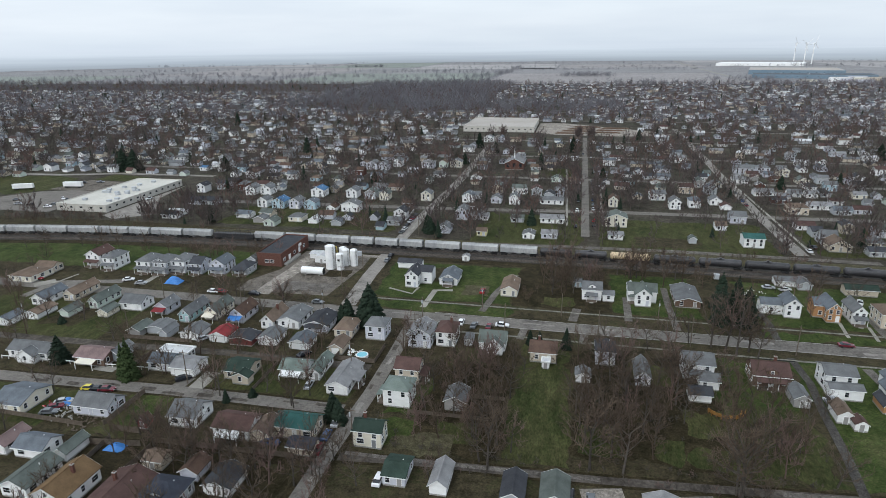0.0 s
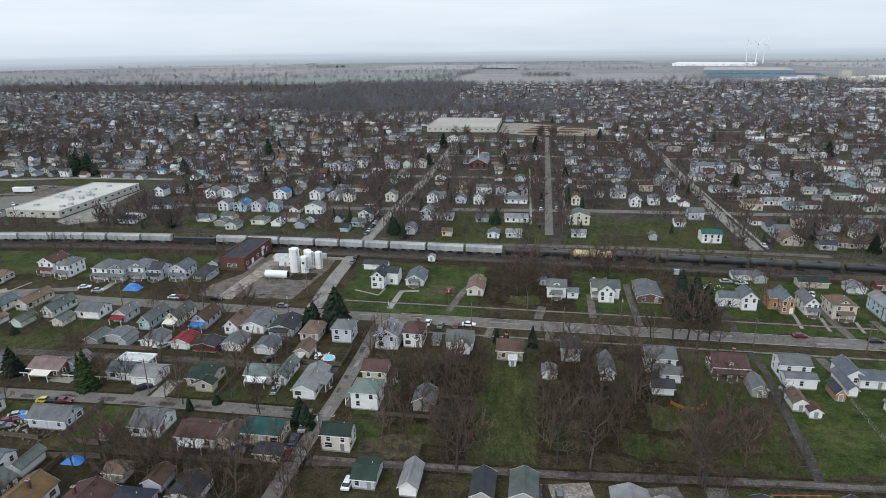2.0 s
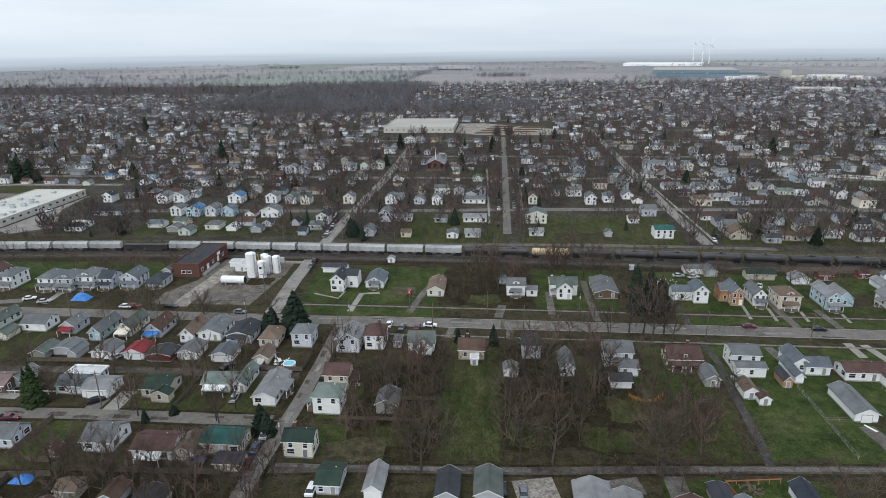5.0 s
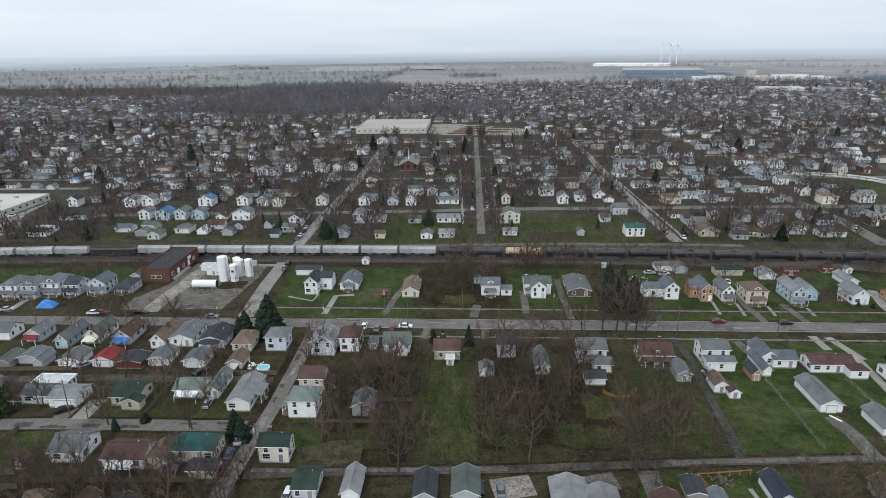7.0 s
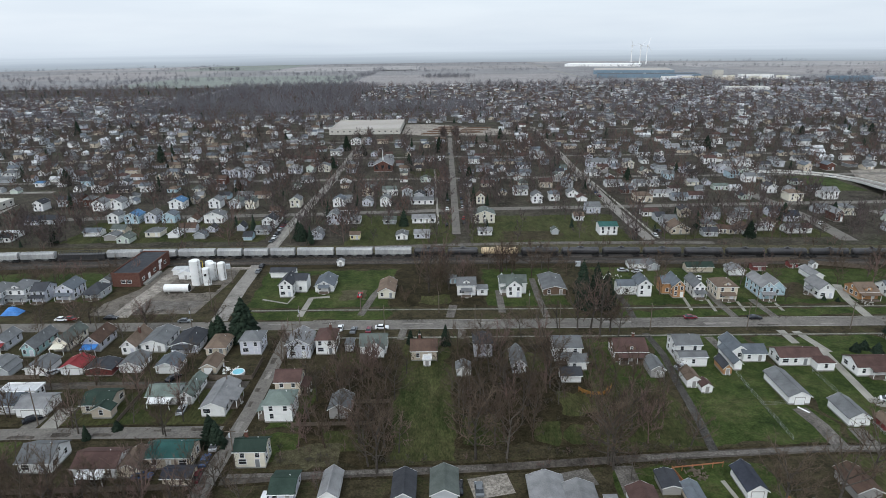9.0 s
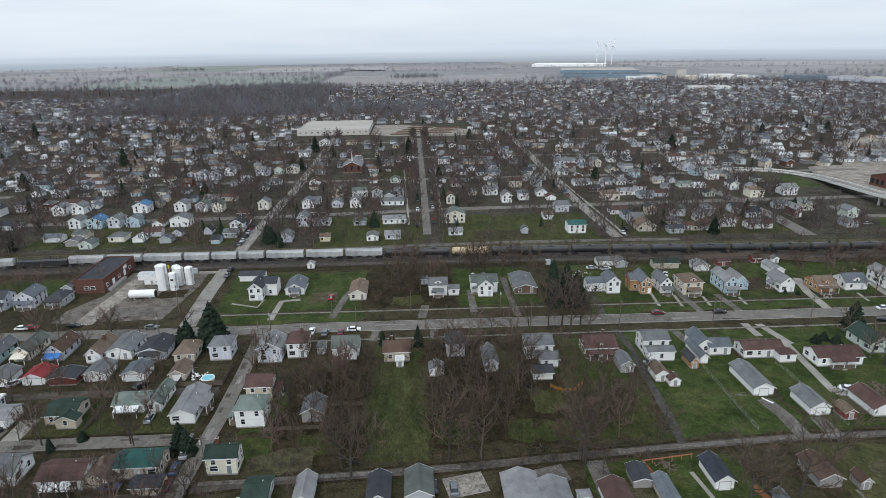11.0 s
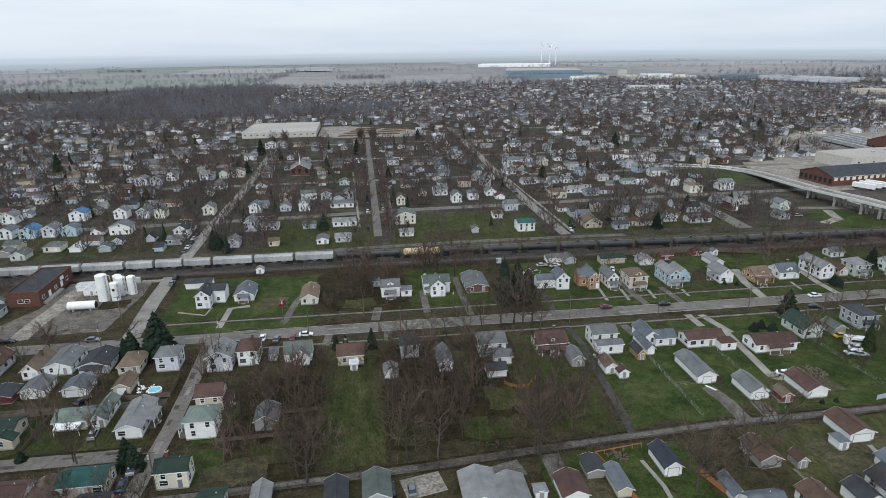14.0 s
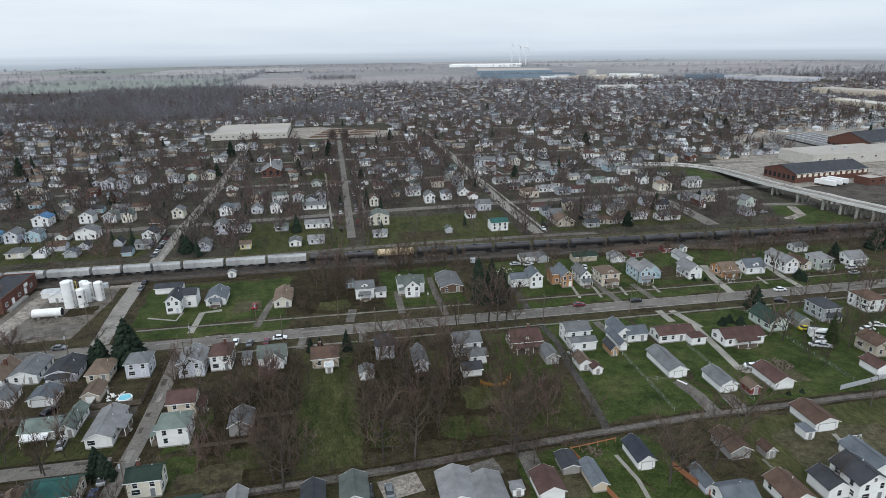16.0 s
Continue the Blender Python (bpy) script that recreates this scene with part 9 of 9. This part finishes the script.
# ---- the haze at the land's rim, painted as a glowing ring far beyond everything ----
def build_backdrop():
    m = bpy.data.materials.new("painted_haze")
    m.use_nodes = True
    t = m.node_tree
    t.nodes.clear()
    geo = t.nodes.new("ShaderNodeNewGeometry")
    sp = t.nodes.new("ShaderNodeSeparateXYZ")
    link(t, geo.outputs["Position"], sp.inputs["Vector"])
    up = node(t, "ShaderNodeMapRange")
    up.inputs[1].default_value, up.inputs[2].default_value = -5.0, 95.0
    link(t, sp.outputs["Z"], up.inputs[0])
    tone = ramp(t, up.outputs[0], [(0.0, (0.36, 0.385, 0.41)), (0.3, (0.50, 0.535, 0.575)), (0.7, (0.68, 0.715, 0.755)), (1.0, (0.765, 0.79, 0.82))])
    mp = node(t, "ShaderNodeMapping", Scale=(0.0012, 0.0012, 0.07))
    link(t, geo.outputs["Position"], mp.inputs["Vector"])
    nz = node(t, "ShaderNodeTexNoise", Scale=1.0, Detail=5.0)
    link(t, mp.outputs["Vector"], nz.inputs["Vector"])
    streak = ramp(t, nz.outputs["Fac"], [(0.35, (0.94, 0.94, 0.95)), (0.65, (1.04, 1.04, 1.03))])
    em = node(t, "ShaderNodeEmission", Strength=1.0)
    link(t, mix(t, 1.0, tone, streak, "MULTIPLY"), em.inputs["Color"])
    tr = t.nodes.new("ShaderNodeBsdfTransparent")
    ms = t.nodes.new("ShaderNodeMixShader")
    fade = node(t, "ShaderNodeMapRange")
    fade.inputs[1].default_value, fade.inputs[2].default_value = 55.0, 94.0
    link(t, sp.outputs["Z"], fade.inputs[0])
    link(t, fade.outputs[0], ms.inputs[0])
    link(t, em.outputs[0], ms.inputs[1])
    link(t, tr.outputs[0], ms.inputs[2])
    out = t.nodes.new("ShaderNodeOutputMaterial")
    link(t, ms.outputs[0], out.inputs["Surface"])
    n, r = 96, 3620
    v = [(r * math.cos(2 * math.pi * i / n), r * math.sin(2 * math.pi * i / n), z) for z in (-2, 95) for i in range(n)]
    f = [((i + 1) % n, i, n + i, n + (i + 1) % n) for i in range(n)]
    tagged(new("backdrop", mesh("backdrop", v, f, m)), "glowing ring painted with pale blue-grey distant haze", "backdrop", kind="structure")


build_backdrop()
